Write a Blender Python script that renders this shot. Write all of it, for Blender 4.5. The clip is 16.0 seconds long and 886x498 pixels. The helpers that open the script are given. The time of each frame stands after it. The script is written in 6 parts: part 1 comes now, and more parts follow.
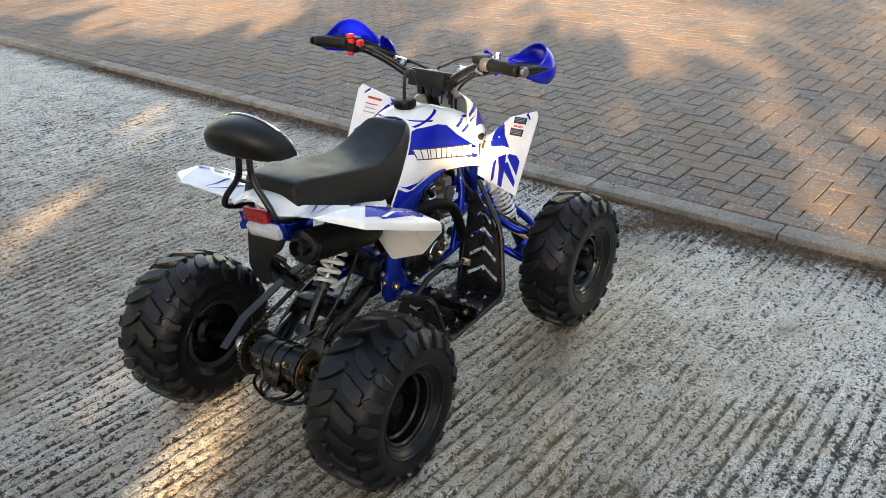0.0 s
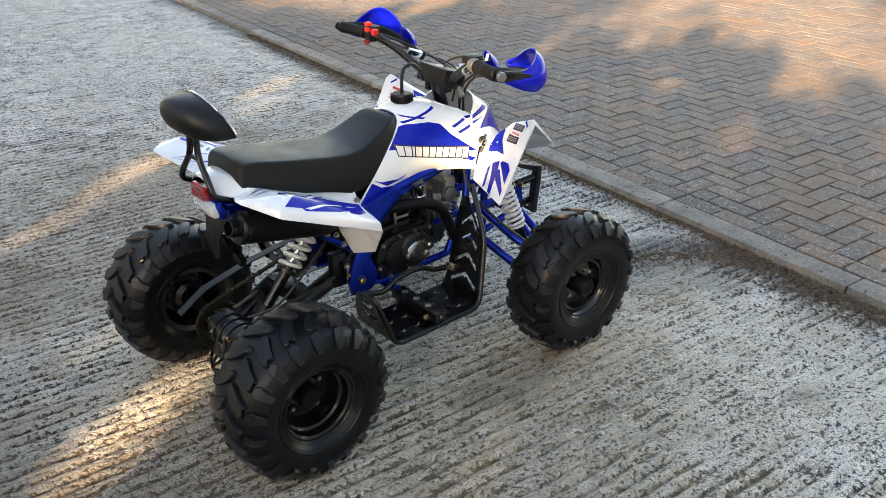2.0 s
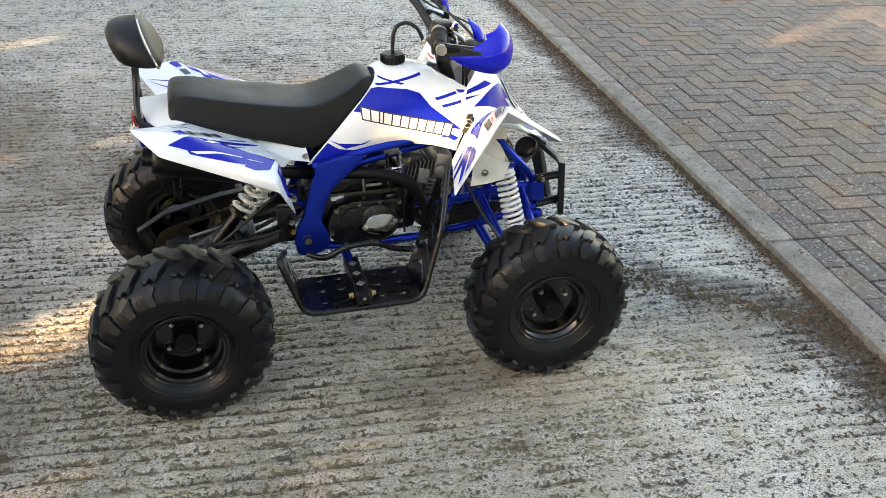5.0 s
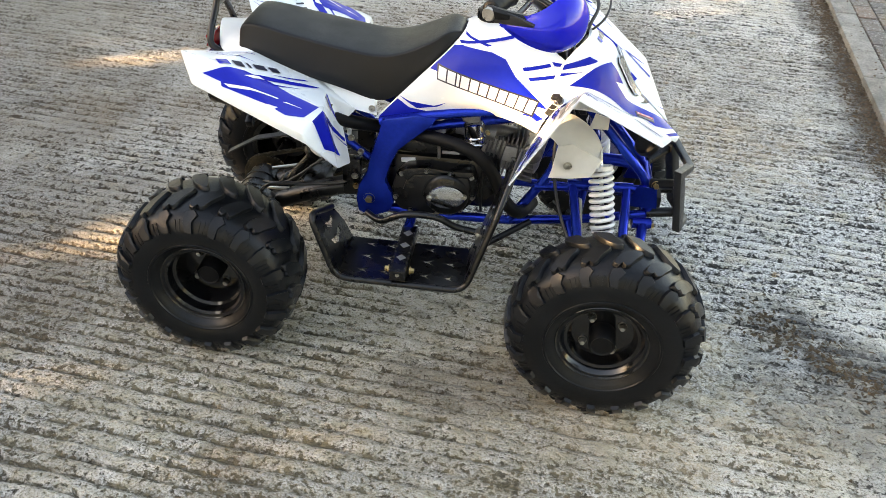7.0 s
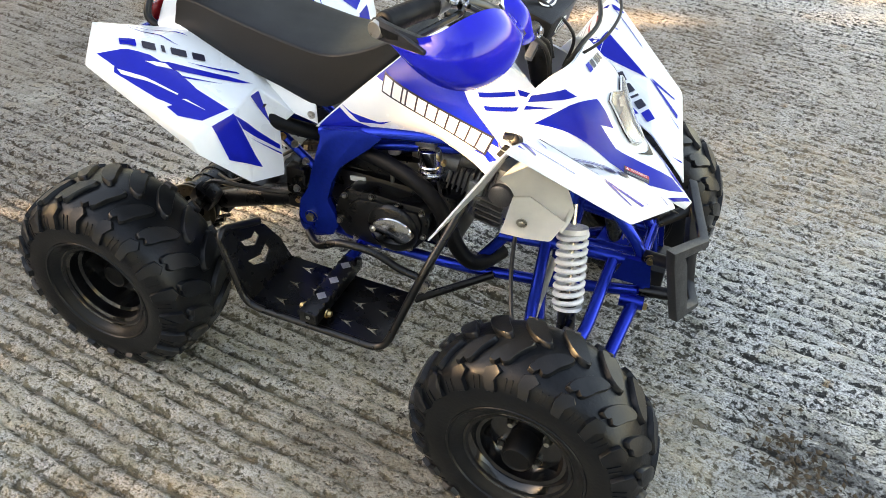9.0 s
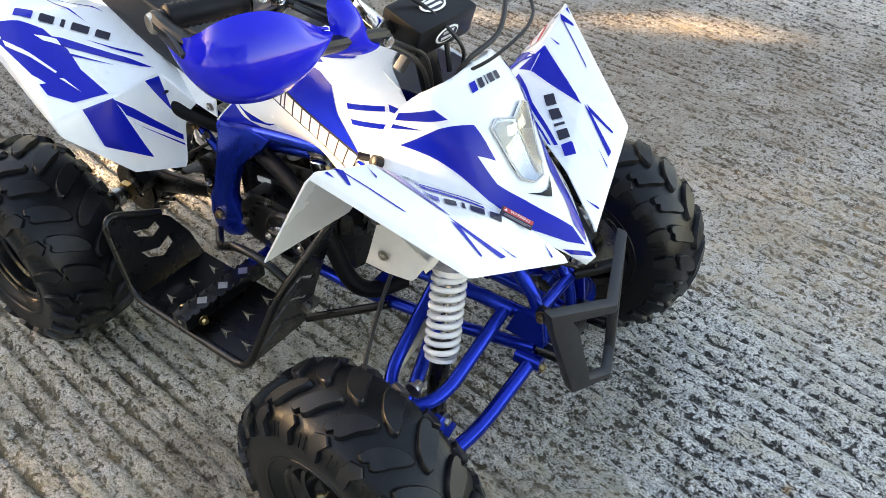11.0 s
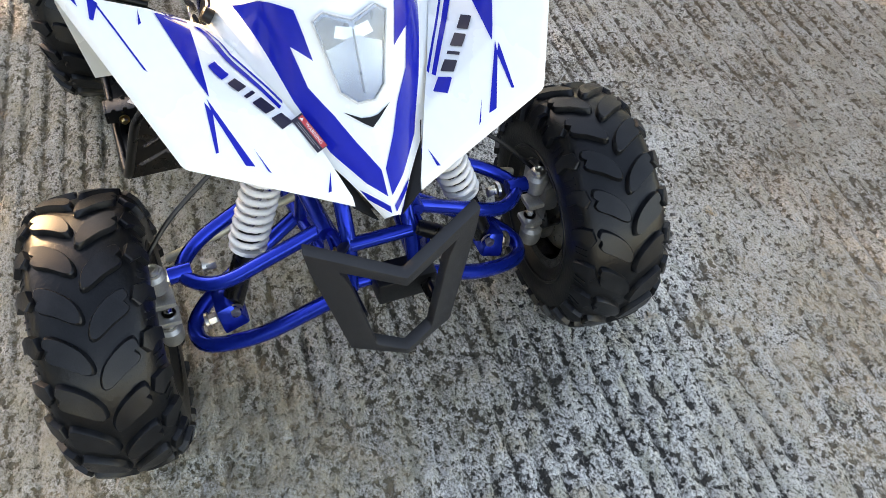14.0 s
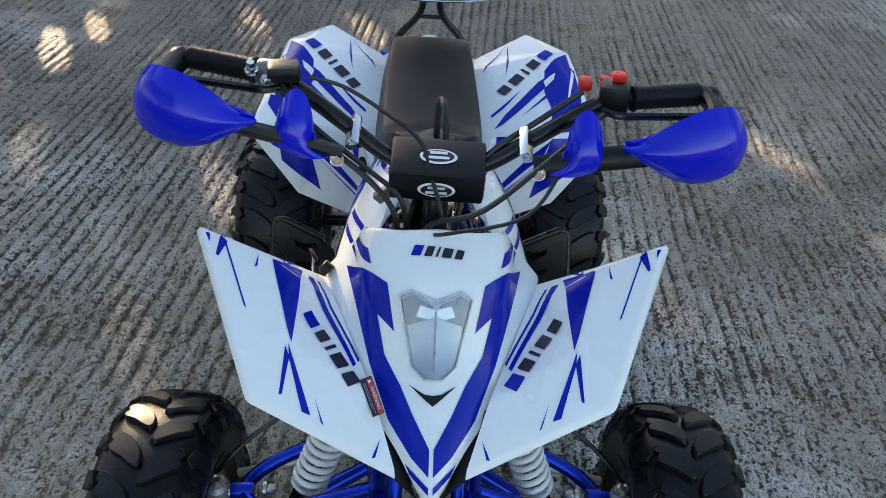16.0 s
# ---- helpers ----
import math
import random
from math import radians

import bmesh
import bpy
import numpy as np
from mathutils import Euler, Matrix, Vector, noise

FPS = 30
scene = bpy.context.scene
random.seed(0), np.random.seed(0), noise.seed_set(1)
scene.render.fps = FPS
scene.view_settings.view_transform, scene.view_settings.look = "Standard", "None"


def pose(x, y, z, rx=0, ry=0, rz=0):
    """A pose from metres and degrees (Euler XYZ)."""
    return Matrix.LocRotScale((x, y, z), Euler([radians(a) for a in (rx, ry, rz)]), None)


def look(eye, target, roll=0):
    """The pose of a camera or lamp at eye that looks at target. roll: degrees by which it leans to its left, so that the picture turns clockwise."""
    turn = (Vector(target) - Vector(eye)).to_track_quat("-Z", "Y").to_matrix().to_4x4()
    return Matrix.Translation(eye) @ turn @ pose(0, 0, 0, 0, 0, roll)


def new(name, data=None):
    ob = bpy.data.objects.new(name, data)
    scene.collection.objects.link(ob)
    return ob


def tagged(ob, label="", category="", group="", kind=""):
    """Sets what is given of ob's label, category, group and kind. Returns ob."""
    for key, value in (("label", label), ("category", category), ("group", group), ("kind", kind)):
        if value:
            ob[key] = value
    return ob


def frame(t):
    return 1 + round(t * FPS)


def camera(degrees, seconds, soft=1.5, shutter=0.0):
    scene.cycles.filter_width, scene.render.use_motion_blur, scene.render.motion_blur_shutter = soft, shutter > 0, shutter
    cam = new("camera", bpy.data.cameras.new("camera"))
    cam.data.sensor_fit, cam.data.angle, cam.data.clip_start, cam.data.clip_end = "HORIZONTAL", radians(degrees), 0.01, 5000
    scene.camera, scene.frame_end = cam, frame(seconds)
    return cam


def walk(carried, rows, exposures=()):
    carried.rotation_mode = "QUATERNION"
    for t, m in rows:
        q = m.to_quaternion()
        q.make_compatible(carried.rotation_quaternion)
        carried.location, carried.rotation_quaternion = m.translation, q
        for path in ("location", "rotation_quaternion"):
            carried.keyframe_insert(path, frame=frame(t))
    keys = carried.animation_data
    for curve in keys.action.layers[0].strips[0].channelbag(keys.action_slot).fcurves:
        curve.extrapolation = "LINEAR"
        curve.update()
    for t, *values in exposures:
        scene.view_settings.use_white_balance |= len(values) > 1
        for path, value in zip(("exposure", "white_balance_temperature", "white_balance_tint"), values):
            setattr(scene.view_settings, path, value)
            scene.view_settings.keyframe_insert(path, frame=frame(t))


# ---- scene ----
cam = camera(56.7, 16.0, soft=0.7)
METRES, EYE, TILT, LEAN, TURN = 4.854, 1.5, 0.0, 0.0, 0.0
ROWS = [
    (0.0, 0.0, 0.0, 0.0, -0.7, -26.31, 1.42),
    (0.5, 0.0372, 0.0045, -0.0022, 1.43, -26.6, 1.15),
    (1.0, 0.0734, 0.0165, -0.002, 5.54, -27.04, 0.27),
    (1.5, 0.0984, 0.0261, -0.0, 9.52, -26.99, 0.53),
    (2.0, 0.1331, 0.0335, -0.0, 14.88, -26.94, 0.18),
    (2.5, 0.172, 0.0379, -0.0011, 19.54, -27.29, -0.36),
    (3.0, 0.1973, 0.0544, -0.0032, 22.39, -27.91, -0.81),
    (5.5, 0.3133, 0.1983, -0.0052, 44.42, -30.95, -2.77),
    (6.0, 0.3184, 0.2326, -0.0056, 49.77, -33.1, -3.71),
    (6.5, 0.3221, 0.2666, -0.0055, 56.7, -35.13, -3.04),
    (7.0, 0.3263, 0.3069, -0.0076, 63.48, -35.43, -2.24),
    (7.5, 0.3193, 0.3374, -0.0112, 66.58, -36.14, -1.85),
    (8.0, 0.3034, 0.3705, -0.0118, 69.49, -37.4, -2.01),
    (10.5, 0.2578, 0.5233, -0.0219, 89.66, -40.29, -2.07),
    (11.0, 0.2504, 0.5503, -0.0223, 91.74, -40.62, -1.45),
    (11.5, 0.2547, 0.5961, -0.0205, 98.02, -41.25, -0.97),
    (12.0, 0.2511, 0.6289, -0.0248, 102.98, -43.8, 0.22),
    (12.5, 0.2259, 0.6513, -0.0334, 106.71, -48.02, -0.84),
    (13.0, 0.1986, 0.6671, -0.0333, 111.49, -51.33, -2.4),
    (13.5, 0.1818, 0.6766, -0.0352, 116.63, -52.02, -2.74),
    (14.0, 0.1656, 0.692, -0.0295, 123.96, -50.56, -3.35),
    (14.5, 0.1564, 0.7069, -0.0223, 131.1, -46.45, -3.41),
    (15.0, 0.1534, 0.7137, -0.0182, 136.96, -41.93, -2.77),
    (15.5, 0.145, 0.7153, -0.0159, 141.24, -38.44, -2.89),
    (16.0, 0.1296, 0.7175, -0.0136, 144.68, -35.44, -3.64),
]
# the quad bike's own axes: x ahead, y to its left, z up, ground at 0
PLACE = pose(0, -0.009, 0.04, 0, 0, -56) @ pose(0.183, -2.367, 0)
walk(cam, [(t, PLACE @ pose(0, 0, EYE, TILT, LEAN, TURN) @ pose(METRES * x, METRES * y, METRES * z, 90 + pitch, roll, yaw)) for t, x, y, z, yaw, pitch, roll in ROWS],
     [(0.0, 2.92, 8600, 18), (3.0, 3.07, 8300, 17), (5.5, 3.38, 9150, 17), (8.0, 3.58, 9350, 18), (10.5, 3.51, 8850, 19), (11.5, 3.25, 8350, 18), (12.3, 3.41, 8700, 20), (13.2, 3.53, 9000, 22), (14.5, 3.16, 8600, 20), (15.2, 2.86, 8000, 17), (16.0, 2.36, 6950, 14)])

# ---- world and light ----
SUN_FROM = Vector((-0.885, -0.398, 0.242)).normalized()
world = bpy.data.worlds.new("sky")
scene.world = world
world.use_nodes = True
wn = world.node_tree.nodes
sky = wn.new("ShaderNodeTexSky")
sky.sky_type = "NISHITA"
sky.sun_disc = False
sky.sun_elevation = math.asin(SUN_FROM.z)
sky.sun_rotation = math.atan2(SUN_FROM.x, SUN_FROM.y)
world.node_tree.links.new(sky.outputs[0], wn["Background"].inputs[0])
wn["Background"].inputs[1].default_value = 0.085
sun_data = bpy.data.lights.new("sun", "SUN")
sun_data.energy, sun_data.angle, sun_data.color = 5.0, radians(0.5), (1.0, 0.77, 0.48)
new("sun", sun_data).matrix_world = look(SUN_FROM * 30, (0, 0, 0))

# ---- materials ----


def material(name, colour=(0.5, 0.5, 0.5), rough=0.5, metal=0.0, vary=0.15, scale=20.0, bump=0.0, bump_scale=200.0, coat=0.0, dirt=None, dirt_amount=0.5, spec=0.5, per_piece=0.0):
    """A surface with grain at two scales, optional dirt and fine relief."""
    m = bpy.data.materials.new(name)
    m.use_nodes = True
    nt = m.node_tree
    n, l = nt.nodes, nt.links
    b = n["Principled BSDF"]
    b.inputs["Roughness"].default_value, b.inputs["Metallic"].default_value = rough, metal
    b.inputs["Coat Weight"].default_value = coat
    b.inputs["Specular IOR Level"].default_value = spec
    b.inputs["Coat Roughness"].default_value = 0.08
    co = n.new("ShaderNodeNewGeometry")
    big, fine = n.new("ShaderNodeTexNoise"), n.new("ShaderNodeTexNoise")
    big.inputs["Scale"].default_value, fine.inputs["Scale"].default_value = scale, scale * 9
    big.inputs["Detail"].default_value, fine.inputs["Detail"].default_value = 5, 3
    for t in (big, fine):
        l.new(co.outputs["Position"], t.inputs["Vector"])
    add = n.new("ShaderNodeMath")
    add.operation = "ADD"
    l.new(big.outputs["Fac"], add.inputs[0])
    l.new(fine.outputs["Fac"], add.inputs[1])
    ramp = n.new("ShaderNodeMapRange")
    ramp.inputs["From Min"].default_value, ramp.inputs["From Max"].default_value = 0.7, 1.3
    ramp.inputs["To Min"].default_value, ramp.inputs["To Max"].default_value = 1 - vary, 1 + vary
    l.new(add.outputs[0], ramp.inputs["Value"])
    mul = n.new("ShaderNodeVectorMath")
    mul.operation = "SCALE"
    mul.inputs[0].default_value = colour
    l.new(ramp.outputs[0], mul.inputs["Scale"])
    last = mul.outputs[0]
    if per_piece:
        info = n.new("ShaderNodeObjectInfo")
        pr = n.new("ShaderNodeMapRange")
        pr.inputs["To Min"].default_value, pr.inputs["To Max"].default_value = 1 - per_piece, 1 + per_piece
        l.new(info.outputs["Random"], pr.inputs["Value"])
        pm = n.new("ShaderNodeVectorMath")
        pm.operation = "SCALE"
        l.new(last, pm.inputs[0])
        l.new(pr.outputs[0], pm.inputs["Scale"])
        last = pm.outputs[0]
    if dirt:
        dn = n.new("ShaderNodeTexNoise")
        dn.inputs["Scale"].default_value, dn.inputs["Detail"].default_value, dn.inputs["Roughness"].default_value = scale * 0.6, 8, 0.7
        l.new(co.outputs["Position"], dn.inputs["Vector"])
        dr = n.new("ShaderNodeMapRange")
        dr.inputs["From Min"].default_value, dr.inputs["From Max"].default_value = 0.5, 0.75
        dr.inputs["To Max"].default_value = dirt_amount
        l.new(dn.outputs["Fac"], dr.inputs["Value"])
        mx = n.new("ShaderNodeMix")
        mx.data_type = "RGBA"
        l.new(dr.outputs[0], mx.inputs["Factor"])
        l.new(last, mx.inputs["A"])
        mx.inputs["B"].default_value = (*dirt, 1)
        last = mx.outputs["Result"]
    l.new(last, b.inputs["Base Color"])
    rr = n.new("ShaderNodeMapRange")
    rr.inputs["From Min"].default_value, rr.inputs["From Max"].default_value = 0.3, 0.7
    rr.inputs["To Min"].default_value, rr.inputs["To Max"].default_value = max(0.02, rough * 0.85), min(1, rough * 1.2)
    l.new(big.outputs["Fac"], rr.inputs["Value"])
    l.new(rr.outputs[0], b.inputs["Roughness"])
    if bump:
        bn = n.new("ShaderNodeTexNoise")
        bn.inputs["Scale"].default_value, bn.inputs["Detail"].default_value = bump_scale, 4
        l.new(co.outputs["Position"], bn.inputs["Vector"])
        bp = n.new("ShaderNodeBump")
        bp.inputs["Strength"].default_value, bp.inputs["Distance"].default_value = 1.0, bump
        l.new(bn.outputs["Fac"], bp.inputs["Height"])
        l.new(bp.outputs[0], b.inputs["Normal"])
    return m


WHITE = material("white_plastic", (0.81, 0.855, 0.872), 0.26, vary=0.02, scale=6, coat=0.3)
WHITE_MATT = material("white_plastic_inside", (0.74, 0.72, 0.68), 0.5, vary=0.04, scale=8)
BLUE = material("blue_vinyl", (0.001, 0.013, 0.36), 0.17, vary=0.06, scale=10, spec=0.25)
BLUE_PAINT = material("blue_powder_coat", (0.0010, 0.030, 0.40), 0.20, 0.68, vary=0.15, scale=14, spec=0.4)
BLUE_GUARD = material("blue_plastic", (0.0006, 0.010, 0.55), 0.09, vary=0.04, scale=10, spec=0.42)
INK = material("black_vinyl", (0.012, 0.012, 0.03), 0.35, vary=0.1, scale=30)
WHITE_INK = material("white_vinyl", (0.80, 0.80, 0.80), 0.35, vary=0.03, scale=30)
RED_INK = material("red_vinyl", (0.55, 0.05, 0.06), 0.35, vary=0.1, scale=30)
GREY_INK = material("grey_print", (0.30, 0.30, 0.32), 0.5, vary=0.15, scale=60)
BLACK_METAL = material("black_paint_on_steel", (0.0032, 0.0034, 0.0040), 0.28, vary=0.25, scale=25, spec=0.45)
BLACK_MATT = material("black_heat_paint", (0.0032, 0.0034, 0.0040), 0.5, spec=0.18, vary=0.3, scale=30, bump=0.0004, bump_scale=500)
PLASTIC = material("black_plastic", (0.0032, 0.0034, 0.0040), 0.38, spec=0.35, vary=0.2, scale=30, bump=0.0003, bump_scale=700)
BUMPER = material("grained_black_plastic", (0.014, 0.015, 0.018), 0.46, vary=0.12, scale=40, bump=0.0003, bump_scale=900)
VINYL = material("black_seat_vinyl", (0.0032, 0.0034, 0.0040), 0.44, spec=0.38, vary=0.15, scale=12, bump=0.0004, bump_scale=600)
RUBBER = material("tyre_rubber", (0.0026, 0.0033, 0.0046), 0.33, spec=0.30, vary=0.4, scale=14, bump=0.0006, bump_scale=160, dirt=(0.07, 0.068, 0.064), dirt_amount=0.06)
TREAD = material("dusty_tread_rubber", (0.0046, 0.0056, 0.0074), 0.36, spec=0.32, vary=0.5, scale=40, bump=0.00025, bump_scale=420, dirt=(0.072, 0.073, 0.074), dirt_amount=0.11)
GRIP = material("grip_rubber", (0.0032, 0.0034, 0.0040), 0.55, spec=0.3, vary=0.2, scale=40)
RIM = material("gloss_black_enamel", (0.0040, 0.0042, 0.0050), 0.13, vary=0.2, scale=25, spec=0.6)
CHROME = material("polished_metal", (0.75, 0.75, 0.74), 0.12, 1.0, vary=0.05, scale=20)
STEEL = material("zinc_plated_steel", (0.52, 0.50, 0.45), 0.3, 1.0, vary=0.2, scale=60)
GOLD = material("yellow_zinc", (0.55, 0.40, 0.18), 0.3, 1.0, vary=0.2, scale=60)
CREAM = material("pale_passivated_steel", (0.62, 0.58, 0.42), 0.35, 0.35, vary=0.12, scale=60)
CASTING = material("bare_casting", (0.42, 0.42, 0.41), 0.4, 0.7, vary=0.2, scale=60)
CHAIN = material("oily_chain", (0.10, 0.085, 0.06), 0.35, 0.9, vary=0.4, scale=90)
ALLOY = material("cast_alloy", (0.20, 0.20, 0.20), 0.45, 0.8, vary=0.2, scale=60, bump=0.0004, bump_scale=500)
SPRING = material("white_spring_paint", (0.78, 0.78, 0.78), 0.3, vary=0.05, scale=30, coat=0.3)
RED = material("red_plastic", (0.62, 0.02, 0.02), 0.3, vary=0.05, scale=30)
RED_LENS = material("red_lens", (0.30, 0.006, 0.008), 0.15, vary=0.1, scale=60, coat=1.0)
CLEAR_LENS = material("clear_lens_plastic", (0.72, 0.74, 0.76), 0.12, vary=0.1, scale=80, coat=1.0)
PLATE_LENS = material("number_plate_lens", (0.50, 0.54, 0.58), 0.08, vary=0.12, scale=60, coat=1.0)
REFLECTOR = material("lamp_reflector", (0.52, 0.56, 0.60), 0.22, 0.9, vary=0.08, scale=60)
CABLE = material("cable_sheath", (0.012, 0.012, 0.012), 0.4, vary=0.1, scale=60)


def glass(name):
    m = bpy.data.materials.new(name)
    m.use_nodes = True
    b = m.node_tree.nodes["Principled BSDF"]
    b.inputs["Base Color"].default_value = (0.93, 0.95, 0.97, 1)
    b.inputs["Transmission Weight"].default_value = 0.9
    b.inputs["Roughness"].default_value = 0.08
    b.inputs["IOR"].default_value = 1.4
    return m


GLASS = glass("headlamp_lens")
SILVER = material("lamp_silver", (0.30, 0.34, 0.39), 0.20, 0.8, vary=0.12, scale=14)
SILVER_DARK = material("lamp_shadow_silver", (0.22, 0.24, 0.27), 0.3, 0.6, vary=0.2, scale=60)

# ---- mesh helpers ----


def finish(name, bm, mat, smooth=40):
    bmesh.ops.recalc_face_normals(bm, faces=bm.faces)
    me = bpy.data.meshes.new(name)
    for e in bm.edges:
        if len(e.link_faces) == 2:
            e.smooth = e.calc_face_angle(0) < radians(smooth)
    for f in bm.faces:
        f.smooth = True
    bm.to_mesh(me)
    bm.free()
    if mat:
        me.materials.append(mat)
    return me


def part(name, bm, mat, parent, label="", smooth=40):
    ob = new(name, finish(name, bm, mat, smooth))
    ob.parent = parent
    return tagged(ob, label)


def mirrored(bm):
    """Adds the other half, mirrored in y."""
    out = bmesh.ops.duplicate(bm, geom=bm.verts[:] + bm.edges[:] + bm.faces[:])["geom"]
    vs = [g for g in out if isinstance(g, bmesh.types.BMVert)]
    for v in vs:
        v.co.y = -v.co.y
    bmesh.ops.reverse_faces(bm, faces=[g for g in out if isinstance(g, bmesh.types.BMFace)])
    bmesh.ops.remove_doubles(bm, verts=bm.verts, dist=0.0004)
    return bm


def flip(pts):
    return [(x, -y, z) for x, y, z in pts]


def both(points):
    """A run of points and its mirror image."""
    return ((points, -1), (flip(points), 1))


def spline(pts, steps=6, closed=False):
    """Points along a smooth line through pts."""
    p = [Vector(q) for q in pts]
    n = len(p)
    out = []
    for i in range(n if closed else n - 1):
        a, b, c, d = (p[(i + k - 1) % n] if closed else p[min(max(i + k - 1, 0), n - 1)] for k in range(4))
        for j in range(steps):
            t = j / steps
            out.append(0.5 * ((2 * b) + (c - a) * t + (2 * a - 5 * b + 4 * c - d) * t * t + (3 * b - a - 3 * c + d) * t ** 3))
    if not closed:
        out.append(p[-1])
    return out


def rounded(pts, r=0.02, steps=4, closed=False):
    """A polyline with its corners rounded."""
    p = [Vector(q) for q in pts]
    n = len(p)
    out = []
    for i in range(n):
        if not closed and i in (0, n - 1):
            out.append(p[i])
            continue
        a, b, c = p[i - 1], p[i], p[(i + 1) % n]
        k1, k2 = min(r, (a - b).length * 0.45), min(r, (c - b).length * 0.45)
        s, e = b + (a - b).normalized() * k1, b + (c - b).normalized() * k2
        for j in range(steps + 1):
            t = j / steps
            out.append(s * (1 - t) ** 2 + b * 2 * t * (1 - t) + e * t * t)
    return out


def tube(pts, r, n=10, bm=None, closed=False, squash=1.0):
    """A round bar along pts; r may be one radius for each point."""
    bm = bm or bmesh.new()
    p = [Vector(q) for q in pts]
    m = len(p)
    rad = r if isinstance(r, (list, tuple)) else [r] * m
    up = None
    rings = []
    for i in range(m):
        a = p[i - 1] if (i or closed) else p[0]
        b = p[(i + 1) % m] if (i < m - 1 or closed) else p[i]
        d = (b - a).normalized()
        if up is None:
            up = d.orthogonal().normalized()
        up = (up - d * up.dot(d)).normalized()
        s = d.cross(up)
        rings.append([bm.verts.new(p[i] + (up * math.cos(k * math.tau / n) + s * math.sin(k * math.tau / n) * squash) * rad[i]) for k in range(n)])
    for i in range(m if closed else m - 1):
        q, w = rings[i], rings[(i + 1) % m]
        for k in range(n):
            bm.faces.new((q[k], q[(k + 1) % n], w[(k + 1) % n], w[k]))
    if not closed:
        bm.faces.new(rings[0][::-1])
        bm.faces.new(rings[-1])
    return bm


def lathe(profile, centre=(0, 0, 0), axis=(0, 1, 0), n=32, bm=None):
    """Turns (radius, height) pairs about an axis; radius 0 closes the end."""
    bm = bm or bmesh.new()
    rot = Vector((0, 0, 1)).rotation_difference(Vector(axis)).to_matrix()
    c = Vector(centre)
    rings = []
    for r, h in profile:
        if r < 1e-6:
            rings.append([bm.verts.new(c + rot @ Vector((0, 0, h)))])
        else:
            rings.append([bm.verts.new(c + rot @ Vector((r * math.cos(k * math.tau / n), r * math.sin(k * math.tau / n), h))) for k in range(n)])
    for q, w in zip(rings, rings[1:]):
        for k in range(n):
            j = (k + 1) % n
            if len(q) == 1 and len(w) > 1:
                bm.faces.new((q[0], w[j], w[k]))
            elif len(w) == 1 and len(q) > 1:
                bm.faces.new((q[k], q[j], w[0]))
            elif len(q) > 1:
                bm.faces.new((q[k], q[j], w[j], w[k]))
    return bm


def rbox(centre, size, bevel=0.004, turn=(0, 0, 0), bm=None, taper=1.0):
    """A box with rounded edges; taper narrows its top."""
    b = bmesh.new()
    bmesh.ops.create_cube(b, size=1)
    for v in b.verts:
        k = taper if v.co.z > 0 else 1
        v.co = Vector((v.co.x * size[0] * k, v.co.y * size[1] * k, v.co.z * size[2]))
    if bevel:
        bmesh.ops.bevel(b, geom=b.edges[:], offset=bevel, segments=2, profile=0.6, affect="EDGES")
    b.transform(pose(*centre, *turn))
    return join(bm, b)


def join(bm, other):
    if bm is None:
        return other
    me = bpy.data.meshes.new("tmp")
    other.to_mesh(me)
    other.free()
    bm.from_mesh(me)
    bpy.data.meshes.remove(me)
    return bm


def plate(outline, thick, m=None, bevel=0.0, holes=(), bm=None):
    """A flat plate from an outline in x, y, thick in z, with cut-outs, then moved by m."""
    b = bmesh.new()
    edges = []
    for loop in (outline, *holes):
        vs = [b.verts.new((x, y, 0)) for x, y in loop]
        edges += [b.edges.new((vs[i], vs[(i + 1) % len(vs)])) for i in range(len(vs))]
    if holes:
        bmesh.ops.triangle_fill(b, use_beauty=True, edges=edges)
    else:
        b.faces.new(b.verts[:])
    top = bmesh.ops.extrude_face_region(b, geom=b.faces[:])["geom"]
    for v in top:
        if isinstance(v, bmesh.types.BMVert):
            v.co.z += thick
    bmesh.ops.recalc_face_normals(b, faces=b.faces)
    if bevel:
        es = [e for e in b.edges if len(e.link_faces) == 2 and e.calc_face_angle(0) > 0.6]
        bmesh.ops.bevel(b, geom=es, offset=bevel, segments=2, profile=0.6, affect="EDGES")
    if m:
        b.transform(m)
    return join(bm, b)


def sheet(rows, steps=4, thick=0.004, mirror=False, keep=False):
    """A smooth skin through rows of points, given a thickness."""
    rows = [spline(r, steps) for r in rows]
    cols = [spline([r[i] for r in rows], steps) for i in range(len(rows[0]))]
    bm = bmesh.new()
    g = [[bm.verts.new(p) for p in c] for c in cols]
    for a, b in zip(g, g[1:]):
        for i in range(len(a) - 1):
            if len({tuple(v.co) for v in (a[i], a[i + 1], b[i + 1], b[i])}) > 2:
                bm.faces.new((a[i], a[i + 1], b[i + 1], b[i]))
    bmesh.ops.remove_doubles(bm, verts=bm.verts, dist=0.0003)
    if mirror:
        mirrored(bm)
    if thick:
        thicken(bm, thick)
    return bm


def thicken(bm, thick):
    """Gives a skin a second side and closes its rim."""
    bmesh.ops.recalc_face_normals(bm, faces=bm.faces)
    bm.normal_update()
    rim = [e for e in bm.edges if e.is_boundary]
    twin = {v: bm.verts.new(v.co - v.normal * thick) for v in bm.verts[:]}
    for f in bm.faces[:]:
        bm.faces.new([twin[v] for v in reversed(f.verts)])
    for e in rim:
        a, b = e.verts
        bm.faces.new((a, b, twin[b], twin[a]))
    return bm


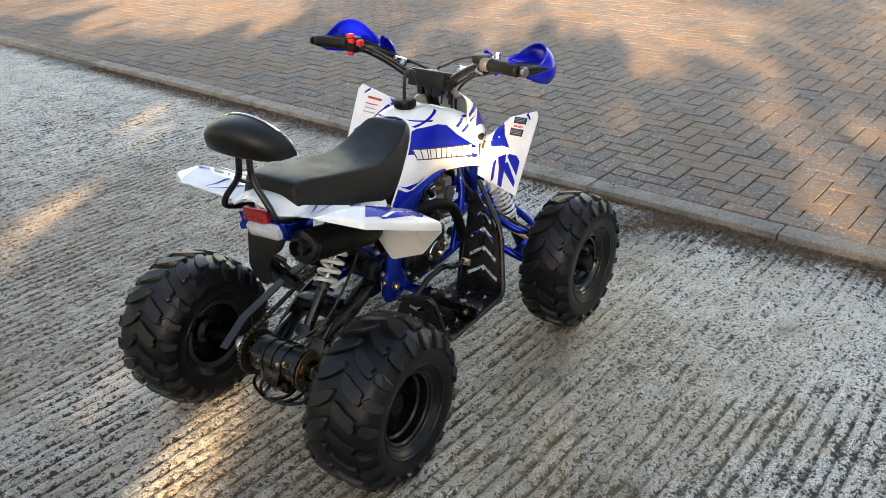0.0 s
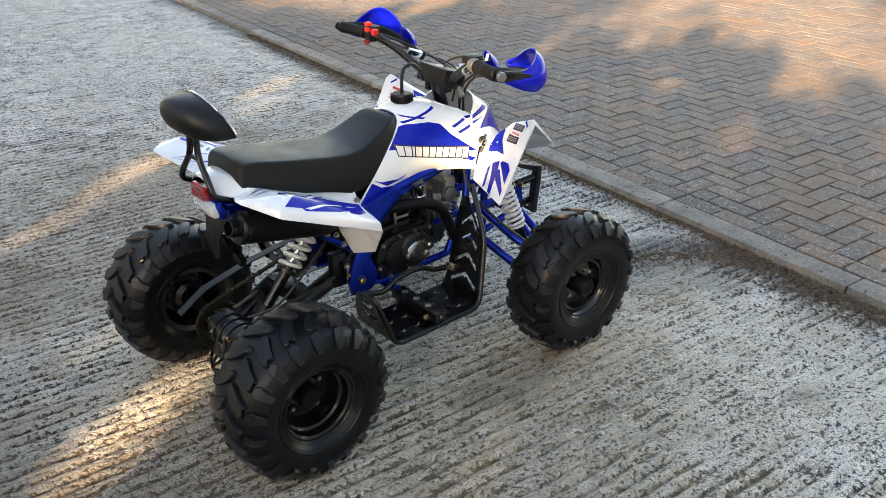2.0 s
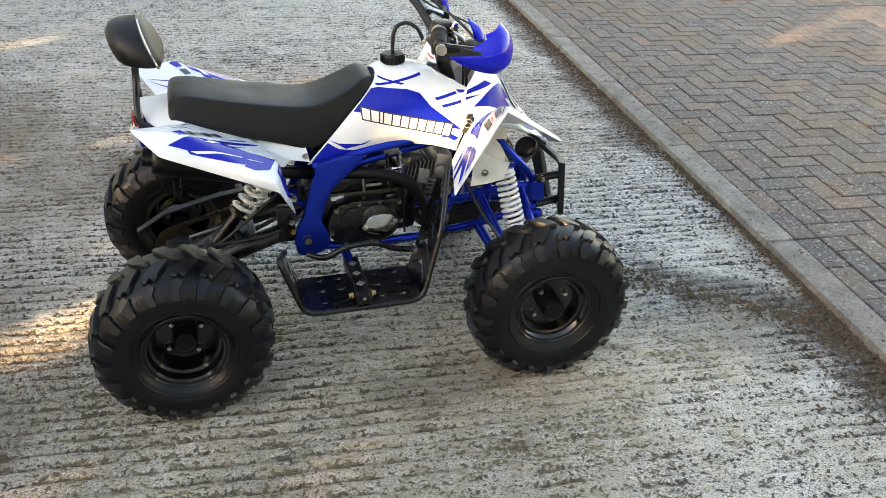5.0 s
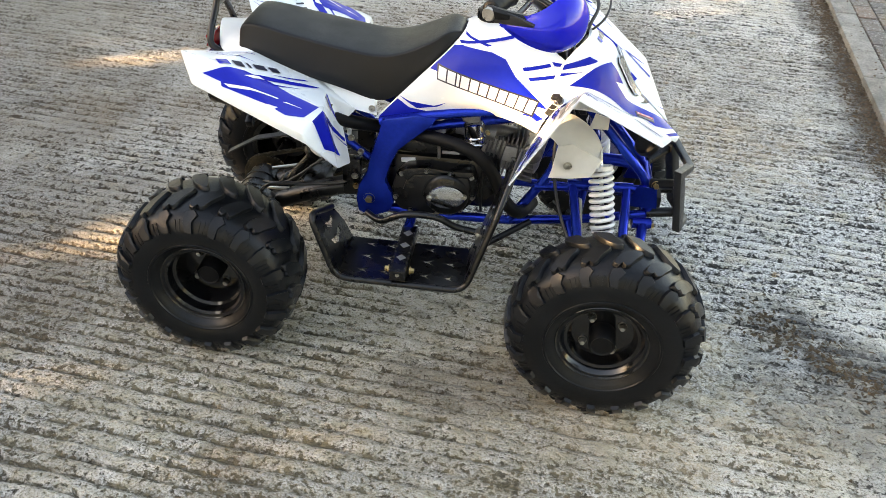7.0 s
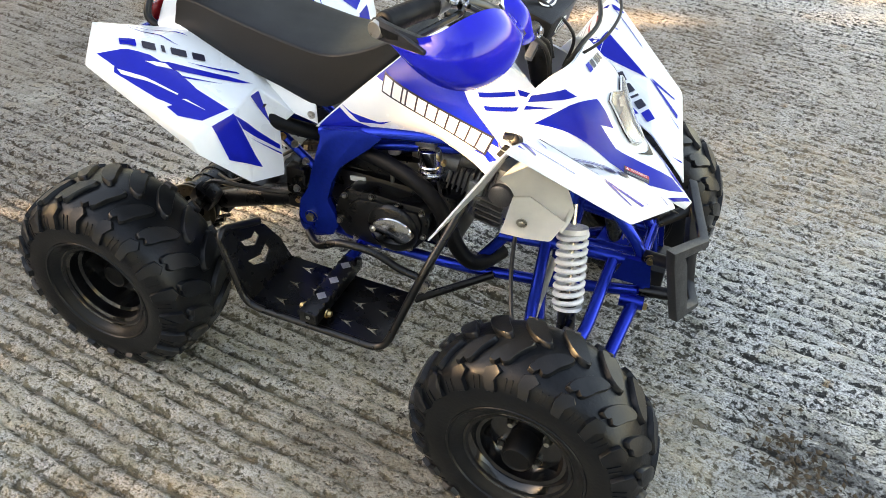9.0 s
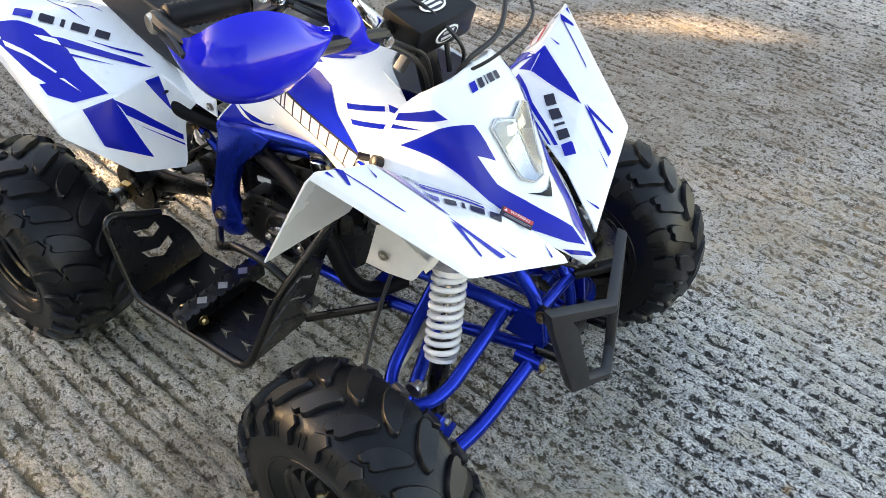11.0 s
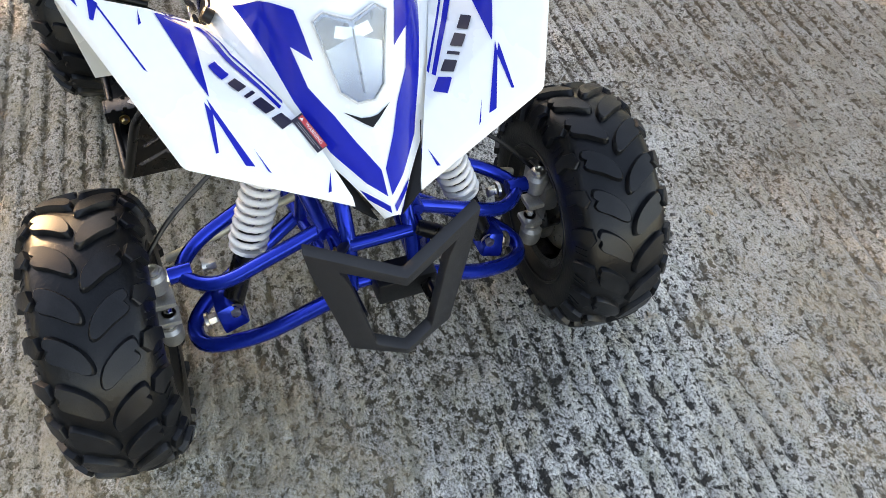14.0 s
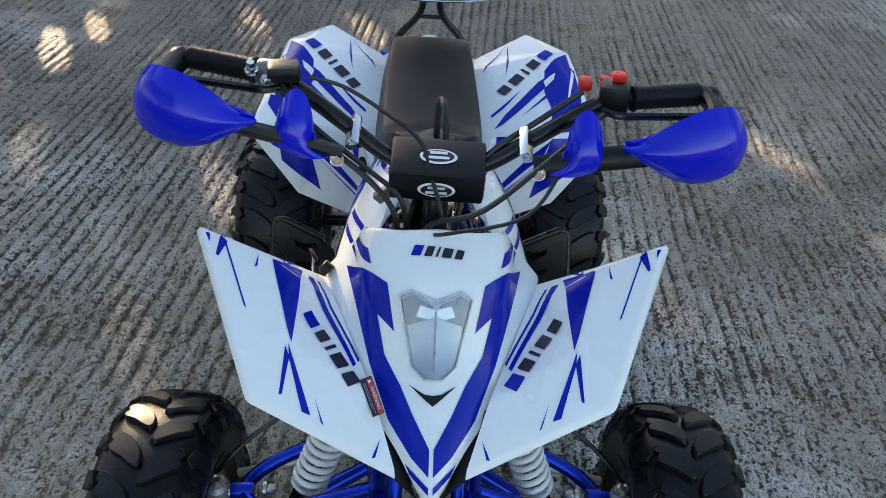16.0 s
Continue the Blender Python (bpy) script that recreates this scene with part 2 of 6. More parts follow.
def facets(points, faces, thick=0.004, bevel=0.003, mirror=False):
    """A folded panel: named corners and the flat faces between them."""
    bm = bmesh.new()
    v = {k: bm.verts.new(p) for k, p in points.items()}
    for f in faces:
        bm.faces.new([v[k] for k in f.split()])
    if mirror:
        mirrored(bm)
    bmesh.ops.recalc_face_normals(bm, faces=bm.faces)
    if bevel:
        es = [e for e in bm.edges if len(e.link_faces) == 2 and e.calc_face_angle(0) > 0.12]
        bmesh.ops.bevel(bm, geom=es, offset=bevel * 2.5, segments=3, profile=0.5, affect="EDGES")
    bmesh.ops.triangulate(bm, faces=bm.faces[:])
    if thick:
        thicken(bm, thick)
    return bm


def bolt(p, way, r=0.006, h=0.006, bm=None):
    """A hexagon head on a washer."""
    bm = lathe([(0, 0), (r * 1.5, 0), (r * 1.5, h * 0.25), (r * 1.5, h * 0.3)], p, way, 14, bm)
    return lathe([(r, h * 0.3), (r, h), (r * 0.85, h * 1.15), (0, h * 1.15)], p, way, 6, bm)


def coil(p0, p1, R, r, turns, n=12, bm=None):
    a, b = Vector(p0), Vector(p1)
    d = (b - a).normalized()
    u = d.orthogonal().normalized()
    w = d.cross(u)
    pts = []
    steps = int(turns * n)
    for i in range(steps + 1):
        t = i / steps
        k = t + 0.35 * math.sin(math.pi * t) * 0.0
        pts.append(a + (b - a) * k + (u * math.cos(t * turns * math.tau) + w * math.sin(t * turns * math.tau)) * R)
    return tube(pts, r, 7, bm)

# ---- the yard ----
KERB_TURN = -5.97
KERB = pose(1.594, 0.0, 0, 0, 0, KERB_TURN)  # x across the kerb into the paving, y along it
TOP = 0.034


def concrete():
    """Tamped concrete: broken ridges, grime and painted shade in the grooves, sandy and grey patches, litter stains by
    the kerb.
    """
    m = bpy.data.materials.new("tamped_concrete")
    m.use_nodes = True
    n, l = m.node_tree.nodes, m.node_tree.links
    b = n["Principled BSDF"]

    def noise_at(scale, detail=4, rough=0.55, vec=None, stretch=None):
        t = n.new("ShaderNodeTexNoise")
        t.inputs["Scale"].default_value, t.inputs["Detail"].default_value, t.inputs["Roughness"].default_value = scale, detail, rough
        src = vec
        if stretch:
            mp = n.new("ShaderNodeMapping")
            mp.inputs["Scale"].default_value = stretch
            l.new(vec, mp.inputs["Vector"])
            src = mp.outputs[0]
        l.new(src, t.inputs["Vector"])
        return t.outputs["Fac"]

    def fit(v, a, c, lo=0.0, hi=1.0):
        r = n.new("ShaderNodeMapRange")
        for k, x in zip(("From Min", "From Max", "To Min", "To Max"), (a, c, lo, hi)):
            r.inputs[k].default_value = x
        l.new(v, r.inputs["Value"])
        return r.outputs[0]

    def op(kind, a, c):
        t = n.new("ShaderNodeMath")
        t.operation = kind
        for i, x in enumerate((a, c)):
            if isinstance(x, (int, float)):
                t.inputs[i].default_value = x
            else:
                l.new(x, t.inputs[i])
        return t.outputs[0]

    def mix(f, a, c):
        t = n.new("ShaderNodeMix")
        t.data_type = "RGBA"
        l.new(f, t.inputs["Factor"])
        for k, x in (("A", a), ("B", c)):
            if isinstance(x, tuple):
                t.inputs[k].default_value = (*x, 1)
            else:
                l.new(x, t.inputs[k])
        return t.outputs["Result"]

    geo = n.new("ShaderNodeNewGeometry")
    turn = n.new("ShaderNodeMapping")
    turn.vector_type = "POINT"
    turn.inputs["Rotation"].default_value = (0, 0, radians(-KERB_TURN))
    l.new(geo.outputs["Position"], turn.inputs["Vector"])
    p = turn.outputs[0]
    high = n.new("ShaderNodeAttribute")
    high.attribute_name = "relief"
    patch = noise_at(1.1, 5, 0.6, p)
    patch2 = noise_at(6.5, 5, 0.65, p)
    grain = noise_at(78, 5, 0.62, p, (0.75, 1, 1))
    grit = noise_at(230, 3, 0.6, p)
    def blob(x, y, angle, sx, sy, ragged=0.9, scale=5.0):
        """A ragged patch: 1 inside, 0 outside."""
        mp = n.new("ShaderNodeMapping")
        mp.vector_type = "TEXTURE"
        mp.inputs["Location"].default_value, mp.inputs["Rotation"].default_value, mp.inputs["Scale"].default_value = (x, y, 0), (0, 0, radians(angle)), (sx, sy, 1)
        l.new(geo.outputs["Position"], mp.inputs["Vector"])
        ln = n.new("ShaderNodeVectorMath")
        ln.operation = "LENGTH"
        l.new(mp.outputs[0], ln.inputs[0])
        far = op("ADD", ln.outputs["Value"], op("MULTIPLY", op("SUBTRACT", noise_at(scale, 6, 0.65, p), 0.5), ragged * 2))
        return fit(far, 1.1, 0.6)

    # sandy cement paste, weathered into ragged dark pits that crowd the grooves
    coarse = noise_at(80, 4, 0.58, p, (0.85, 1, 1))
    fine = noise_at(210, 4, 0.62, p, (0.85, 1, 1))
    fleck = noise_at(300, 3, 0.6, p)
    lean = op("MULTIPLY", op("SUBTRACT", high.outputs["Fac"], 0.80), 0.07)
    worn = op("ADD", op("MULTIPLY", op("SUBTRACT", patch2, 0.5), 0.22), op("MULTIPLY", op("SUBTRACT", patch, 0.5), 0.16))
    pit = fit(op("ADD", op("ADD", coarse, lean), worn), 0.450, 0.392)
    pit_small = fit(op("ADD", op("ADD", fine, op("MULTIPLY", lean, 0.6)), worn), 0.50, 0.40)
    pale = mix(fit(fleck, 0.38, 0.62), (0.40, 0.39, 0.36), (0.80, 0.79, 0.75))
    pale = mix(fit(fine, 0.50, 0.68), pale, (0.90, 0.89, 0.86))
    pale = mix(op("MULTIPLY", fit(noise_at(9, 5, 0.7, p), 0.54, 0.66), 0.60), pale, (0.52, 0.43, 0.28))
    pale = mix(op("MULTIPLY", fit(noise_at(13, 5, 0.7, p, (1, 1.6, 1)), 0.50, 0.64), 0.58), pale, (0.29, 0.285, 0.18))
    col = mix(op("MULTIPLY", fit(patch, 0.46, 0.64), 0.55), pale, (0.47, 0.435, 0.35))
    col = mix(op("MULTIPLY", pit_small, 0.70), col, (0.085, 0.080, 0.070))
    col = mix(op("MULTIPLY", pit, 0.93), col, mix(grit, (0.008, 0.008, 0.009), (0.045, 0.042, 0.038)))
    # grooves: grime and their shade, painted darker where the relief is low
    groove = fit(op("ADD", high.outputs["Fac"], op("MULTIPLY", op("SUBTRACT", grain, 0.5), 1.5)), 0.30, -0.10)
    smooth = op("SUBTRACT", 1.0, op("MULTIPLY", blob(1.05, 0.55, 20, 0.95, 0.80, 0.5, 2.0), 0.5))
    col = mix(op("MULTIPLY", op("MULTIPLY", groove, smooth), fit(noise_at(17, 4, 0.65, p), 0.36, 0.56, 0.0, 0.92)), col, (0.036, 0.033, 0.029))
    # dead leaf scraps and clay spots
    spot = n.new("ShaderNodeTexVoronoi")
    spot.inputs["Scale"].default_value = 8.5
    sway = n.new("ShaderNodeVectorMath")
    sway.operation = "MULTIPLY_ADD"
    warp = n.new("ShaderNodeTexNoise")
    warp.inputs["Scale"].default_value, warp.inputs["Detail"].default_value = 60, 4
    l.new(p, warp.inputs["Vector"])
    l.new(warp.outputs["Color"], sway.inputs[0])
    sway.inputs[1].default_value = (0.030, 0.030, 0)
    l.new(p, sway.inputs[2])
    l.new(sway.outputs[0], spot.inputs["Vector"])
    pick = n.new("ShaderNodeSeparateXYZ")
    l.new(spot.outputs["Color"], pick.inputs[0])
    scrap = op("MULTIPLY", fit(pick.outputs[0], 0.16, 0.14), fit(spot.outputs["Distance"], 0.17, 0.10))
    col = mix(op("MULTIPLY", op("MULTIPLY", scrap, fit(fine, 0.42, 0.54)), 0.75), col, mix(pick.outputs[1], (0.20, 0.085, 0.035), (0.66, 0.47, 0.27)))
    # moss-brown staining where vehicles stand
    moss = op("MULTIPLY", blob(-0.05, -0.52, -12, 1.35, 0.85, 0.9, 3.0), fit(noise_at(21, 5, 0.7, p), 0.34, 0.60, 0.08, 0.55))
    col = mix(moss, col, (0.34, 0.285, 0.175))
    # ground made darker under the bike's front end
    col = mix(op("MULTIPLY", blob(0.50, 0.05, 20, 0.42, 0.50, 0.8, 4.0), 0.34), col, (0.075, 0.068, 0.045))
    # darker area ahead on the left, painted in against the sheen there
    col = mix(op("MULTIPLY", blob(0.70, 1.60, 0, 1.3, 0.95, 0.6, 3.0), 0.42), col, (0.125, 0.100, 0.068))
    # wide brown darkening behind the bike
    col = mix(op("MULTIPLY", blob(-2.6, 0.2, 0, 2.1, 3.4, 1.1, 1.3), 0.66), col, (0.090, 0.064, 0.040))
    # darker brown strip behind the right front wheel
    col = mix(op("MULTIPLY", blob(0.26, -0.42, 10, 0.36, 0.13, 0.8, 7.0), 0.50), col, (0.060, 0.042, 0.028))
    # brown staining on the left and right of the bike
    col = mix(op("MULTIPLY", blob(-0.45, 1.60, 10, 1.45, 1.05, 1.0, 1.6), fit(noise_at(12, 5, 0.7, p), 0.34, 0.60, 0.18, 0.56)), col, (0.185, 0.132, 0.080))
    col = mix(op("MULTIPLY", blob(0.15, -0.80, 0, 0.75, 0.40, 0.9, 2.5), fit(noise_at(12, 5, 0.7, p), 0.36, 0.60, 0.05, 0.36)), col, (0.15, 0.115, 0.070))
    # two ragged areas with a warmer tone
    warm_patch = op("MAXIMUM", blob(0.95, 1.05, 30, 0.55, 0.45, 1.0, 3.0), blob(0.70, -0.36, 0, 0.5, 0.35, 1.0, 3.0))
    col = mix(op("MULTIPLY", warm_patch, fit(noise_at(15, 5, 0.7, p), 0.40, 0.62, 0.05, 0.60)), col, (0.46, 0.36, 0.24))
    # trodden soil and litter along the kerb foot
    sep = n.new("ShaderNodeSeparateXYZ")
    kmap = n.new("ShaderNodeMapping")
    kmap.vector_type = "TEXTURE"
    kmap.inputs["Location"].default_value, kmap.inputs["Rotation"].default_value = (1.594, 0, 0), (0, 0, radians(KERB_TURN))
    l.new(geo.outputs["Position"], kmap.inputs["Vector"])
    l.new(kmap.outputs[0], sep.inputs[0])
    edge = op("ADD", sep.outputs["X"], op("MULTIPLY", op("SUBTRACT", noise_at(2.6, 6, 0.66, p), 0.5), 0.75))
    soil = op("MULTIPLY", fit(edge, -0.21, -0.08), fit(noise_at(22, 6, 0.7, p), 0.30, 0.52))
    along = op("ADD", sep.outputs["Y"], op("MULTIPLY", op("SUBTRACT", patch2, 0.5), 0.8))
    swept = op("MULTIPLY", fit(along, -0.50, -0.30), fit(along, 1.1, 0.8))
    soil = op("MULTIPLY", soil, op("SUBTRACT", 0.82, op("MULTIPLY", swept, 0.72)))
    col = mix(soil, col, (0.040, 0.031, 0.022))
    streak = op("MULTIPLY", op("MAXIMUM", blob(1.27, -0.20, -38, 0.46, 0.11, 0.8, 7.0), op("MULTIPLY", blob(1.20, -0.42, -20, 0.45, 0.20, 1.0, 5.0), 0.6)), fit(noise_at(26, 6, 0.7, p), 0.33, 0.52, 0.25, 1.0))
    col = mix(op("MULTIPLY", streak, 0.88), col, (0.032, 0.028, 0.025))
    spill = op("MULTIPLY", fit(noise_at(1.7, 6, 0.68, p, (0.7, 1.5, 1)), 0.59, 0.70), 0.6)
    col = mix(spill, col, (0.075, 0.07, 0.06))
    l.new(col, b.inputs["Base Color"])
    l.new(fit(op("MAXIMUM", pit, op("MULTIPLY", pit_small, 0.7)), 0.0, 1.0, 0.78, 0.15), b.inputs["Specular IOR Level"])
    l.new(fit(grain, 0.3, 0.7, 0.44, 0.28), b.inputs["Roughness"])
    bp = n.new("ShaderNodeBump")
    bp.inputs["Strength"].default_value, bp.inputs["Distance"].default_value = 1.0, 0.014
    rise = op("ADD", op("MULTIPLY", coarse, 0.8), op("ADD", op("MULTIPLY", fine, 0.35), op("MULTIPLY", fleck, 0.12)))
    l.new(op("SUBTRACT", rise, op("MULTIPLY", pit, 0.28)), bp.inputs["Height"])
    l.new(bp.outputs[0], b.inputs["Normal"])
    return m


def value_noise(x, y, seed):
    """Smooth lattice noise for arrays, about -1 to 1."""
    rng = np.random.RandomState(seed)
    table = rng.rand(256, 256) * 2 - 1
    xi, yi = np.floor(x).astype(int), np.floor(y).astype(int)
    fx, fy = x - xi, y - yi
    fx, fy = fx * fx * (3 - 2 * fx), fy * fy * (3 - 2 * fy)
    a, b = table[yi % 256, xi % 256], table[yi % 256, (xi + 1) % 256]
    c, d = table[(yi + 1) % 256, xi % 256], table[(yi + 1) % 256, (xi + 1) % 256]
    return (a * (1 - fx) + b * fx) * (1 - fy) + (c * (1 - fx) + d * fx) * fy


def yard():
    """One sheet of ground: ridged concrete near, plain to the horizon."""
    us = np.concatenate(([-400, -60, -14], np.arange(-8.0, -3.2, 0.05), np.arange(-3.2, 0.12, 0.0125), [0.15, 2, 12, 60, 400]))
    vs = np.concatenate(([-400, -60, -14], np.arange(-7.0, -2.5, 0.0125), np.arange(-2.5, -1.7, 0.0065), np.arange(-1.7, 2.3, 0.0046), np.arange(2.3, 3.5, 0.0065), np.arange(3.5, 9.0, 0.013), [12, 60, 400]))
    U, V = np.meshgrid(us, vs)
    wob = 0.010 * value_noise(U * 1.1, V * 1.6, 3) + 0.005 * value_noise(U * 6, V * 6, 4)
    pitch = 0.046
    ph = (V + wob) / pitch + 0.25 * value_noise(U * 0.3 + 7, V / pitch * 0.5, 9)
    # broad flat ridges with a narrow groove, steeper on one side
    part_of = ph - np.floor(ph)
    off = np.where(part_of < 0.5, part_of / 0.24, (1 - part_of) / 0.12)
    ridge = 1 - np.exp(-off ** 2)
    strength = np.clip(0.82 + 0.45 * value_noise(U * 1.5, V * 2.2, 5) + 0.55 * value_noise(U * 7, V * 9, 6), 0.05, 1.2)
    # far by the kerb the ridges were floated nearly smooth
    strength = strength * np.where((V < -0.1 + 0.5 * value_noise(U * 1.2, V * 1.2, 13)) & (U > -1.0), 0.8, 1.0) * np.where((V > 3.2 + 0.8 * value_noise(U * 0.8, V * 0.8, 12)) & (U > -2.2), 0.6, 1.0)
    lumps = 0.35 * value_noise(U * 24, V * 45, 7) + 0.45 * value_noise(U * 52, V * 80, 8) + 0.35 * value_noise(U * 78, V * 105, 15)
    rel = 0.76 + (ridge - 0.85) * strength + 0.58 * lumps + 0.26 * value_noise(U * 14, V * 21, 14)
    near = (U > -8.1) & (U < 0.13) & (V > -7.1) & (V < 9.0)
    Z = np.where(near, (rel - 0.9) * 0.0078, -0.002)
    co = np.stack([U, V, Z], -1).reshape(-1, 3)
    a = radians(KERB_TURN)
    X = co[:, 0] * math.cos(a) - co[:, 1] * math.sin(a) + 1.594
    Y = co[:, 0] * math.sin(a) + co[:, 1] * math.cos(a)
    co[:, 0], co[:, 1] = X, Y
    h, w = U.shape
    i = np.arange(h * w).reshape(h, w)
    quads = np.stack([i[:-1, :-1], i[:-1, 1:], i[1:, 1:], i[1:, :-1]], -1).reshape(-1, 4)
    me = bpy.data.meshes.new("ground")
    me.vertices.add(len(co))
    me.vertices.foreach_set("co", co.ravel().astype(np.float32))
    me.loops.add(quads.size)
    me.loops.foreach_set("vertex_index", quads.ravel().astype(np.int32))
    me.polygons.add(len(quads))
    me.polygons.foreach_set("loop_start", np.arange(0, quads.size, 4, dtype=np.int32))
    me.polygons.foreach_set("loop_total", np.full(len(quads), 4, dtype=np.int32))
    me.polygons.foreach_set("use_smooth", np.ones(len(quads), dtype=bool))
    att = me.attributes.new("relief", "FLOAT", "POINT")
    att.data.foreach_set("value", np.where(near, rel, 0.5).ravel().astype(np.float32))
    me.update()
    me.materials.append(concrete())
    return tagged(new("ground", me), "grey tamped concrete yard with worn ridges", "ground", kind="structure")


yard()

# ---- the quad bike ----
quad = tagged(new("quad_bike"), "blue and white youth quad bike on knobbly black tyres", "quad bike")


def tyre_section(half, radius, rim):
    """Outline across the tyre: arrays of arc length, distance from the middle, radius."""
    pts = spline([(0, radius, 0), (half * 0.45, radius - 0.003, 0), (half * 0.8, radius - 0.014, 0), (half * 0.97, radius - 0.040, 0), (half * 1.0, radius - 0.068, 0),
                  (half * 0.93, radius - 0.095, 0), (half * 0.80, rim + 0.012, 0), (half * 0.76, rim, 0)], 5)
    xs, rs = np.array([p.x for p in pts]), np.array([p.y for p in pts])
    s = np.concatenate(([0], np.cumsum(np.hypot(np.diff(xs), np.diff(rs)))))
    return s, xs, rs


def tyre(half, radius, rim, count):
    """A knobbly tyre about the y axis, standing on z 0 when its hub is at its radius."""
    s, xs, rs = tyre_section(half, radius - 0.0088, rim)
    prof = [(r, x) for r, x in zip(rs[::-1], -xs[::-1])] + [(r, x) for r, x in zip(rs[1:], xs[1:])]
    bm = lathe(prof, (0, 0, 0), (0, 1, 0), 72)
    # a moulded ring on each side wall
    for sg in (1, -1):
        k = len(rs) - 12
        lathe([(rs[k] + 0.003, sg * (xs[k] - 0.001)), (rs[k] + 0.001, sg * (xs[k] + 0.0022)), (rs[k] - 0.003, sg * (xs[k] + 0.0022)), (rs[k] - 0.005, sg * (xs[k] - 0.001))], (0, 0, 0), (0, 1, 0), 72, bm)

    def place(u, w, h):
        a = u / radius
        sg = 1 if w >= 0 else -1
        x = np.interp(abs(w), s, xs) * sg
        r = np.interp(abs(w), s, rs)
        k = min(max(np.searchsorted(s, abs(w)), 1), len(s) - 1)
        nx, nr = -(rs[k] - rs[k - 1]), xs[k] - xs[k - 1]
        q = math.hypot(nx, nr)
        x, r = x + sg * nx / q * h, r + nr / q * h
        return Vector((r * math.cos(a), x, r * math.sin(a)))

    tread = bmesh.new()

    def lug(outline, h):
        """A raised block: outline in metres round and across the tyre."""
        cu, cw = sum(p[0] for p in outline) / len(outline), sum(p[1] for p in outline) / len(outline)
        low, mid, top = ([tread.verts.new(place(cu + (u - cu) * k, cw + (w - cw) * k, z)) for u, w in outline] for k, z in ((1.08, -0.002), (0.99, h * 0.78), (0.92, h)))
        m = len(outline)
        for q, r in ((low, mid), (mid, top)):
            for i in range(m):
                tread.faces.new((q[i], q[(i + 1) % m], r[(i + 1) % m], r[i]))
        cap = tread.faces.new(top)
        bmesh.ops.triangulate(tread, faces=[cap])

    pitch = math.tau * radius / count
    span = half * 1.0
    for i in range(count):
        for sg in (1, -1):
            o = i * pitch + (0 if sg > 0 else pitch * 0.36)
            leaf = [(-0.10, 0.02), (0.10, 0.03), (0.34, 0.13), (0.56, 0.31), (0.72, 0.50), (0.76, 0.64), (0.60, 0.69), (0.50, 0.61), (0.38, 0.68), (0.24, 0.62), (0.10, 0.42), (-0.06, 0.24), (-0.15, 0.10)]
            lug([(o + p.x * pitch, sg * p.y * span) for p in spline([(a, c, 0) for a, c in leaf], 2, True)], 0.0105)
            block = [(0.36, 0.82), (0.52, 0.72), (0.80, 0.77), (0.88, 0.95), (0.82, 1.20), (0.50, 1.22), (0.53, 0.98)]
            lug([(o + a * pitch, sg * c * span) for a, c in block], 0.0092)
            for off in (0.02, 0.20):
                lug([(o + (off + a) * pitch, sg * c * span) for a, c in ((0, 0.94), (0.035, 0.93), (0.085, 1.20), (0.05, 1.21))], 0.002)
    return bm, tread


def wheel(name, at, half, radius, count, turn=0.0, side=-1, dish=0.07, cap=0.036):
    """A wheel with its tyre, pressed black steel rim, hub cap and nuts; the open side faces side."""
    root = new(name)
    root.parent = quad
    root.matrix_local = pose(*at, 0, 0, turn)
    rim = 0.098
    carcass, tread = tyre(half, radius, rim, count)
    part("tyre", carcass, RUBBER, root, "black off-road tyre with a moulded side wall", 30)
    tagged(part("tread", tread, TREAD, root, "dusty black tread blocks in chevrons", 30), kind="stuff")
    e = half * 0.76 * side
    s = side
    prof = [(rim + 0.004, -e * 0.98), (rim + 0.012, -e * 1.03), (rim + 0.010, -e * 1.06), (rim - 0.006, -e), (rim - 0.010, -e * 0.4), (0.073, e - s * dish - s * 0.004), (0.028, e - s * dish - s * 0.002), (0.026, e - s * dish),
            (0.072, e - s * dish), (0.080, e - s * dish * 0.72), (0.082, e - s * dish * 0.42), (0.089, e - s * dish * 0.36), (0.093, e - s * 0.006), (rim + 0.010, e + s * 0.004), (rim + 0.014, e + s * 0.001), (rim + 0.010, e - s * 0.006)]
    part("rim", lathe(prof, (0, 0, 0), (0, 1, 0), 48), RIM, root, "glossy black pressed steel rim")
    c = e - s * dish
    part("hub_cap", lathe([(0.032, c), (0.031, c + s * (cap - 0.006)), (0.027, c + s * cap), (0.024, c + s * (cap - 0.003)), (0, c + s * (cap - 0.003))], (0, 0, 0), (0, 1, 0), 28), BLACK_MATT, root)
    for k in range(4):
        a = k * math.pi / 2 + 0.6
        part("wheel_nut", bolt((0.052 * math.cos(a), c, 0.052 * math.sin(a)), (0, s, 0), 0.007, 0.014), STEEL, root)
    return root


FRONT, REAR = 0.494, -0.490
STEER = -3.4
for side in (-1, 1):
    wheel("front_wheel", (FRONT, side * 0.431, 0.234), 0.087, 0.234, 20, STEER, side, 0.042, 0.052)
    wheel("rear_wheel", (REAR, side * 0.358, 0.230), 0.108, 0.230, 20, 0, side, 0.076, 0.040)

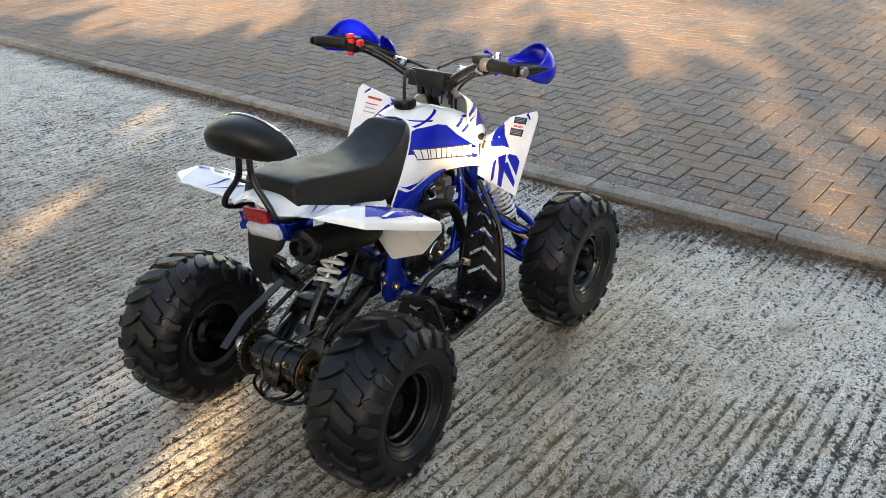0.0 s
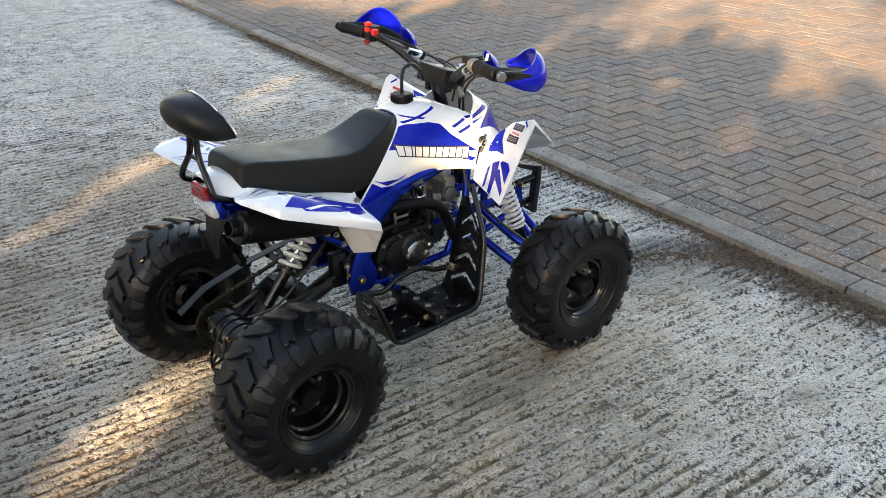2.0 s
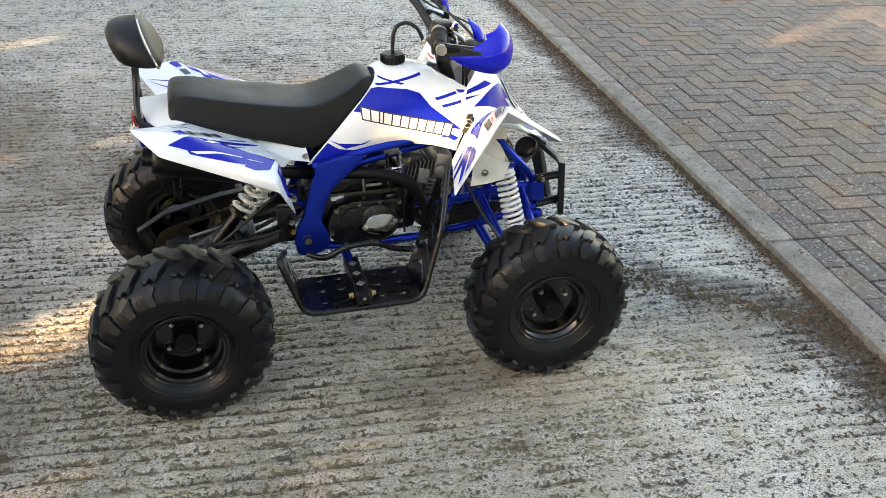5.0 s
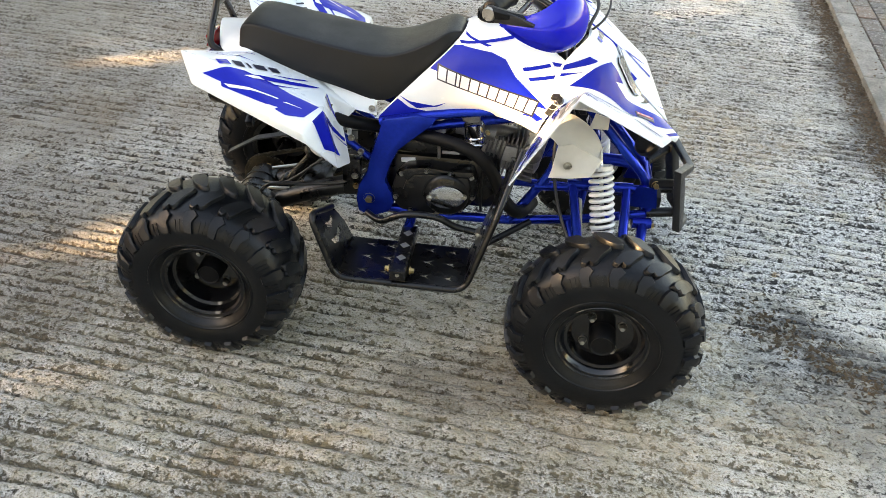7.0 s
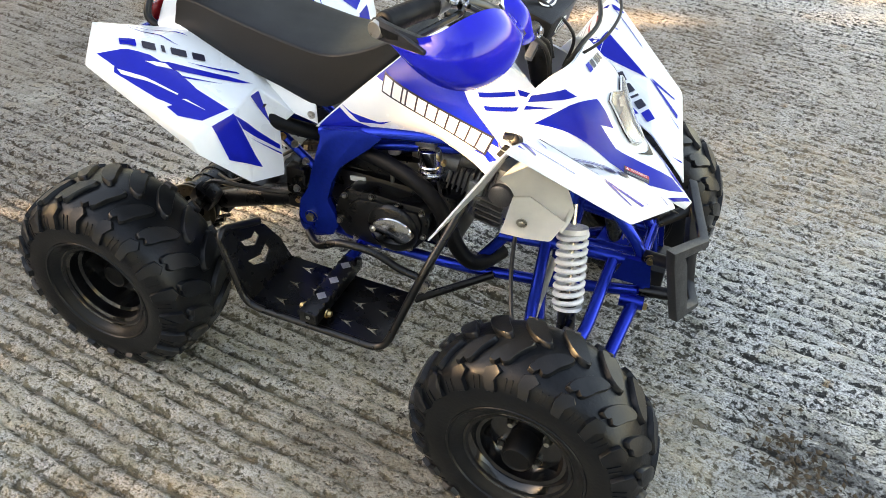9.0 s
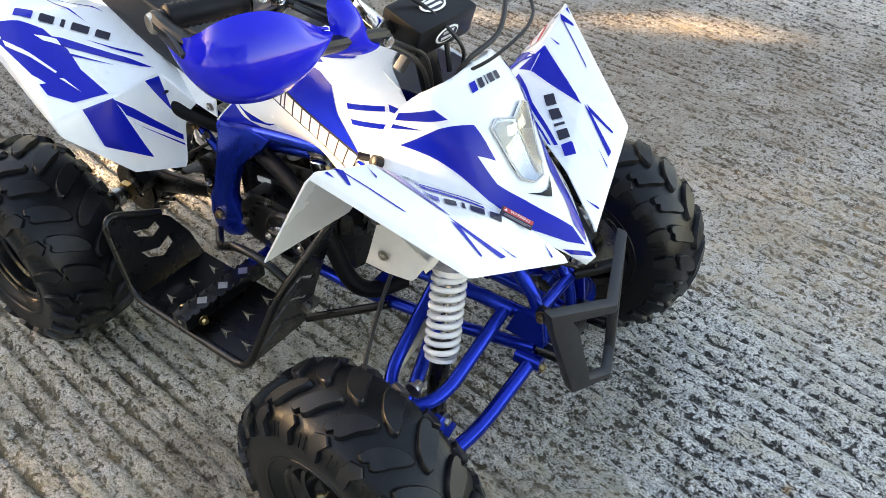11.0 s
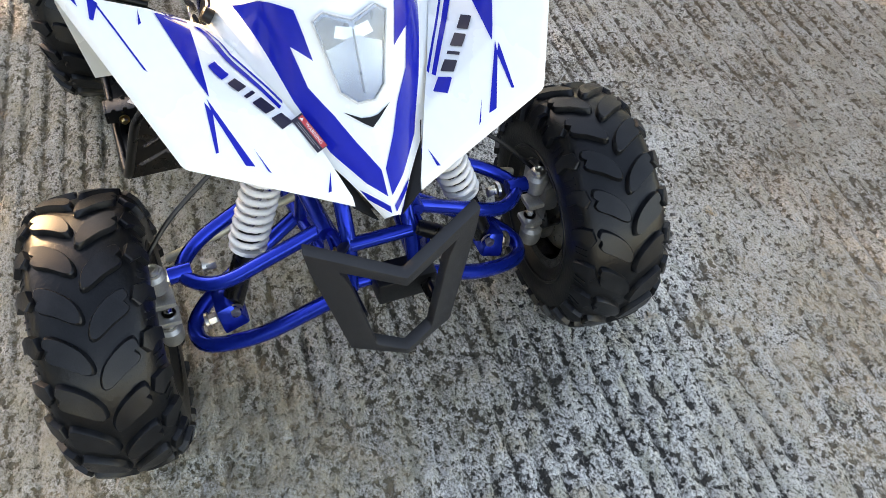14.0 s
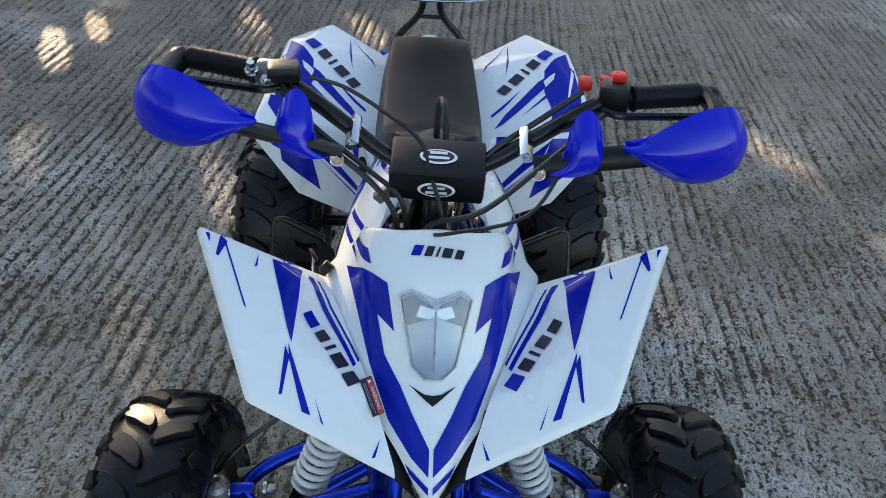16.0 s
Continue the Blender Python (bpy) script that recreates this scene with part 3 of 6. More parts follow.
# --- white bodywork ---
HOOD = [
    [(0.390, 0, 0.8035), (0.387, -0.05, 0.7975), (0.352, -0.104, 0.777), (0.318, -0.128, 0.727), (0.308, -0.172, 0.668)],
    [(0.392, 0, 0.803), (0.390, -0.05, 0.797), (0.374, -0.100, 0.780), (0.356, -0.128, 0.715), (0.326, -0.172, 0.664)],
    [(0.428, 0, 0.778), (0.426, -0.05, 0.771), (0.412, -0.100, 0.752), (0.402, -0.124, 0.695), (0.398, -0.147, 0.652)],
    [(0.464, 0, 0.748), (0.462, -0.047, 0.743), (0.452, -0.086, 0.722), (0.458, -0.106, 0.668), (0.465, -0.120, 0.628)],
    [(0.522, 0, 0.655), (0.514, -0.03, 0.655), (0.514, -0.058, 0.642), (0.530, -0.074, 0.612), (0.545, -0.085, 0.592)],
    [(0.588, 0, 0.598), (0.586, -0.02, 0.596), (0.588, -0.036, 0.586), (0.594, -0.043, 0.572), (0.600, -0.046, 0.560)],
    [(0.657, 0, 0.536), (0.656, -0.004, 0.535), (0.654, -0.008, 0.532), (0.651, -0.011, 0.528), (0.648, -0.012, 0.523)],
]
fairing = part("front_fairing", sheet(HOOD, 5, 0.004, True), WHITE, quad, "white plastic front fairing with blue graphics", 50)
FENDER = {
    "notch": (0.326, -0.172, 0.664), "v1": (0.398, -0.145, 0.660), "v2": (0.467, -0.117, 0.644), "v3": (0.548, -0.082, 0.615), "fi": (0.628, -0.049, 0.554),
    "a": (0.388, -0.245, 0.746), "b": (0.500, -0.205, 0.676), "back": (0.372, -0.348, 0.785), "out": (0.570, -0.253, 0.641),
    "inlow": (0.278, -0.186, 0.570), "low": (0.236, -0.347, 0.545),
    "back2": (0.364, -0.357, 0.772), "out2": (0.574, -0.259, 0.631), "fi2": (0.631, -0.050, 0.545),
}
FENDER_FACES = ("notch v1 b a", "v1 v2 b", "v2 v3 b", "v3 fi b", "a b out back", "b fi out", "back out out2 back2", "out fi fi2 out2", "notch a back back2 low inlow")
front_fenders = {}
for sg in (-1, 1):
    pts = {k: (x, -y * sg, z) for k, (x, y, z) in FENDER.items()}
    front_fenders[sg] = part("front_fender", facets(pts, FENDER_FACES, 0.0035, 0.0025), WHITE, quad, "white plastic front wing with a folded rear flange", 25)

COVER = [
    [(-0.118, -0.120, 0.566), (-0.088, -0.118, 0.600), (-0.020, -0.108, 0.672), (0.060, -0.080, 0.752), (0.088, -0.045, 0.782), (0.094, 0, 0.790)],
    [(0.030, -0.112, 0.588), (0.040, -0.126, 0.625), (0.070, -0.122, 0.700), (0.112, -0.092, 0.768), (0.125, -0.050, 0.796), (0.128, 0, 0.803)],
    [(0.150, -0.112, 0.602), (0.152, -0.138, 0.640), (0.162, -0.138, 0.700), (0.182, -0.112, 0.760), (0.186, -0.060, 0.797), (0.186, 0, 0.806)],
    [(0.232, -0.150, 0.606), (0.234, -0.158, 0.630), (0.246, -0.150, 0.690), (0.258, -0.128, 0.738), (0.252, -0.080, 0.778), (0.246, 0, 0.792)],
    [(0.288, -0.186, 0.600), (0.300, -0.176, 0.625), (0.328, -0.160, 0.668), (0.352, -0.126, 0.712), (0.340, -0.095, 0.750), (0.262, -0.070, 0.780)],
]
cover = part("tank_cover", sheet(COVER, 5, 0.004, True), WHITE, quad, "white tank cover with blue side graphics", 50)

# --- seat ---
SEAT = []
for x, w, top, low in ((-0.466, 0.082, 0.722, 0.708), (-0.463, 0.094, 0.748, 0.706), (-0.456, 0.098, 0.767, 0.703), (-0.440, 0.100, 0.775, 0.700), (-0.395, 0.104, 0.772, 0.694), (-0.310, 0.110, 0.756, 0.664), (-0.200, 0.114, 0.738, 0.636), (-0.110, 0.113, 0.728, 0.612),
                       (-0.050, 0.109, 0.740, 0.640), (0.010, 0.099, 0.766, 0.700), (0.050, 0.084, 0.787, 0.742), (0.076, 0.062, 0.786, 0.768), (0.090, 0.045, 0.777, 0.774)):
    h = top - low
    k = min(1, h / 0.05)
    SEAT.append([(x, 0, top), (x, -w * 0.45, top - 0.0005), (x, -w * 0.80, top - 0.003 * k), (x, -w * 0.868, top - 0.007 * k), (x, -w * 0.885, top - 0.012 * k), (x, -w * 0.94, top - min(0.040, h * 0.5)), (x, -w, low + h * 0.2), (x, -w * 0.99, low)])
part("seat", sheet(SEAT, 4, 0.006, True), VINYL, quad, "long black vinyl seat", 60)

# --- rear mudguards and tail ---
RFENDER = {
    "val": (-0.494, -0.111, 0.706), "tip": (-0.543, -0.243, 0.754), "t2": (-0.485, -0.332, 0.738), "o1": (-0.445, -0.283, 0.754), "i1": (-0.420, -0.090, 0.704), "i2": (-0.278, -0.090, 0.650), "i3": (-0.120, -0.112, 0.616), "i4": (-0.112, -0.122, 0.575),
    "f1": (-0.234, -0.146, 0.640), "f2": (-0.211, -0.271, 0.652), "r2": (-0.229, -0.384, 0.646), "n1": (-0.170, -0.127, 0.592), "n2": (-0.200, -0.131, 0.548), "low": (-0.172, -0.168, 0.457), "q": (-0.180, -0.275, 0.520),
    "tipb": (-0.546, -0.244, 0.743), "t2b": (-0.489, -0.338, 0.718), "r2b": (-0.220, -0.380, 0.616),
}
RFENDER_FACES = ("val tip o1", "val o1 i1", "tip t2 o1", "o1 t2 r2", "o1 r2 f2", "i1 o1 f2", "i1 f2 f1", "i1 f1 i2", "i2 f1 n1", "f1 n2 n1", "i2 n1 i4 i3", "f2 r2 r2b", "f2 r2b q", "f1 f2 q", "f1 q low", "f1 low n2", "tip tipb t2b t2", "t2 t2b r2b r2")
rear_fenders = {}
for sg in (-1, 1):
    pts = {k: (x, -y * sg, z) for k, (x, y, z) in RFENDER.items()}
    rear_fenders[sg] = part("rear_fender", facets(pts, RFENDER_FACES, 0.0035, 0.0025), WHITE, quad, "white plastic rear mudguard with blue graphics", 38)
TAIL = [[(-0.330, -0.100, 0.640), (-0.332, -0.085, 0.660), (-0.334, -0.05, 0.670), (-0.335, 0, 0.672)], [(-0.425, -0.112, 0.686), (-0.430, -0.095, 0.716), (-0.440, -0.05, 0.732), (-0.445, 0, 0.735)], [(-0.492, -0.110, 0.704), (-0.494, -0.080, 0.718), (-0.502, -0.035, 0.738), (-0.505, 0, 0.742)], [(-0.520, -0.075, 0.706), (-0.528, -0.050, 0.722), (-0.534, -0.018, 0.742), (-0.536, 0, 0.746)]]
part("tail_fairing", sheet(TAIL, 4, 0.004, True), WHITE, quad, "white plastic tail piece behind the seat", 50)
part("tail_bracket", rbox((-0.488, -0.010, 0.672), (0.095, 0.10, 0.034), 0.008, (0, 8, 0)), BLUE_PAINT, quad, "blue painted steel tail bracket")
lamp = part("tail_light", rbox((-0.545, -0.034, 0.711), (0.018, 0.080, 0.036), 0.005, (0, -10, 0)), RED_LENS, quad, "red tail light lens")
for k in range(7):
    for j in range(3):
        part("lens_stud", lathe([(0.0055, 0), (0.0045, 0.002), (0, 0.003)], (-0.5555 + 0.0018 * j, -0.066 + 0.0107 * k, 0.700 + 0.010 * j), (-1, 0, 0.17), 6), RED_LENS, lamp)
plate_lamp = part("number_plate_lamp", rbox((-0.545, -0.058, 0.675), (0.030, 0.116, 0.040), 0.0145, (-4, -14, 0)), PLATE_LENS, quad, "clear ribbed number plate lamp")
part("lamp_backing", rbox((-0.534, -0.058, 0.673), (0.022, 0.124, 0.046), 0.010, (-4, -14, 0)), BLUE_PAINT, plate_lamp)
for k in range(8):
    part("lens_rib", rbox((-0.5595, -0.094 + 0.0103 * k, 0.6775 - 0.0007 * k), (0.002, 0.0024, 0.022), 0.0008, (0, -14, 0)), CLEAR_LENS, plate_lamp)
part("tail_shroud", facets({"a": (-0.520, -0.118, 0.690), "b": (-0.425, -0.112, 0.680), "c": (-0.440, -0.120, 0.632), "d": (-0.505, -0.095, 0.635), "e": (-0.520, 0.060, 0.690), "f": (-0.505, 0.060, 0.635)}, ("a b c d", "a d f e"), 0.004, 0.002), BLUE_PAINT, quad, "dark blue plate under the tail")
flap = [(0.060, 0.655), (0.061, 0.600), (0.062, 0.530), (0.045, 0.505), (0.018, 0.484), (-0.004, 0.487), (-0.016, 0.500), (-0.013, 0.540), (-0.026, 0.572), (-0.058, 0.598), (-0.074, 0.628), (-0.074, 0.655)]
part("rear_mudflap", plate(flap, 0.006, Matrix(((0, 0.10, 0.995, -0.562), (1, 0, 0, 0), (0, 0.995, -0.10, 0.003), (0, 0, 0, 1))), 0.0015), PLASTIC, quad, "black plastic flap under the tail")
part("flap_arm", rbox((-0.470, -0.018, 0.508), (0.020, 0.112, 0.024), 0.004, (24, 0, 0)), BLACK_METAL, quad, "black steel arm behind the flap")

# --- backrest ---
bars = new("backrest")
bars.parent = quad


def cushion_ring(depth, s):
    """One D-shaped ring of the cushion, depth behind its face, shrunk by s."""
    ring = []
    for i in range(24):
        a = i * math.tau / 24
        y = 0.128 * math.cos(a)
        z = 0.092 * max(0.0, math.sin(a)) ** 0.85 - 0.014 * max(0.0, -math.sin(a))
        y, z = y * s, 0.885 + (z - 0.019) * s
        ring.append((-0.468 - 0.42 * (z - 0.861) - depth, y, z))
    return ring


cb = bmesh.new()
rings = [[cb.verts.new(p) for p in cushion_ring(d_, s_)] for d_, s_ in ((-0.012, 0.35), (-0.010, 0.75), (0.0, 0.97), (0.010, 1.0), (0.030, 1.0), (0.055, 0.95), (0.078, 0.83), (0.093, 0.62), (0.101, 0.32))]
for q, w in zip(rings, rings[1:]):
    for i in range(24):
        cb.faces.new((q[i], q[(i + 1) % 24], w[(i + 1) % 24], w[i]))
cb.faces.new(rings[0])
cb.faces.new(rings[-1][::-1])
part("cushion", cb, VINYL, bars, "rounded black vinyl backrest cushion", 60)
part("piping", tube(spline(cushion_ring(0.002, 1.005), 3, True), 0.003, 6, closed=True), CHROME, bars, "bright piping round the cushion")
for sg in (-1, 1):
    part("support_bar", tube(rounded([(-0.530, sg * 0.018, 0.885), (-0.535, sg * 0.020, 0.800), (-0.540, sg * 0.080, 0.735), (-0.538, sg * 0.092, 0.705), (-0.44, sg * 0.092, 0.672)], 0.03), 0.0085, 12), BLACK_METAL, bars, "bent black steel bar")
part("cross_bar", tube([(-0.535, -0.03, 0.79), (-0.535, 0.03, 0.79)], 0.005), BLACK_METAL, bars)

# --- black plates added under the gaps between nose and front wings, as their darkness ---
for sg in (-1, 1):
    part("filler_strip", facets({"a": (0.545, sg * 0.079, 0.597), "b": (0.626, sg * 0.050, 0.538), "c": (0.640, sg * 0.018, 0.515), "d": (0.590, sg * 0.046, 0.556), "e": (0.548, sg * 0.070, 0.588)}, ("a b c d e",), 0.003, 0.0), PLASTIC, quad, "black plate added to darken the gap beside the nose")

# --- headlamp, vent, cap, key ---
cap = part("fuel_cap", lathe([(0, 0.0), (0.030, 0), (0.032, 0.004), (0.032, 0.022), (0.029, 0.027), (0, 0.029)], (0.150, 0, 0.803), (0.02, 0, 1), 24), PLASTIC, quad, "black ribbed fuel cap")
for k in range(18):
    a = k * math.tau / 18
    part("cap_rib", rbox((0.150 + 0.033 * math.cos(a), 0.033 * math.sin(a), 0.816), (0.004, 0.004, 0.018), 0, (0, 0, math.degrees(a))), PLASTIC, cap)
part("breather_hose", tube(spline([(0.150, 0, 0.830), (0.152, 0.0, 0.880), (0.165, 0.002, 0.905), (0.195, 0.006, 0.910), (0.225, 0.010, 0.890), (0.245, 0.012, 0.850)], 6), 0.0055, 10), CABLE, quad, "black breather hose from the fuel cap")
key = part("ignition_switch", lathe([(0.011, -0.01), (0.011, 0.004), (0.008, 0.006), (0, 0.006)], (0.330, -0.172, 0.684), (-0.3, -0.75, 0.5), 20), PLASTIC, quad, "ignition lock with its key in")
part("key_head", rbox((0.322, -0.190, 0.700), (0.020, 0.006, 0.016), 0.003, (20, 10, 30)), PLASTIC, key, "black key head")
part("key_fob", rbox((0.318, -0.185, 0.662), (0.022, 0.007, 0.030), 0.004, (10, 30, 20)), PLASTIC, key, "spare key hanging on a ring")
part("key_ring", tube([(0.318 + 0.012 * math.cos(a), -0.192, 0.680 + 0.012 * math.sin(a)) for a in (i * math.tau / 20 for i in range(20))], 0.0012, 6, closed=True), STEEL, key)

# --- handlebar, turned with the front wheels ---
bar = new("handlebar")
bar.parent = quad
bar.matrix_local = pose(0.27, 0, 0) @ pose(0, 0, 0, 0, 0, STEER)
hx = -0.27
part("bar", tube(rounded([(0.190 + hx, -0.400, 0.958), (0.225 + hx, -0.245, 0.953), (0.262 + hx, -0.165, 0.915), (0.292 + hx, -0.055, 0.848), (0.292 + hx, 0.055, 0.848), (0.262 + hx, 0.165, 0.915), (0.225 + hx, 0.245, 0.953), (0.190 + hx, 0.400, 0.958)], 0.05, 6), 0.0125, 14), BLACK_METAL, bar, "black steel handlebar")
pad = part("bar_pad", rbox((0.306 + hx, 0, 0.856), (0.080, 0.142, 0.056), 0.007, (0, 16, 0)), PLASTIC, bar, "black vinyl bar pad with round badges")
part("stem", tube([(0.285 + hx, 0, 0.845), (0.33 + hx, 0, 0.70), (0.39 + hx, 0, 0.48)], 0.02, 14), BLACK_METAL, bar)
for sg in (-1, 1):
    part("stem_clamp", rbox((0.296 + hx, sg * 0.03, 0.835), (0.05, 0.022, 0.05), 0.006), BLACK_METAL, bar)
    way = Vector((0.225 - 0.190, -sg * 0.155 * -1, -0.005)).normalized()
    g0, g1 = Vector((0.192 + hx, sg * 0.394, 0.958)), Vector((0.217 + hx, sg * 0.285, 0.955))
    part("grip", tube([g0.lerp(g1, k / 24) for k in range(25)], [0.0165 + (0.0022 if k % 2 else 0) + (0.003 if k > 22 else 0) for k in range(25)], 16), GRIP, bar, "ribbed black rubber grip", 80)
    part("end_plug", lathe([(0, 0.006), (0.012, 0.006), (0.014, 0.002), (0.014, -0.004), (0, -0.004)], g0 + Vector((0, sg * 0.020, 0)), (-0.2, sg, 0), 18), STEEL if sg < 0 else PLASTIC, bar)
    # hand guard: a cupped blue shield on a black arm from the bar end to a clamp inboard
    arm = rounded([(0.192 + hx, sg * 0.404, 0.958), (0.225 + hx, sg * 0.412, 0.955), (0.285 + hx, sg * 0.408, 0.945), (0.332 + hx, sg * 0.372, 0.937), (0.342 + hx, sg * 0.290, 0.925), (0.338 + hx, sg * 0.200, 0.905), (0.335 + hx, sg * 0.140, 0.888)], 0.04, 5)
    part("guard_arm", tube(arm, 0.012, 10, squash=1.5), PLASTIC, bar, "black hand guard arm")
    shield = []
    for x, y, up, dn in ((0.214, 0.410, 0.004, 0.004), (0.230, 0.418, 0.010, 0.016), (0.262, 0.430, 0.020, 0.030), (0.302, 0.437, 0.036, 0.040), (0.338, 0.428, 0.055, 0.046), (0.364, 0.400, 0.064, 0.048), (0.377, 0.364, 0.062, 0.046), (0.379, 0.328, 0.050, 0.038), (0.372, 0.296, 0.030, 0.024), (0.362, 0.272, 0.012, 0.012), (0.352, 0.258, 0.003, 0.004)):
        z, out = 0.942, Vector((x - 0.235, y - 0.335)).normalized()
        section = ((-0.030 * up / 0.064, up), (-0.008, up * 0.66), (0.004, up * 0.16), (0.003, -dn * 0.45), (-0.004, -dn * 0.75), (-0.016 * dn / 0.048, -dn))
        shield.append([(x + out.x * o + hx, sg * (y + out.y * o), z + h) for o, h in section])
    part("hand_guard", sheet(shield, 5, 0.0035), BLUE_GUARD, bar, "glossy blue plastic hand guard", 60)
    wing = []
    for y, x, up in ((0.178, 0.346, 0.004), (0.184, 0.353, 0.042), (0.196, 0.357, 0.064), (0.212, 0.356, 0.068), (0.228, 0.350, 0.050), (0.238, 0.342, 0.012)):
        wing.append([(x - 0.040 * (up / 0.06) + hx, sg * y, 0.905 + up), (x - 0.010 + hx, sg * (y + 0.002), 0.905 + up * 0.6), (x + 0.002 + hx, sg * (y + 0.003), 0.900 + up * 0.15), (x + hx, sg * (y - 0.02), 0.888)])
    part("inner_shield", sheet(wing, 5, 0.003), BLUE_GUARD, bar, "small blue plastic shield beside the bar clamp", 60)
    part("guard_end", plate([(-0.016, -0.013), (0.0, -0.017), (0.030, -0.013), (0.092, -0.003), (0.092, 0.003), (0.030, 0.012), (0.0, 0.016), (-0.014, 0.012)], 0.007, pose(0.196 + hx, sg * 0.410 + (0.0035 if sg < 0 else -0.0035), 0.958, 0, 0, sg * 17) @ (pose(0, 0, 0, 90, 4, 0)), 0.002), BUMPER, bar, "tapered black plastic end of the hand guard")
    part("guard_bolt", bolt((0.352 + hx, sg * 0.145, 0.888), (1, 0, 0.2), 0.007, 0.006), CHROME, bar)
    part("clamp_strap", rbox((0.297 + hx, sg * 0.128, 0.905), (0.055, 0.014, 0.022), 0.003, (sg * 30, 20, 0)), CHROME, bar, "bright clamp strap")
# left: switch block; right: throttle and lever
block = part("switch_block", rbox((0.224 + hx, 0.258, 0.956), (0.042, 0.046, 0.050), 0.008, (0, 0, -10)), PLASTIC, bar, "black switch block with red buttons")
part("red_button", rbox((0.212 + hx, 0.262, 0.986), (0.018, 0.022, 0.012), 0.003), RED, block)
part("red_button", rbox((0.198 + hx, 0.246, 0.972), (0.014, 0.018, 0.014), 0.004), RED, block)
part("red_choke_lever", rbox((0.205 + hx, 0.215, 0.968), (0.022, 0.022, 0.022), 0.008), RED, block)
part("red_horn_button", rbox((0.196 + hx, 0.250, 0.932), (0.012, 0.020, 0.012), 0.003), RED, block)
box_r = part("throttle_box", rbox((0.236 + hx, -0.240, 0.966), (0.042, 0.050, 0.026), 0.009, (0, 0, 12)), PLASTIC, bar, "black thumb throttle box")
part("throttle_thumb", tube(rounded([(0.232 + hx, -0.235, 0.952), (0.190 + hx, -0.25, 0.940), (0.178 + hx, -0.28, 0.938)], 0.01), 0.004, 8), STEEL, box_r)
part("clamp_screw", bolt((0.252 + hx, -0.284, 0.968), (0.3, 0, 1), 0.007, 0.016), CHROME, box_r)
part("clamp_screw", bolt((0.262 + hx, -0.262, 0.960), (0.6, 0, 0.8), 0.005, 0.010), CHROME, box_r)
part("lever_clamp", lathe([(0.018, -0.014), (0.02, -0.01), (0.02, 0.01), (0.018, 0.014)], (0.220 + hx, -0.268, 0.955), (0.2, 1, 0), 18), ALLOY, bar)
for sg in (-1, 1):
    part("brake_lever", tube(rounded([(0.246 + hx, sg * 0.240, 0.945), (0.262 + hx, sg * 0.262, 0.944), (0.255 + hx, sg * 0.30, 0.944), (0.238 + hx, sg * 0.385, 0.942)], 0.02), 0.006, 8), BLACK_METAL, bar, "black brake lever")
for pts, r in (([(0.25, -0.20, 0.965), (0.245, -0.15, 0.952), (0.26, -0.09, 0.925), (0.295, -0.03, 0.898), (0.340, -0.01, 0.868), (0.372, 0.01, 0.82), (0.36, 0.01, 0.76)], 0.0032),
               ([(0.25, -0.24, 0.95), (0.30, -0.19, 0.915), (0.33, -0.10, 0.86), (0.345, -0.05, 0.82), (0.35, -0.04, 0.74)], 0.004),
               ([(0.262, -0.24, 0.945), (0.31, -0.18, 0.900), (0.34, -0.10, 0.85), (0.35, -0.06, 0.80), (0.36, -0.05, 0.72)], 0.0045),
               ([(0.262, 0.24, 0.945), (0.33, 0.17, 0.91), (0.40, 0.07, 0.85), (0.39, 0.0, 0.815), (0.365, -0.02, 0.76)], 0.0045),
               ([(0.25, 0.235, 0.94), (0.32, 0.19, 0.90), (0.42, 0.13, 0.86), (0.425, 0.03, 0.825), (0.37, -0.01, 0.78)], 0.003),
               ([(0.22, 0.21, 0.96), (0.25, 0.15, 0.925), (0.28, 0.08, 0.880), (0.30, 0.05, 0.84), (0.33, 0.03, 0.76)], 0.0048)):
    part("control_cable", tube(spline([(x + hx, y, z) for x, y, z in pts], 6), r, 8), CABLE, bar)

part("cable_joint", rbox((0.322 + hx, -0.078, 0.818), (0.014, 0.034, 0.018), 0.003, (45, 10, 0)), ALLOY, bar, "bright cable adjuster block")

# --- blue steel frame ---
frame_part = new("frame")
frame_part.parent = quad


def rail(pts, r=0.0125, mirror=True, name="frame_tube", mat=BLUE_PAINT, parent=frame_part, corner=0.04):
    for q, sg in both(pts) if mirror else ((pts, 0),):
        part(name, tube(rounded(q, corner, 5), r, 12), mat, parent)


rail([(-0.135, -0.100, 0.300), (0.00, -0.105, 0.288), (0.22, -0.105, 0.292), (0.42, -0.085, 0.305), (0.60, -0.062, 0.330)])
rail([(0.61, -0.055, 0.330), (0.595, -0.05, 0.420), (0.47, -0.045, 0.56), (0.38, -0.03, 0.64)])
rail([(0.24, -0.105, 0.292), (0.34, -0.085, 0.44), (0.37, -0.06, 0.56)])
rail([(0.42, -0.085, 0.305), (0.43, -0.08, 0.42), (0.44, -0.07, 0.54)])
rail([(0.30, -0.095, 0.40), (0.45, -0.08, 0.405), (0.60, -0.06, 0.405)], 0.011)
rail([(0.36, -0.06, 0.60), (0.20, -0.075, 0.575), (0.02, -0.09, 0.545), (-0.10, -0.09, 0.500)], 0.013)
rail([(-0.10, -0.085, 0.520), (-0.28, -0.085, 0.585), (-0.50, -0.075, 0.640)], 0.011)
rail([(-0.12, -0.09, 0.42), (-0.25, -0.085, 0.52), (-0.36, -0.08, 0.60)], 0.010)
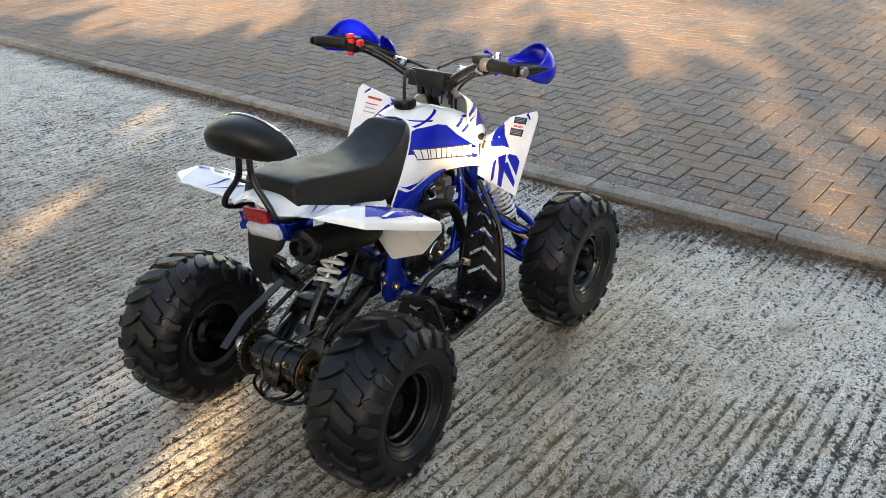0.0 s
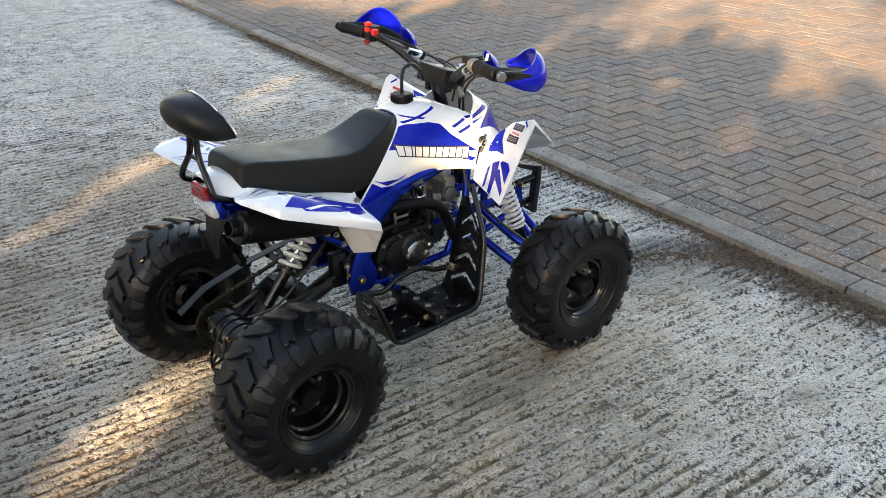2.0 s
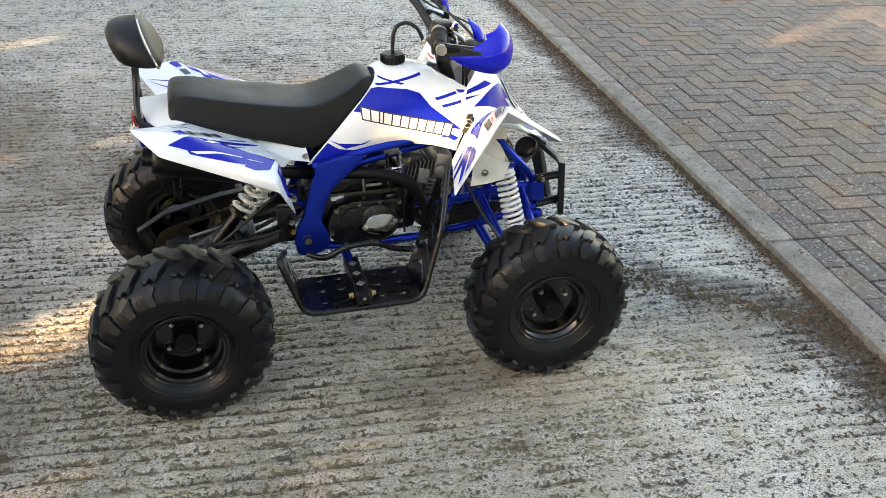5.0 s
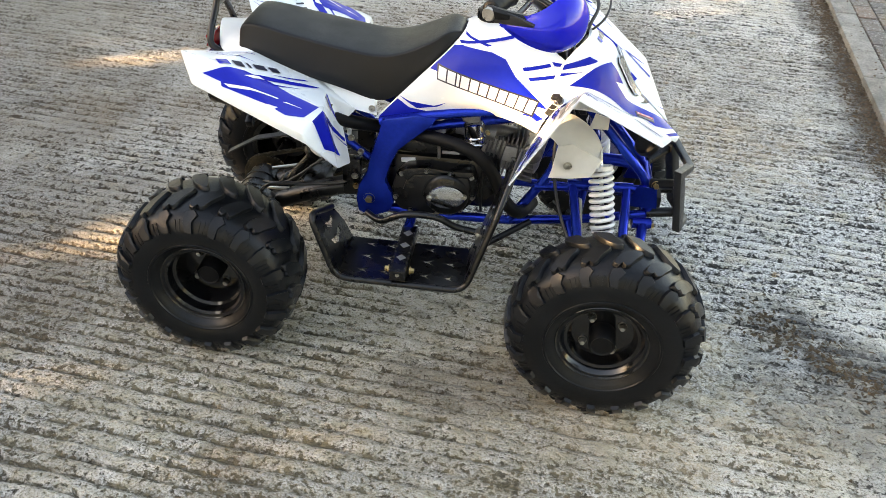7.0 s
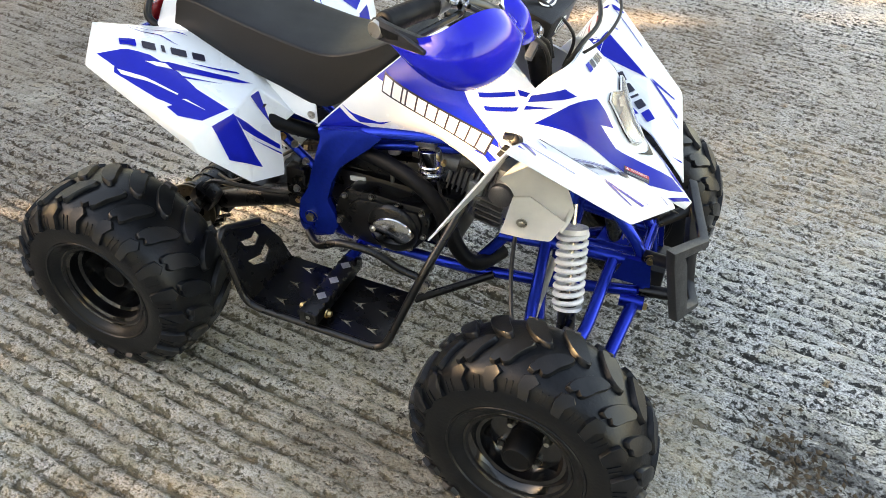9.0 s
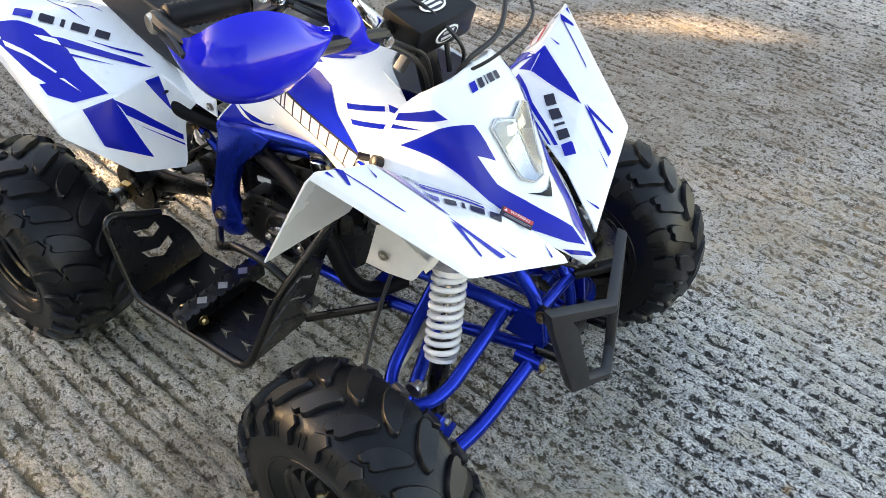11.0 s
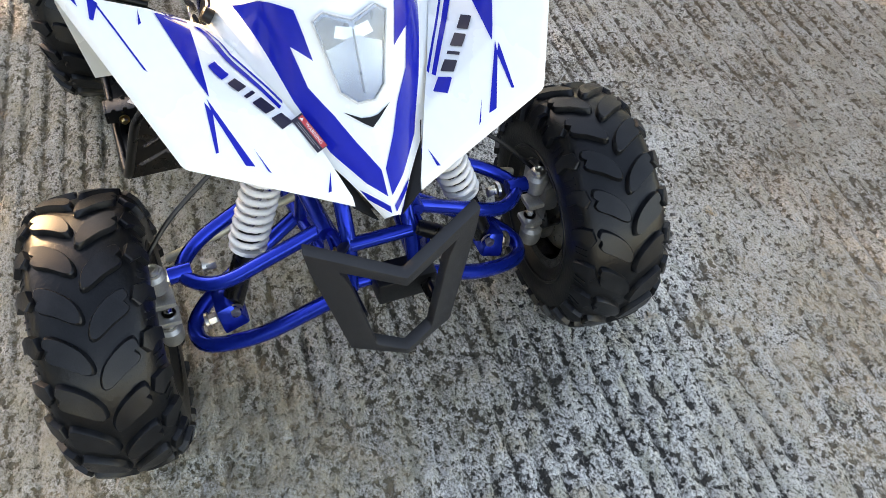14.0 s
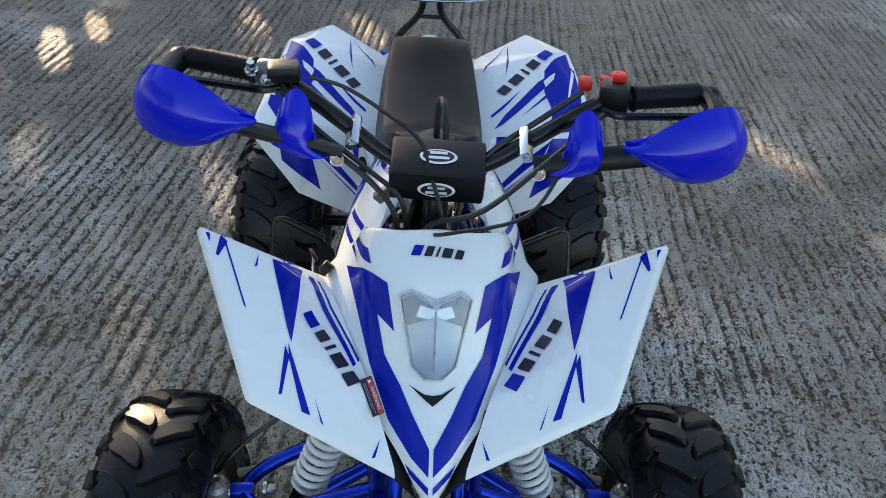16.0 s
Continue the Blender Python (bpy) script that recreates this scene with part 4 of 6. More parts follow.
rail([(0.60, -0.06, 0.33), (0.60, 0.06, 0.33)], 0.012, False)
rail([(0.595, -0.05, 0.42), (0.595, 0.05, 0.42)], 0.012, False)
rail([(0.44, -0.07, 0.54), (0.44, 0.07, 0.54)], 0.014, False)
rail([(-0.02, -0.17, 0.275), (-0.02, 0.17, 0.275)], 0.014, False)
for sg in (-1, 1):
    # the wide pressed side stay that runs up to the seat
    stay = [(-0.163, 0.292), (-0.169, 0.329), (-0.162, 0.374), (-0.140, 0.415), (-0.128, 0.464), (-0.116, 0.506), (-0.104, 0.544), (-0.100, 0.574), (-0.011, 0.594), (0.049, 0.592), (0.020, 0.557), (-0.017, 0.523), (-0.053, 0.489), (-0.074, 0.444), (-0.088, 0.394), (-0.071, 0.361), (-0.064, 0.331), (-0.078, 0.299), (-0.122, 0.281)]
    part("upper_tube", tube(spline([(-0.104, sg * 0.122, 0.560), (-0.016, sg * 0.122, 0.581), (0.111, sg * 0.120, 0.605), (0.206, sg * 0.112, 0.615), (0.300, sg * 0.085, 0.610)], 5), 0.0125, 12), BLUE_PAINT, frame_part)
    part("side_stay", plate(stay, 0.026, pose(0, sg * 0.126 + 0.013, 0, 90, 0, 0), 0.012), BLUE_PAINT, frame_part, "wide blue pressed steel frame stay")
    part("stay_bolt", bolt((-0.131, sg * 0.138, 0.340), (0, sg, 0), 0.010, 0.012), GOLD, frame_part)
    part("stay_bolt", bolt((-0.170, sg * 0.125, 0.365), (0, sg, 0), 0.006, 0.008), GOLD, frame_part)
    part("stay_bolt", bolt((-0.172, sg * 0.125, 0.395), (0, sg, 0), 0.006, 0.008), STEEL, frame_part)
    part("panel_bolt", bolt((-0.124, sg * 0.124, 0.594), (0, sg, 0), 0.006, 0.005), STEEL, frame_part)
    part("gusset", plate([(-0.04, 0), (0.04, 0), (0.03, 0.06), (-0.02, 0.06)], 0.005, pose(0.585, sg * 0.075, 0.36, 90, 0, 0)), BLUE_PAINT, frame_part)
    part("pivot_plate", rbox((-0.185, sg * 0.095, 0.38), (0.05, 0.03, 0.11), 0.006), BLACK_METAL, frame_part)

# --- front suspension ---
for sg in (-1, 1):
    arm = new("upper_arm")
    arm.parent = quad
    part("arm_tube", tube(rounded([(0.540, sg * 0.078, 0.410), (0.530, sg * 0.255, 0.320), (0.478, sg * 0.312, 0.312), (0.425, sg * 0.270, 0.322), (0.400, sg * 0.090, 0.408)], 0.05, 6), 0.0125, 12), BLUE_PAINT, arm, "blue bent steel suspension arm")
    part("pivot_bush", tube([(0.555, sg * 0.075, 0.412), (0.385, sg * 0.085, 0.410)], 0.014, 12), BLUE_PAINT, arm)
    part("joint_boss", tube([(0.478, sg * 0.285, 0.318), (0.478, sg * 0.322, 0.316)], 0.015, 12), BLUE_PAINT, arm)
    part("lock_nut", lathe([(0.011, 0), (0.011, 0.012), (0, 0.012)], (0.478, sg * 0.320, 0.316), (0, sg, 0), 6), STEEL, arm)
    part("joint_stud", bolt((0.478, sg * 0.268, 0.320), (0, -sg, 0), 0.010, 0.020), STEEL, arm)
    low = new("lower_arm")
    low.parent = quad
    part("arm_tube", tube(rounded([(0.600, sg * 0.070, 0.305), (0.580, sg * 0.210, 0.225), (0.545, sg * 0.300, 0.188), (0.490, sg * 0.310, 0.186), (0.450, sg * 0.26, 0.21), (0.400, sg * 0.085, 0.300)], 0.05, 6), 0.014, 12), BLUE_PAINT, low, "blue bent steel suspension arm")
    part("pivot_bush", tube([(0.62, sg * 0.068, 0.305), (0.57, sg * 0.072, 0.305)], 0.016, 12), BLUE_PAINT, low)
    part("shock_bracket", rbox((0.500, sg * 0.245, 0.232), (0.085, 0.05, 0.045), 0.006, (sg * -22, 0, 0), taper=0.6), BLUE_PAINT, low)
    part("joint_stud", bolt((0.505, sg * 0.285, 0.205), (0, -sg, 0.2), 0.010, 0.018), STEEL, low)
    part("pivot_bolt", bolt((0.618, sg * 0.07, 0.30), (1, 0, 0), 0.008, 0.01), GOLD, low)
    shock = new("front_shock")
    shock.parent = quad
    a, c = Vector((0.450, sg * 0.118, 0.545)), Vector((0.502, sg * 0.235, 0.232))
    d = c - a
    part("damper_body", tube([a + d * 0.55, c], 0.019, 14), BLACK_METAL, shock)
    part("damper_rod", tube([a, a + d * 0.7], 0.006, 10), CHROME, shock)
    part("spring_seat", tube([a + d * 0.14, a + d * 0.17], 0.030, 18), SPRING, shock)
    part("spring", coil(a + d * 0.15, a + d * 0.62, 0.0275, 0.0055, 9.5, 14), SPRING, shock, "white coil spring", 80)
    part("lower_seat", tube([a + d * 0.62, a + d * 0.64], 0.029, 18), SPRING, shock)
    part("lower_bolt", bolt(c + Vector((0.02, 0, 0.01)), (1, 0, 0), 0.009, 0.012), STEEL, shock)
    hub = new("steering_knuckle")
    hub.parent = quad
    part("upright", rbox((0.488, sg * 0.372, 0.245), (0.04, 0.030, 0.15), 0.010, (sg * 6, 0, 0)), ALLOY, hub, "grey cast steering knuckle")
    for z, x in ((0.318, 0.480), (0.190, 0.494)):
        part("ball_joint", lathe([(0, -0.022), (0.018, -0.022), (0.021, -0.012), (0.021, 0.012), (0.015, 0.018), (0.015, 0.024), (0, 0.024)], (x, sg * 0.345, z), (0, 0, 1), 20), CASTING, hub, "round zinc ball joint")
        part("joint_cap", lathe([(0.013, 0.024), (0.012, 0.028), (0.008, 0.030), (0.006, 0.026), (0, 0.026)], (x, sg * 0.345, z), (0, 0, 1), 16), STEEL, hub)
    for z in (0.222, 0.272):
        part("fork", rbox((0.487, sg * 0.348, z), (0.036, 0.050, 0.012), 0.003), CASTING, hub)
    part("fork_bolt", bolt((0.487, sg * 0.340, 0.228), (0, 0, 1), 0.008, 0.018), CHROME, hub)
    part("spindle", tube([(0.492, sg * 0.36, 0.234), (0.492, sg * 0.43, 0.234)], 0.03, 18), BLACK_METAL, hub)
    part("brake_disc", lathe([(0.03, 0), (0.078, 0), (0.078, 0.004), (0.03, 0.004)], (0.492, sg * 0.388, 0.234), (0, 1, 0), 36), STEEL, hub)
    part("brake_caliper", rbox((0.440, sg * 0.378, 0.275), (0.06, 0.045, 0.06), 0.012), CASTING, hub)
    part("tie_rod", tube([(0.42, sg * 0.045, 0.385), (0.428, sg * 0.32, 0.300)], 0.008, 10), CREAM, hub, "pale yellow passivated tie rod")
    part("brake_hose", tube(spline([(0.44, sg * 0.365, 0.30), (0.40, sg * 0.30, 0.36), (0.36, sg * 0.20, 0.42), (0.34, sg * 0.10, 0.50), (0.35, sg * 0.06, 0.60)], 6), 0.0042, 8), CABLE, hub)
    # white bracket panel over the shock
    part("shock_shroud", facets({"a": (0.343, sg * 0.190, 0.572), "b": (0.378, sg * 0.192, 0.584), "c": (0.453, sg * 0.194, 0.548), "d": (0.432, sg * 0.206, 0.506), "e": (0.379, sg * 0.207, 0.497), "f": (0.329, sg * 0.205, 0.493), "g": (0.334, sg * 0.203, 0.512), "h": (0.452, sg * 0.150, 0.556)}, ("a b c d e f g", "c h d"), 0.004, 0.002), WHITE_MATT, quad, "white plastic shroud beside the shock")
    part("shroud_bolt", bolt((0.371, sg * 0.207, 0.532), (0, sg, 0), 0.007, 0.005), STEEL, quad)
    part("wheel_arch_liner", sheet([[(0.309, sg * 0.176, 0.594), (0.330, sg * 0.176, 0.582), (0.348, sg * 0.184, 0.566)], [(0.350, sg * 0.150, 0.640), (0.365, sg * 0.165, 0.606), (0.380, sg * 0.188, 0.568)], [(0.395, sg * 0.140, 0.624), (0.403, sg * 0.165, 0.588), (0.412, sg * 0.190, 0.548)], [(0.436, sg * 0.142, 0.588), (0.438, sg * 0.165, 0.560), (0.436, sg * 0.190, 0.530)], [(0.456, sg * 0.150, 0.548), (0.454, sg * 0.170, 0.534), (0.446, sg * 0.190, 0.520)]], 4, 0.0035), WHITE_MATT, quad, "curved white plastic liner under the front wing", 60)
    part("fairing_tab", plate([(0, 0), (0.045, 0), (0.045, 0.030), (0.01, 0.040)], 0.004, pose(0.415, sg * 0.13, 0.60, 90, 0, 0)), WHITE_MATT, quad, "white plastic fairing tab")

# --- front bumper ---
bump = new("front_bumper")
bump.parent = quad


OUT = [(-0.137, 0.503), (0, 0.458), (0.137, 0.503), (0.130, 0.462), (0.084, 0.294), (0, 0.282), (-0.084, 0.294), (-0.130, 0.462)]
INN = [(-0.090, 0.466), (0, 0.440), (0.090, 0.466), (0.078, 0.442), (0.046, 0.306), (0, 0.294), (-0.046, 0.306), (-0.078, 0.442)]
b = bmesh.new()
front = [[b.verts.new((0.712 - 0.38 * abs(y) + 0.10 * (0.46 - z), y, z)) for y, z in loop] for loop in (OUT, INN)]
back = [[b.verts.new((0.690 - 0.36 * abs(y) + 0.10 * (0.46 - z), y * 0.97, z + 0.004)) for y, z in loop] for loop in (OUT, INN)]
for i in range(8):
    j = (i + 1) % 8
    b.faces.new((front[0][i], front[0][j], front[1][j], front[1][i]))
    b.faces.new((back[0][j], back[0][i], back[1][i], back[1][j]))
    b.faces.new((front[0][j], front[0][i], back[0][i], back[0][j]))
    b.faces.new((front[1][i], front[1][j], back[1][j], back[1][i]))
bmesh.ops.recalc_face_normals(b, faces=b.faces)
bmesh.ops.bevel(b, geom=[e for e in b.edges if e.calc_face_angle(0) > 0.5], offset=0.004, segments=2, profile=0.6, affect="EDGES")
part("bumper_frame", b, BUMPER, bump, "grey-black moulded bumper loop", 30)
for sg in (-1, 1):
    part("bumper_arm", tube([(0.665, sg * 0.105, 0.455), (0.600, sg * 0.062, 0.425)], 0.013, 10, squash=0.6), BLACK_METAL, bump)
    part("bumper_arm", tube([(0.680, sg * 0.060, 0.345), (0.605, sg * 0.062, 0.335)], 0.013, 10, squash=0.6), BLACK_METAL, bump)
    part("bumper_bolt", bolt((0.612, sg * 0.075, 0.428), (0, sg, 0), 0.008, 0.010), GOLD, bump)
part("tow_plate", rbox((0.62, 0.03, 0.335), (0.05, 0.10, 0.05), 0.006), PLASTIC, bump)
part("horn", lathe([(0, 0), (0.03, 0.0), (0.036, 0.006), (0.036, 0.02), (0.02, 0.03), (0, 0.03)], (0.575, 0.0, 0.515), (0.6, 0.3, -0.7), 24), PLASTIC, quad, "round black horn behind the nose")

# --- engine ---
engine = new("engine")
engine.parent = quad
part("crankcase", rbox((0.055, 0, 0.385), (0.30, 0.19, 0.15), 0.03), BLACK_METAL, engine, "black engine case")
part("gearbox", rbox((-0.065, 0, 0.40), (0.13, 0.17, 0.13), 0.03), BLACK_METAL, engine)
part("top_case", rbox((0.02, 0, 0.47), (0.20, 0.15, 0.06), 0.015, (0, -8, 0)), BLACK_METAL, engine)
CASE_RISE = 0.011
CASE = [(-0.072, 0.364), (-0.062, 0.400), (-0.035, 0.428), (0.02, 0.436), (0.09, 0.432), (0.141, 0.434), (0.153, 0.40), (0.151, 0.355), (0.123, 0.317), (0.085, 0.300), (0.056, 0.296), (0.0, 0.296), (-0.047, 0.302), (-0.066, 0.325)]
CASE = [(x, z + CASE_RISE) for x, z in CASE]
for sg in (-1, 1):
    cv = part("clutch_cover", plate(CASE, 0.05, pose(0, sg * 0.112 + 0.025, 0, 90, 0, 0), 0.008), BLACK_METAL, engine, "glossy black clutch cover", 50)
    mid = Vector((0.042, 0.366 + CASE_RISE))
    part("cover_step", plate([tuple(mid + (Vector(p) - mid) * 0.80) for p in CASE], 0.012, pose(0.008, sg * 0.139 + 0.006, 0, 90, 0, 0), 0.005), BLACK_METAL, cv)
    part("cover_boss", lathe([(0.060, 0.0), (0.058, 0.006), (0.052, 0.010), (0, 0.011)], (0.074, sg * 0.144, 0.366 + CASE_RISE), (0, sg, 0), 40), BLACK_METAL, cv)
    bd = part("badge_plate", lathe([(0, 0.0), (0.046, 0.0), (0.048, 0.003), (0.046, 0.006), (0.038, 0.007), (0, 0.0075)], (0, 0, 0), (0, sg, 0), 40), CHROME, engine, "oval bright metal cover plate")
    bd.matrix_local = pose(0.077, sg * 0.154, 0.366 + CASE_RISE, 0, -8, 0) @ Matrix.Diagonal((1, 1, 0.70, 1))
    for dx in (-0.044, 0.044):
        part("badge_screw", bolt((0.077 + dx, sg * 0.158, 0.366 + CASE_RISE + 0.14 * dx), (0, sg, 0), 0.006, 0.006), STEEL, engine)
    for x, z in ((-0.060, 0.340), (-0.045, 0.412), (0.02, 0.427), (0.08, 0.424), (0.137, 0.420), (0.142, 0.360), (0.112, 0.318), (0.05, 0.304), (-0.02, 0.304)):
        part("case_bolt", bolt((x, sg * 0.136, z + CASE_RISE), (0, sg, 0), 0.0048, 0.008), STEEL, engine)
    part("case_plate", rbox((0.075, sg * 0.082, 0.468), (0.045, 0.004, 0.008), 0.001), GREY_INK, engine)
    part("breather_stub", tube([(0.045, sg * 0.085, 0.452), (0.043, sg * 0.085, 0.492)], 0.005, 8), STEEL, engine)
    part("side_label", rbox((-0.035, sg * 0.092, 0.440), (0.038, 0.004, 0.014), 0.001, (0, -8, 0)), WHITE_INK, engine)
for k in range(9):
    part("cooling_fin", rbox((0.160 + k * 0.0125, 0, 0.448 + k * 0.0030), (0.004, 0.13, 0.115), 0.0015, (0, 12, 0)), ALLOY, engine)
part("cylinder", rbox((0.21, 0, 0.455), (0.12, 0.09, 0.085), 0.01, (0, 12, 0)), CASTING, engine)
part("cylinder_head", rbox((0.285, 0, 0.475), (0.06, 0.125, 0.125), 0.02, (0, 12, 0)), CASTING, engine)
part("head_block", rbox((0.228, -0.066, 0.474), (0.034, 0.012, 0.044), 0.004, (0, 10, 0)), CASTING, engine)
for k in range(5):
    part("head_fin", rbox((0.262, -0.060, 0.405 + 0.014 * k), (0.060, 0.034, 0.004), 0.001, (0, 10, 0)), ALLOY, engine)
part("valve_cover", lathe([(0.026, 0), (0.026, 0.012), (0.02, 0.016), (0, 0.016)], (0.285, -0.062, 0.48), (0, -1, 0), 20), ALLOY, engine)
carb = part("carburettor", lathe([(0, 0), (0.016, 0.0), (0.018, 0.006), (0.026, 0.014), (0.027, 0.030), (0.029, 0.032), (0.029, 0.037), (0.026, 0.040), (0.028, 0.074), (0.022, 0.080), (0, 0.082)], (0.140, -0.086, 0.491), (-0.12, 0.0, 1), 28), CHROME, engine, "round silver carburettor")
part("carb_throat", tube([(0.085, -0.055, 0.535), (0.185, -0.050, 0.520)], 0.021, 18), ALLOY, carb)
part("carb_clip", tube([(0.138 + 0.029 * math.cos(a), -0.086 + 0.029 * math.sin(a), 0.513) for a in (i * math.tau / 20 for i in range(20))], 0.0018, 6, closed=True), CHROME, carb)
part("brass_jet", lathe([(0.006, 0), (0.006, 0.014), (0.004, 0.018), (0, 0.018)], (0.166, -0.096, 0.545), (0.3, -1, 0.2), 6), GOLD, carb)
part("carb_top", rbox((0.124, -0.080, 0.578), (0.046, 0.046, 0.020), 0.008), ALLOY, carb)
part("overflow_tube", tube(spline([(0.150, -0.088, 0.49), (0.165, -0.10, 0.45), (0.160, -0.10, 0.38), (0.165, -0.10, 0.31)], 5), 0.004, 8), CABLE, carb)
part("solenoid", lathe([(0, 0), (0.014, 0), (0.014, 0.036), (0.010, 0.042), (0, 0.042)], (0.046, -0.078, 0.525), (0, 0, 1), 16), CASTING, engine)
part("air_hose", tube(spline([(0.07, -0.035, 0.54), (0.0, -0.02, 0.55), (-0.08, 0, 0.58)], 5), 0.026, 16), PLASTIC, engine)
part("intake_pipe", tube(spline([(0.16, -0.05, 0.53), (0.21, -0.03, 0.52), (0.24, 0, 0.50)], 5), 0.016, 14), ALLOY, engine)
part("exhaust_header", tube(spline([(0.300, -0.060, 0.330), (0.276, -0.118, 0.334), (0.253, -0.146, 0.352), (0.226, -0.153, 0.385), (0.198, -0.155, 0.447), (0.165, -0.155, 0.494), (0.120, -0.148, 0.519), (0.060, -0.132, 0.528), (0.0, -0.112, 0.526), (-0.10, -0.080, 0.522), (-0.17, -0.112, 0.545), (-0.24, -0.150, 0.577)], 6), 0.0172, 16), BLACK_MATT, quad, "matt black exhaust pipe round the engine")
muf = new("silencer")
muf.parent = quad
m0, m1 = Vector((-0.508, -0.152, 0.636)), Vector((-0.226, -0.150, 0.574))
md = (m0 - m1).normalized()
part("can", lathe([(0, 0), (0.032, 0), (0.043, 0.03), (0.044, 0.25), (0.044, 0.28), (0.041, 0.288), (0.030, 0.292)], m1, md, 36), BLACK_MATT, muf, "matt black silencer can")
part("end_cap", lathe([(0.043, 0.275), (0.045, 0.278), (0.045, 0.292), (0.040, 0.298), (0.024, 0.300), (0.024, 0.322), (0.020, 0.322), (0.018, 0.300), (0, 0.298)], m1, md, 36), BLACK_METAL, muf)

# --- rear end ---
swing = new("swingarm")
swing.parent = quad
for sg in (-1, 1):
    part("arm", tube(rounded([(-0.165, sg * 0.075, 0.352), (-0.30, sg * 0.085, 0.312), (-0.46, sg * 0.060, 0.235)], 0.05), 0.027, 14, squash=0.8), BLACK_METAL, swing, "black steel swingarm tube")
part("bridge", rbox((-0.30, 0, 0.315), (0.06, 0.17, 0.045), 0.008), BLACK_METAL, swing)
part("axle_carrier", lathe([(0.045, -0.085), (0.052, -0.08), (0.052, 0.08), (0.045, 0.085)], (REAR, 0, 0.230), (0, 1, 0), 28), BLACK_METAL, swing, "black axle housing")
part("carrier_clamp", rbox((REAR + 0.045, 0, 0.225), (0.05, 0.13, 0.05), 0.008), BLACK_METAL, swing)
for k, y in enumerate((-0.055, -0.030, 0.045)):
    part("carrier_bolt", bolt((REAR - 0.045, y, 0.258 - 0.012 * k), (-0.6, 0, 0.8), 0.006, 0.011), STEEL if k else GOLD, swing)
for y in (-0.035, 0.0, 0.035):
    part("carrier_rib", lathe([(0.050, -0.006), (0.0555, -0.004), (0.0555, 0.004), (0.050, 0.006)], (REAR, y, 0.230), (0, 1, 0), 28), BLACK_METAL, swing)
part("carrier_bracket", rbox((REAR - 0.048, -0.005, 0.205), (0.030, 0.060, 0.045), 0.008, (0, 20, 0)), BLACK_METAL, swing)
part("axle", tube([(REAR, -0.36, 0.230), (REAR, 0.36, 0.230)], 0.018, 16), BLACK_METAL, quad, "black rear axle")
for sg in (-1, 1):
    part("axle_hub", lathe([(0.03, -0.03), (0.045, -0.02), (0.045, 0.0), (0.06, 0.004), (0.06, 0.012), (0, 0.012)], (REAR, sg * 0.325, 0.230), (0, sg, 0), 28), BLACK_METAL, quad)
teeth = 36
ring = []
for k in range(teeth * 2):
    r = 0.069 if k % 2 else 0.062
    ring.append((r * math.cos(k * math.pi / teeth), r * math.sin(k * math.pi / teeth)))
hole = [(0.043 * math.cos(-k * math.tau / 24), 0.043 * math.sin(-k * math.tau / 24)) for k in range(24)]
part("sprocket", plate(ring, 0.006, pose(REAR, 0.105, 0.230, 90, 0, 0), 0, (hole,)), CHAIN, quad, "steel rear sprocket")
for k in range(6):
    a = k * math.tau / 6
    part("sprocket_spoke", rbox((REAR + 0.040 * math.cos(a), 0.103, 0.230 + 0.040 * math.sin(a)), (0.03, 0.006, 0.02), 0.002, (0, -math.degrees(a), 0)), BLACK_METAL, quad)


def chain_path():
    a, r0 = (REAR, 0.230), 0.069
    c, r1 = (-0.115, 0.370), 0.032
    pts = [(a[0] + r0 * math.cos(t), a[1] + r0 * math.sin(t)) for t in np.linspace(radians(100), radians(290), 18)]
    pts += [(pts[-1][0] + (c[0] + 0.01 - pts[-1][0]) * k / 22, pts[-1][1] + (c[1] - r1 - pts[-1][1]) * k / 22) for k in range(1, 22)]
    pts += [(c[0] + r1 * math.cos(t), c[1] + r1 * math.sin(t)) for t in np.linspace(radians(-75), radians(105), 9)]
    e = pts[0]
    s = pts[-1]
    pts += [(s[0] + (e[0] - s[0]) * k / 22, s[1] + (e[1] - s[1]) * k / 22) for k in range(1, 22)]
    return pts


links = bmesh.new()
cp = chain_path()
for i, (x, z) in enumerate(cp):
    x2, z2 = cp[(i + 1) % len(cp)]
    for dy in ((-0.005, 0.005) if i % 2 else (-0.0035, 0.0035)):
        rbox(((x + x2) / 2, 0.102 + dy, (z + z2) / 2), (math.hypot(x2 - x, z2 - z) * 1.15, 0.0018, 0.009), 0, (0, -math.degrees(math.atan2(z2 - z, x2 - x)), 0), links)
    lathe([(0, -0.007), (0.004, -0.007), (0.004, 0.007), (0, 0.007)], (x, 0.102, z), (0, 1, 0), 6, links)
tagged(part("chain", links, CHAIN, quad, "oiled steel drive chain"), kind="stuff")
part("chain_guard", facets({"a": (-0.607, 0.092, 0.300), "b": (-0.52, 0.094, 0.352), "c": (-0.36, 0.096, 0.392), "d": (-0.18, 0.098, 0.418), "e": (-0.18, 0.122, 0.418), "f": (-0.36, 0.122, 0.392), "g": (-0.52, 0.122, 0.352), "h": (-0.607, 0.118, 0.300)}, ("a b g h", "b c f g", "c d e f"), 0.004, 0.002), BUMPER, quad, "dark plastic chain guard strip")
disc_holes = []
for k in range(16):
    a = k * math.tau / 16
    cx, cy = 0.050 * math.cos(a), 0.050 * math.sin(a)
    disc_holes.append([(cx + 0.0032 * math.cos(-t * math.tau / 6), cy + 0.0032 * math.sin(-t * math.tau / 6)) for t in range(6)])
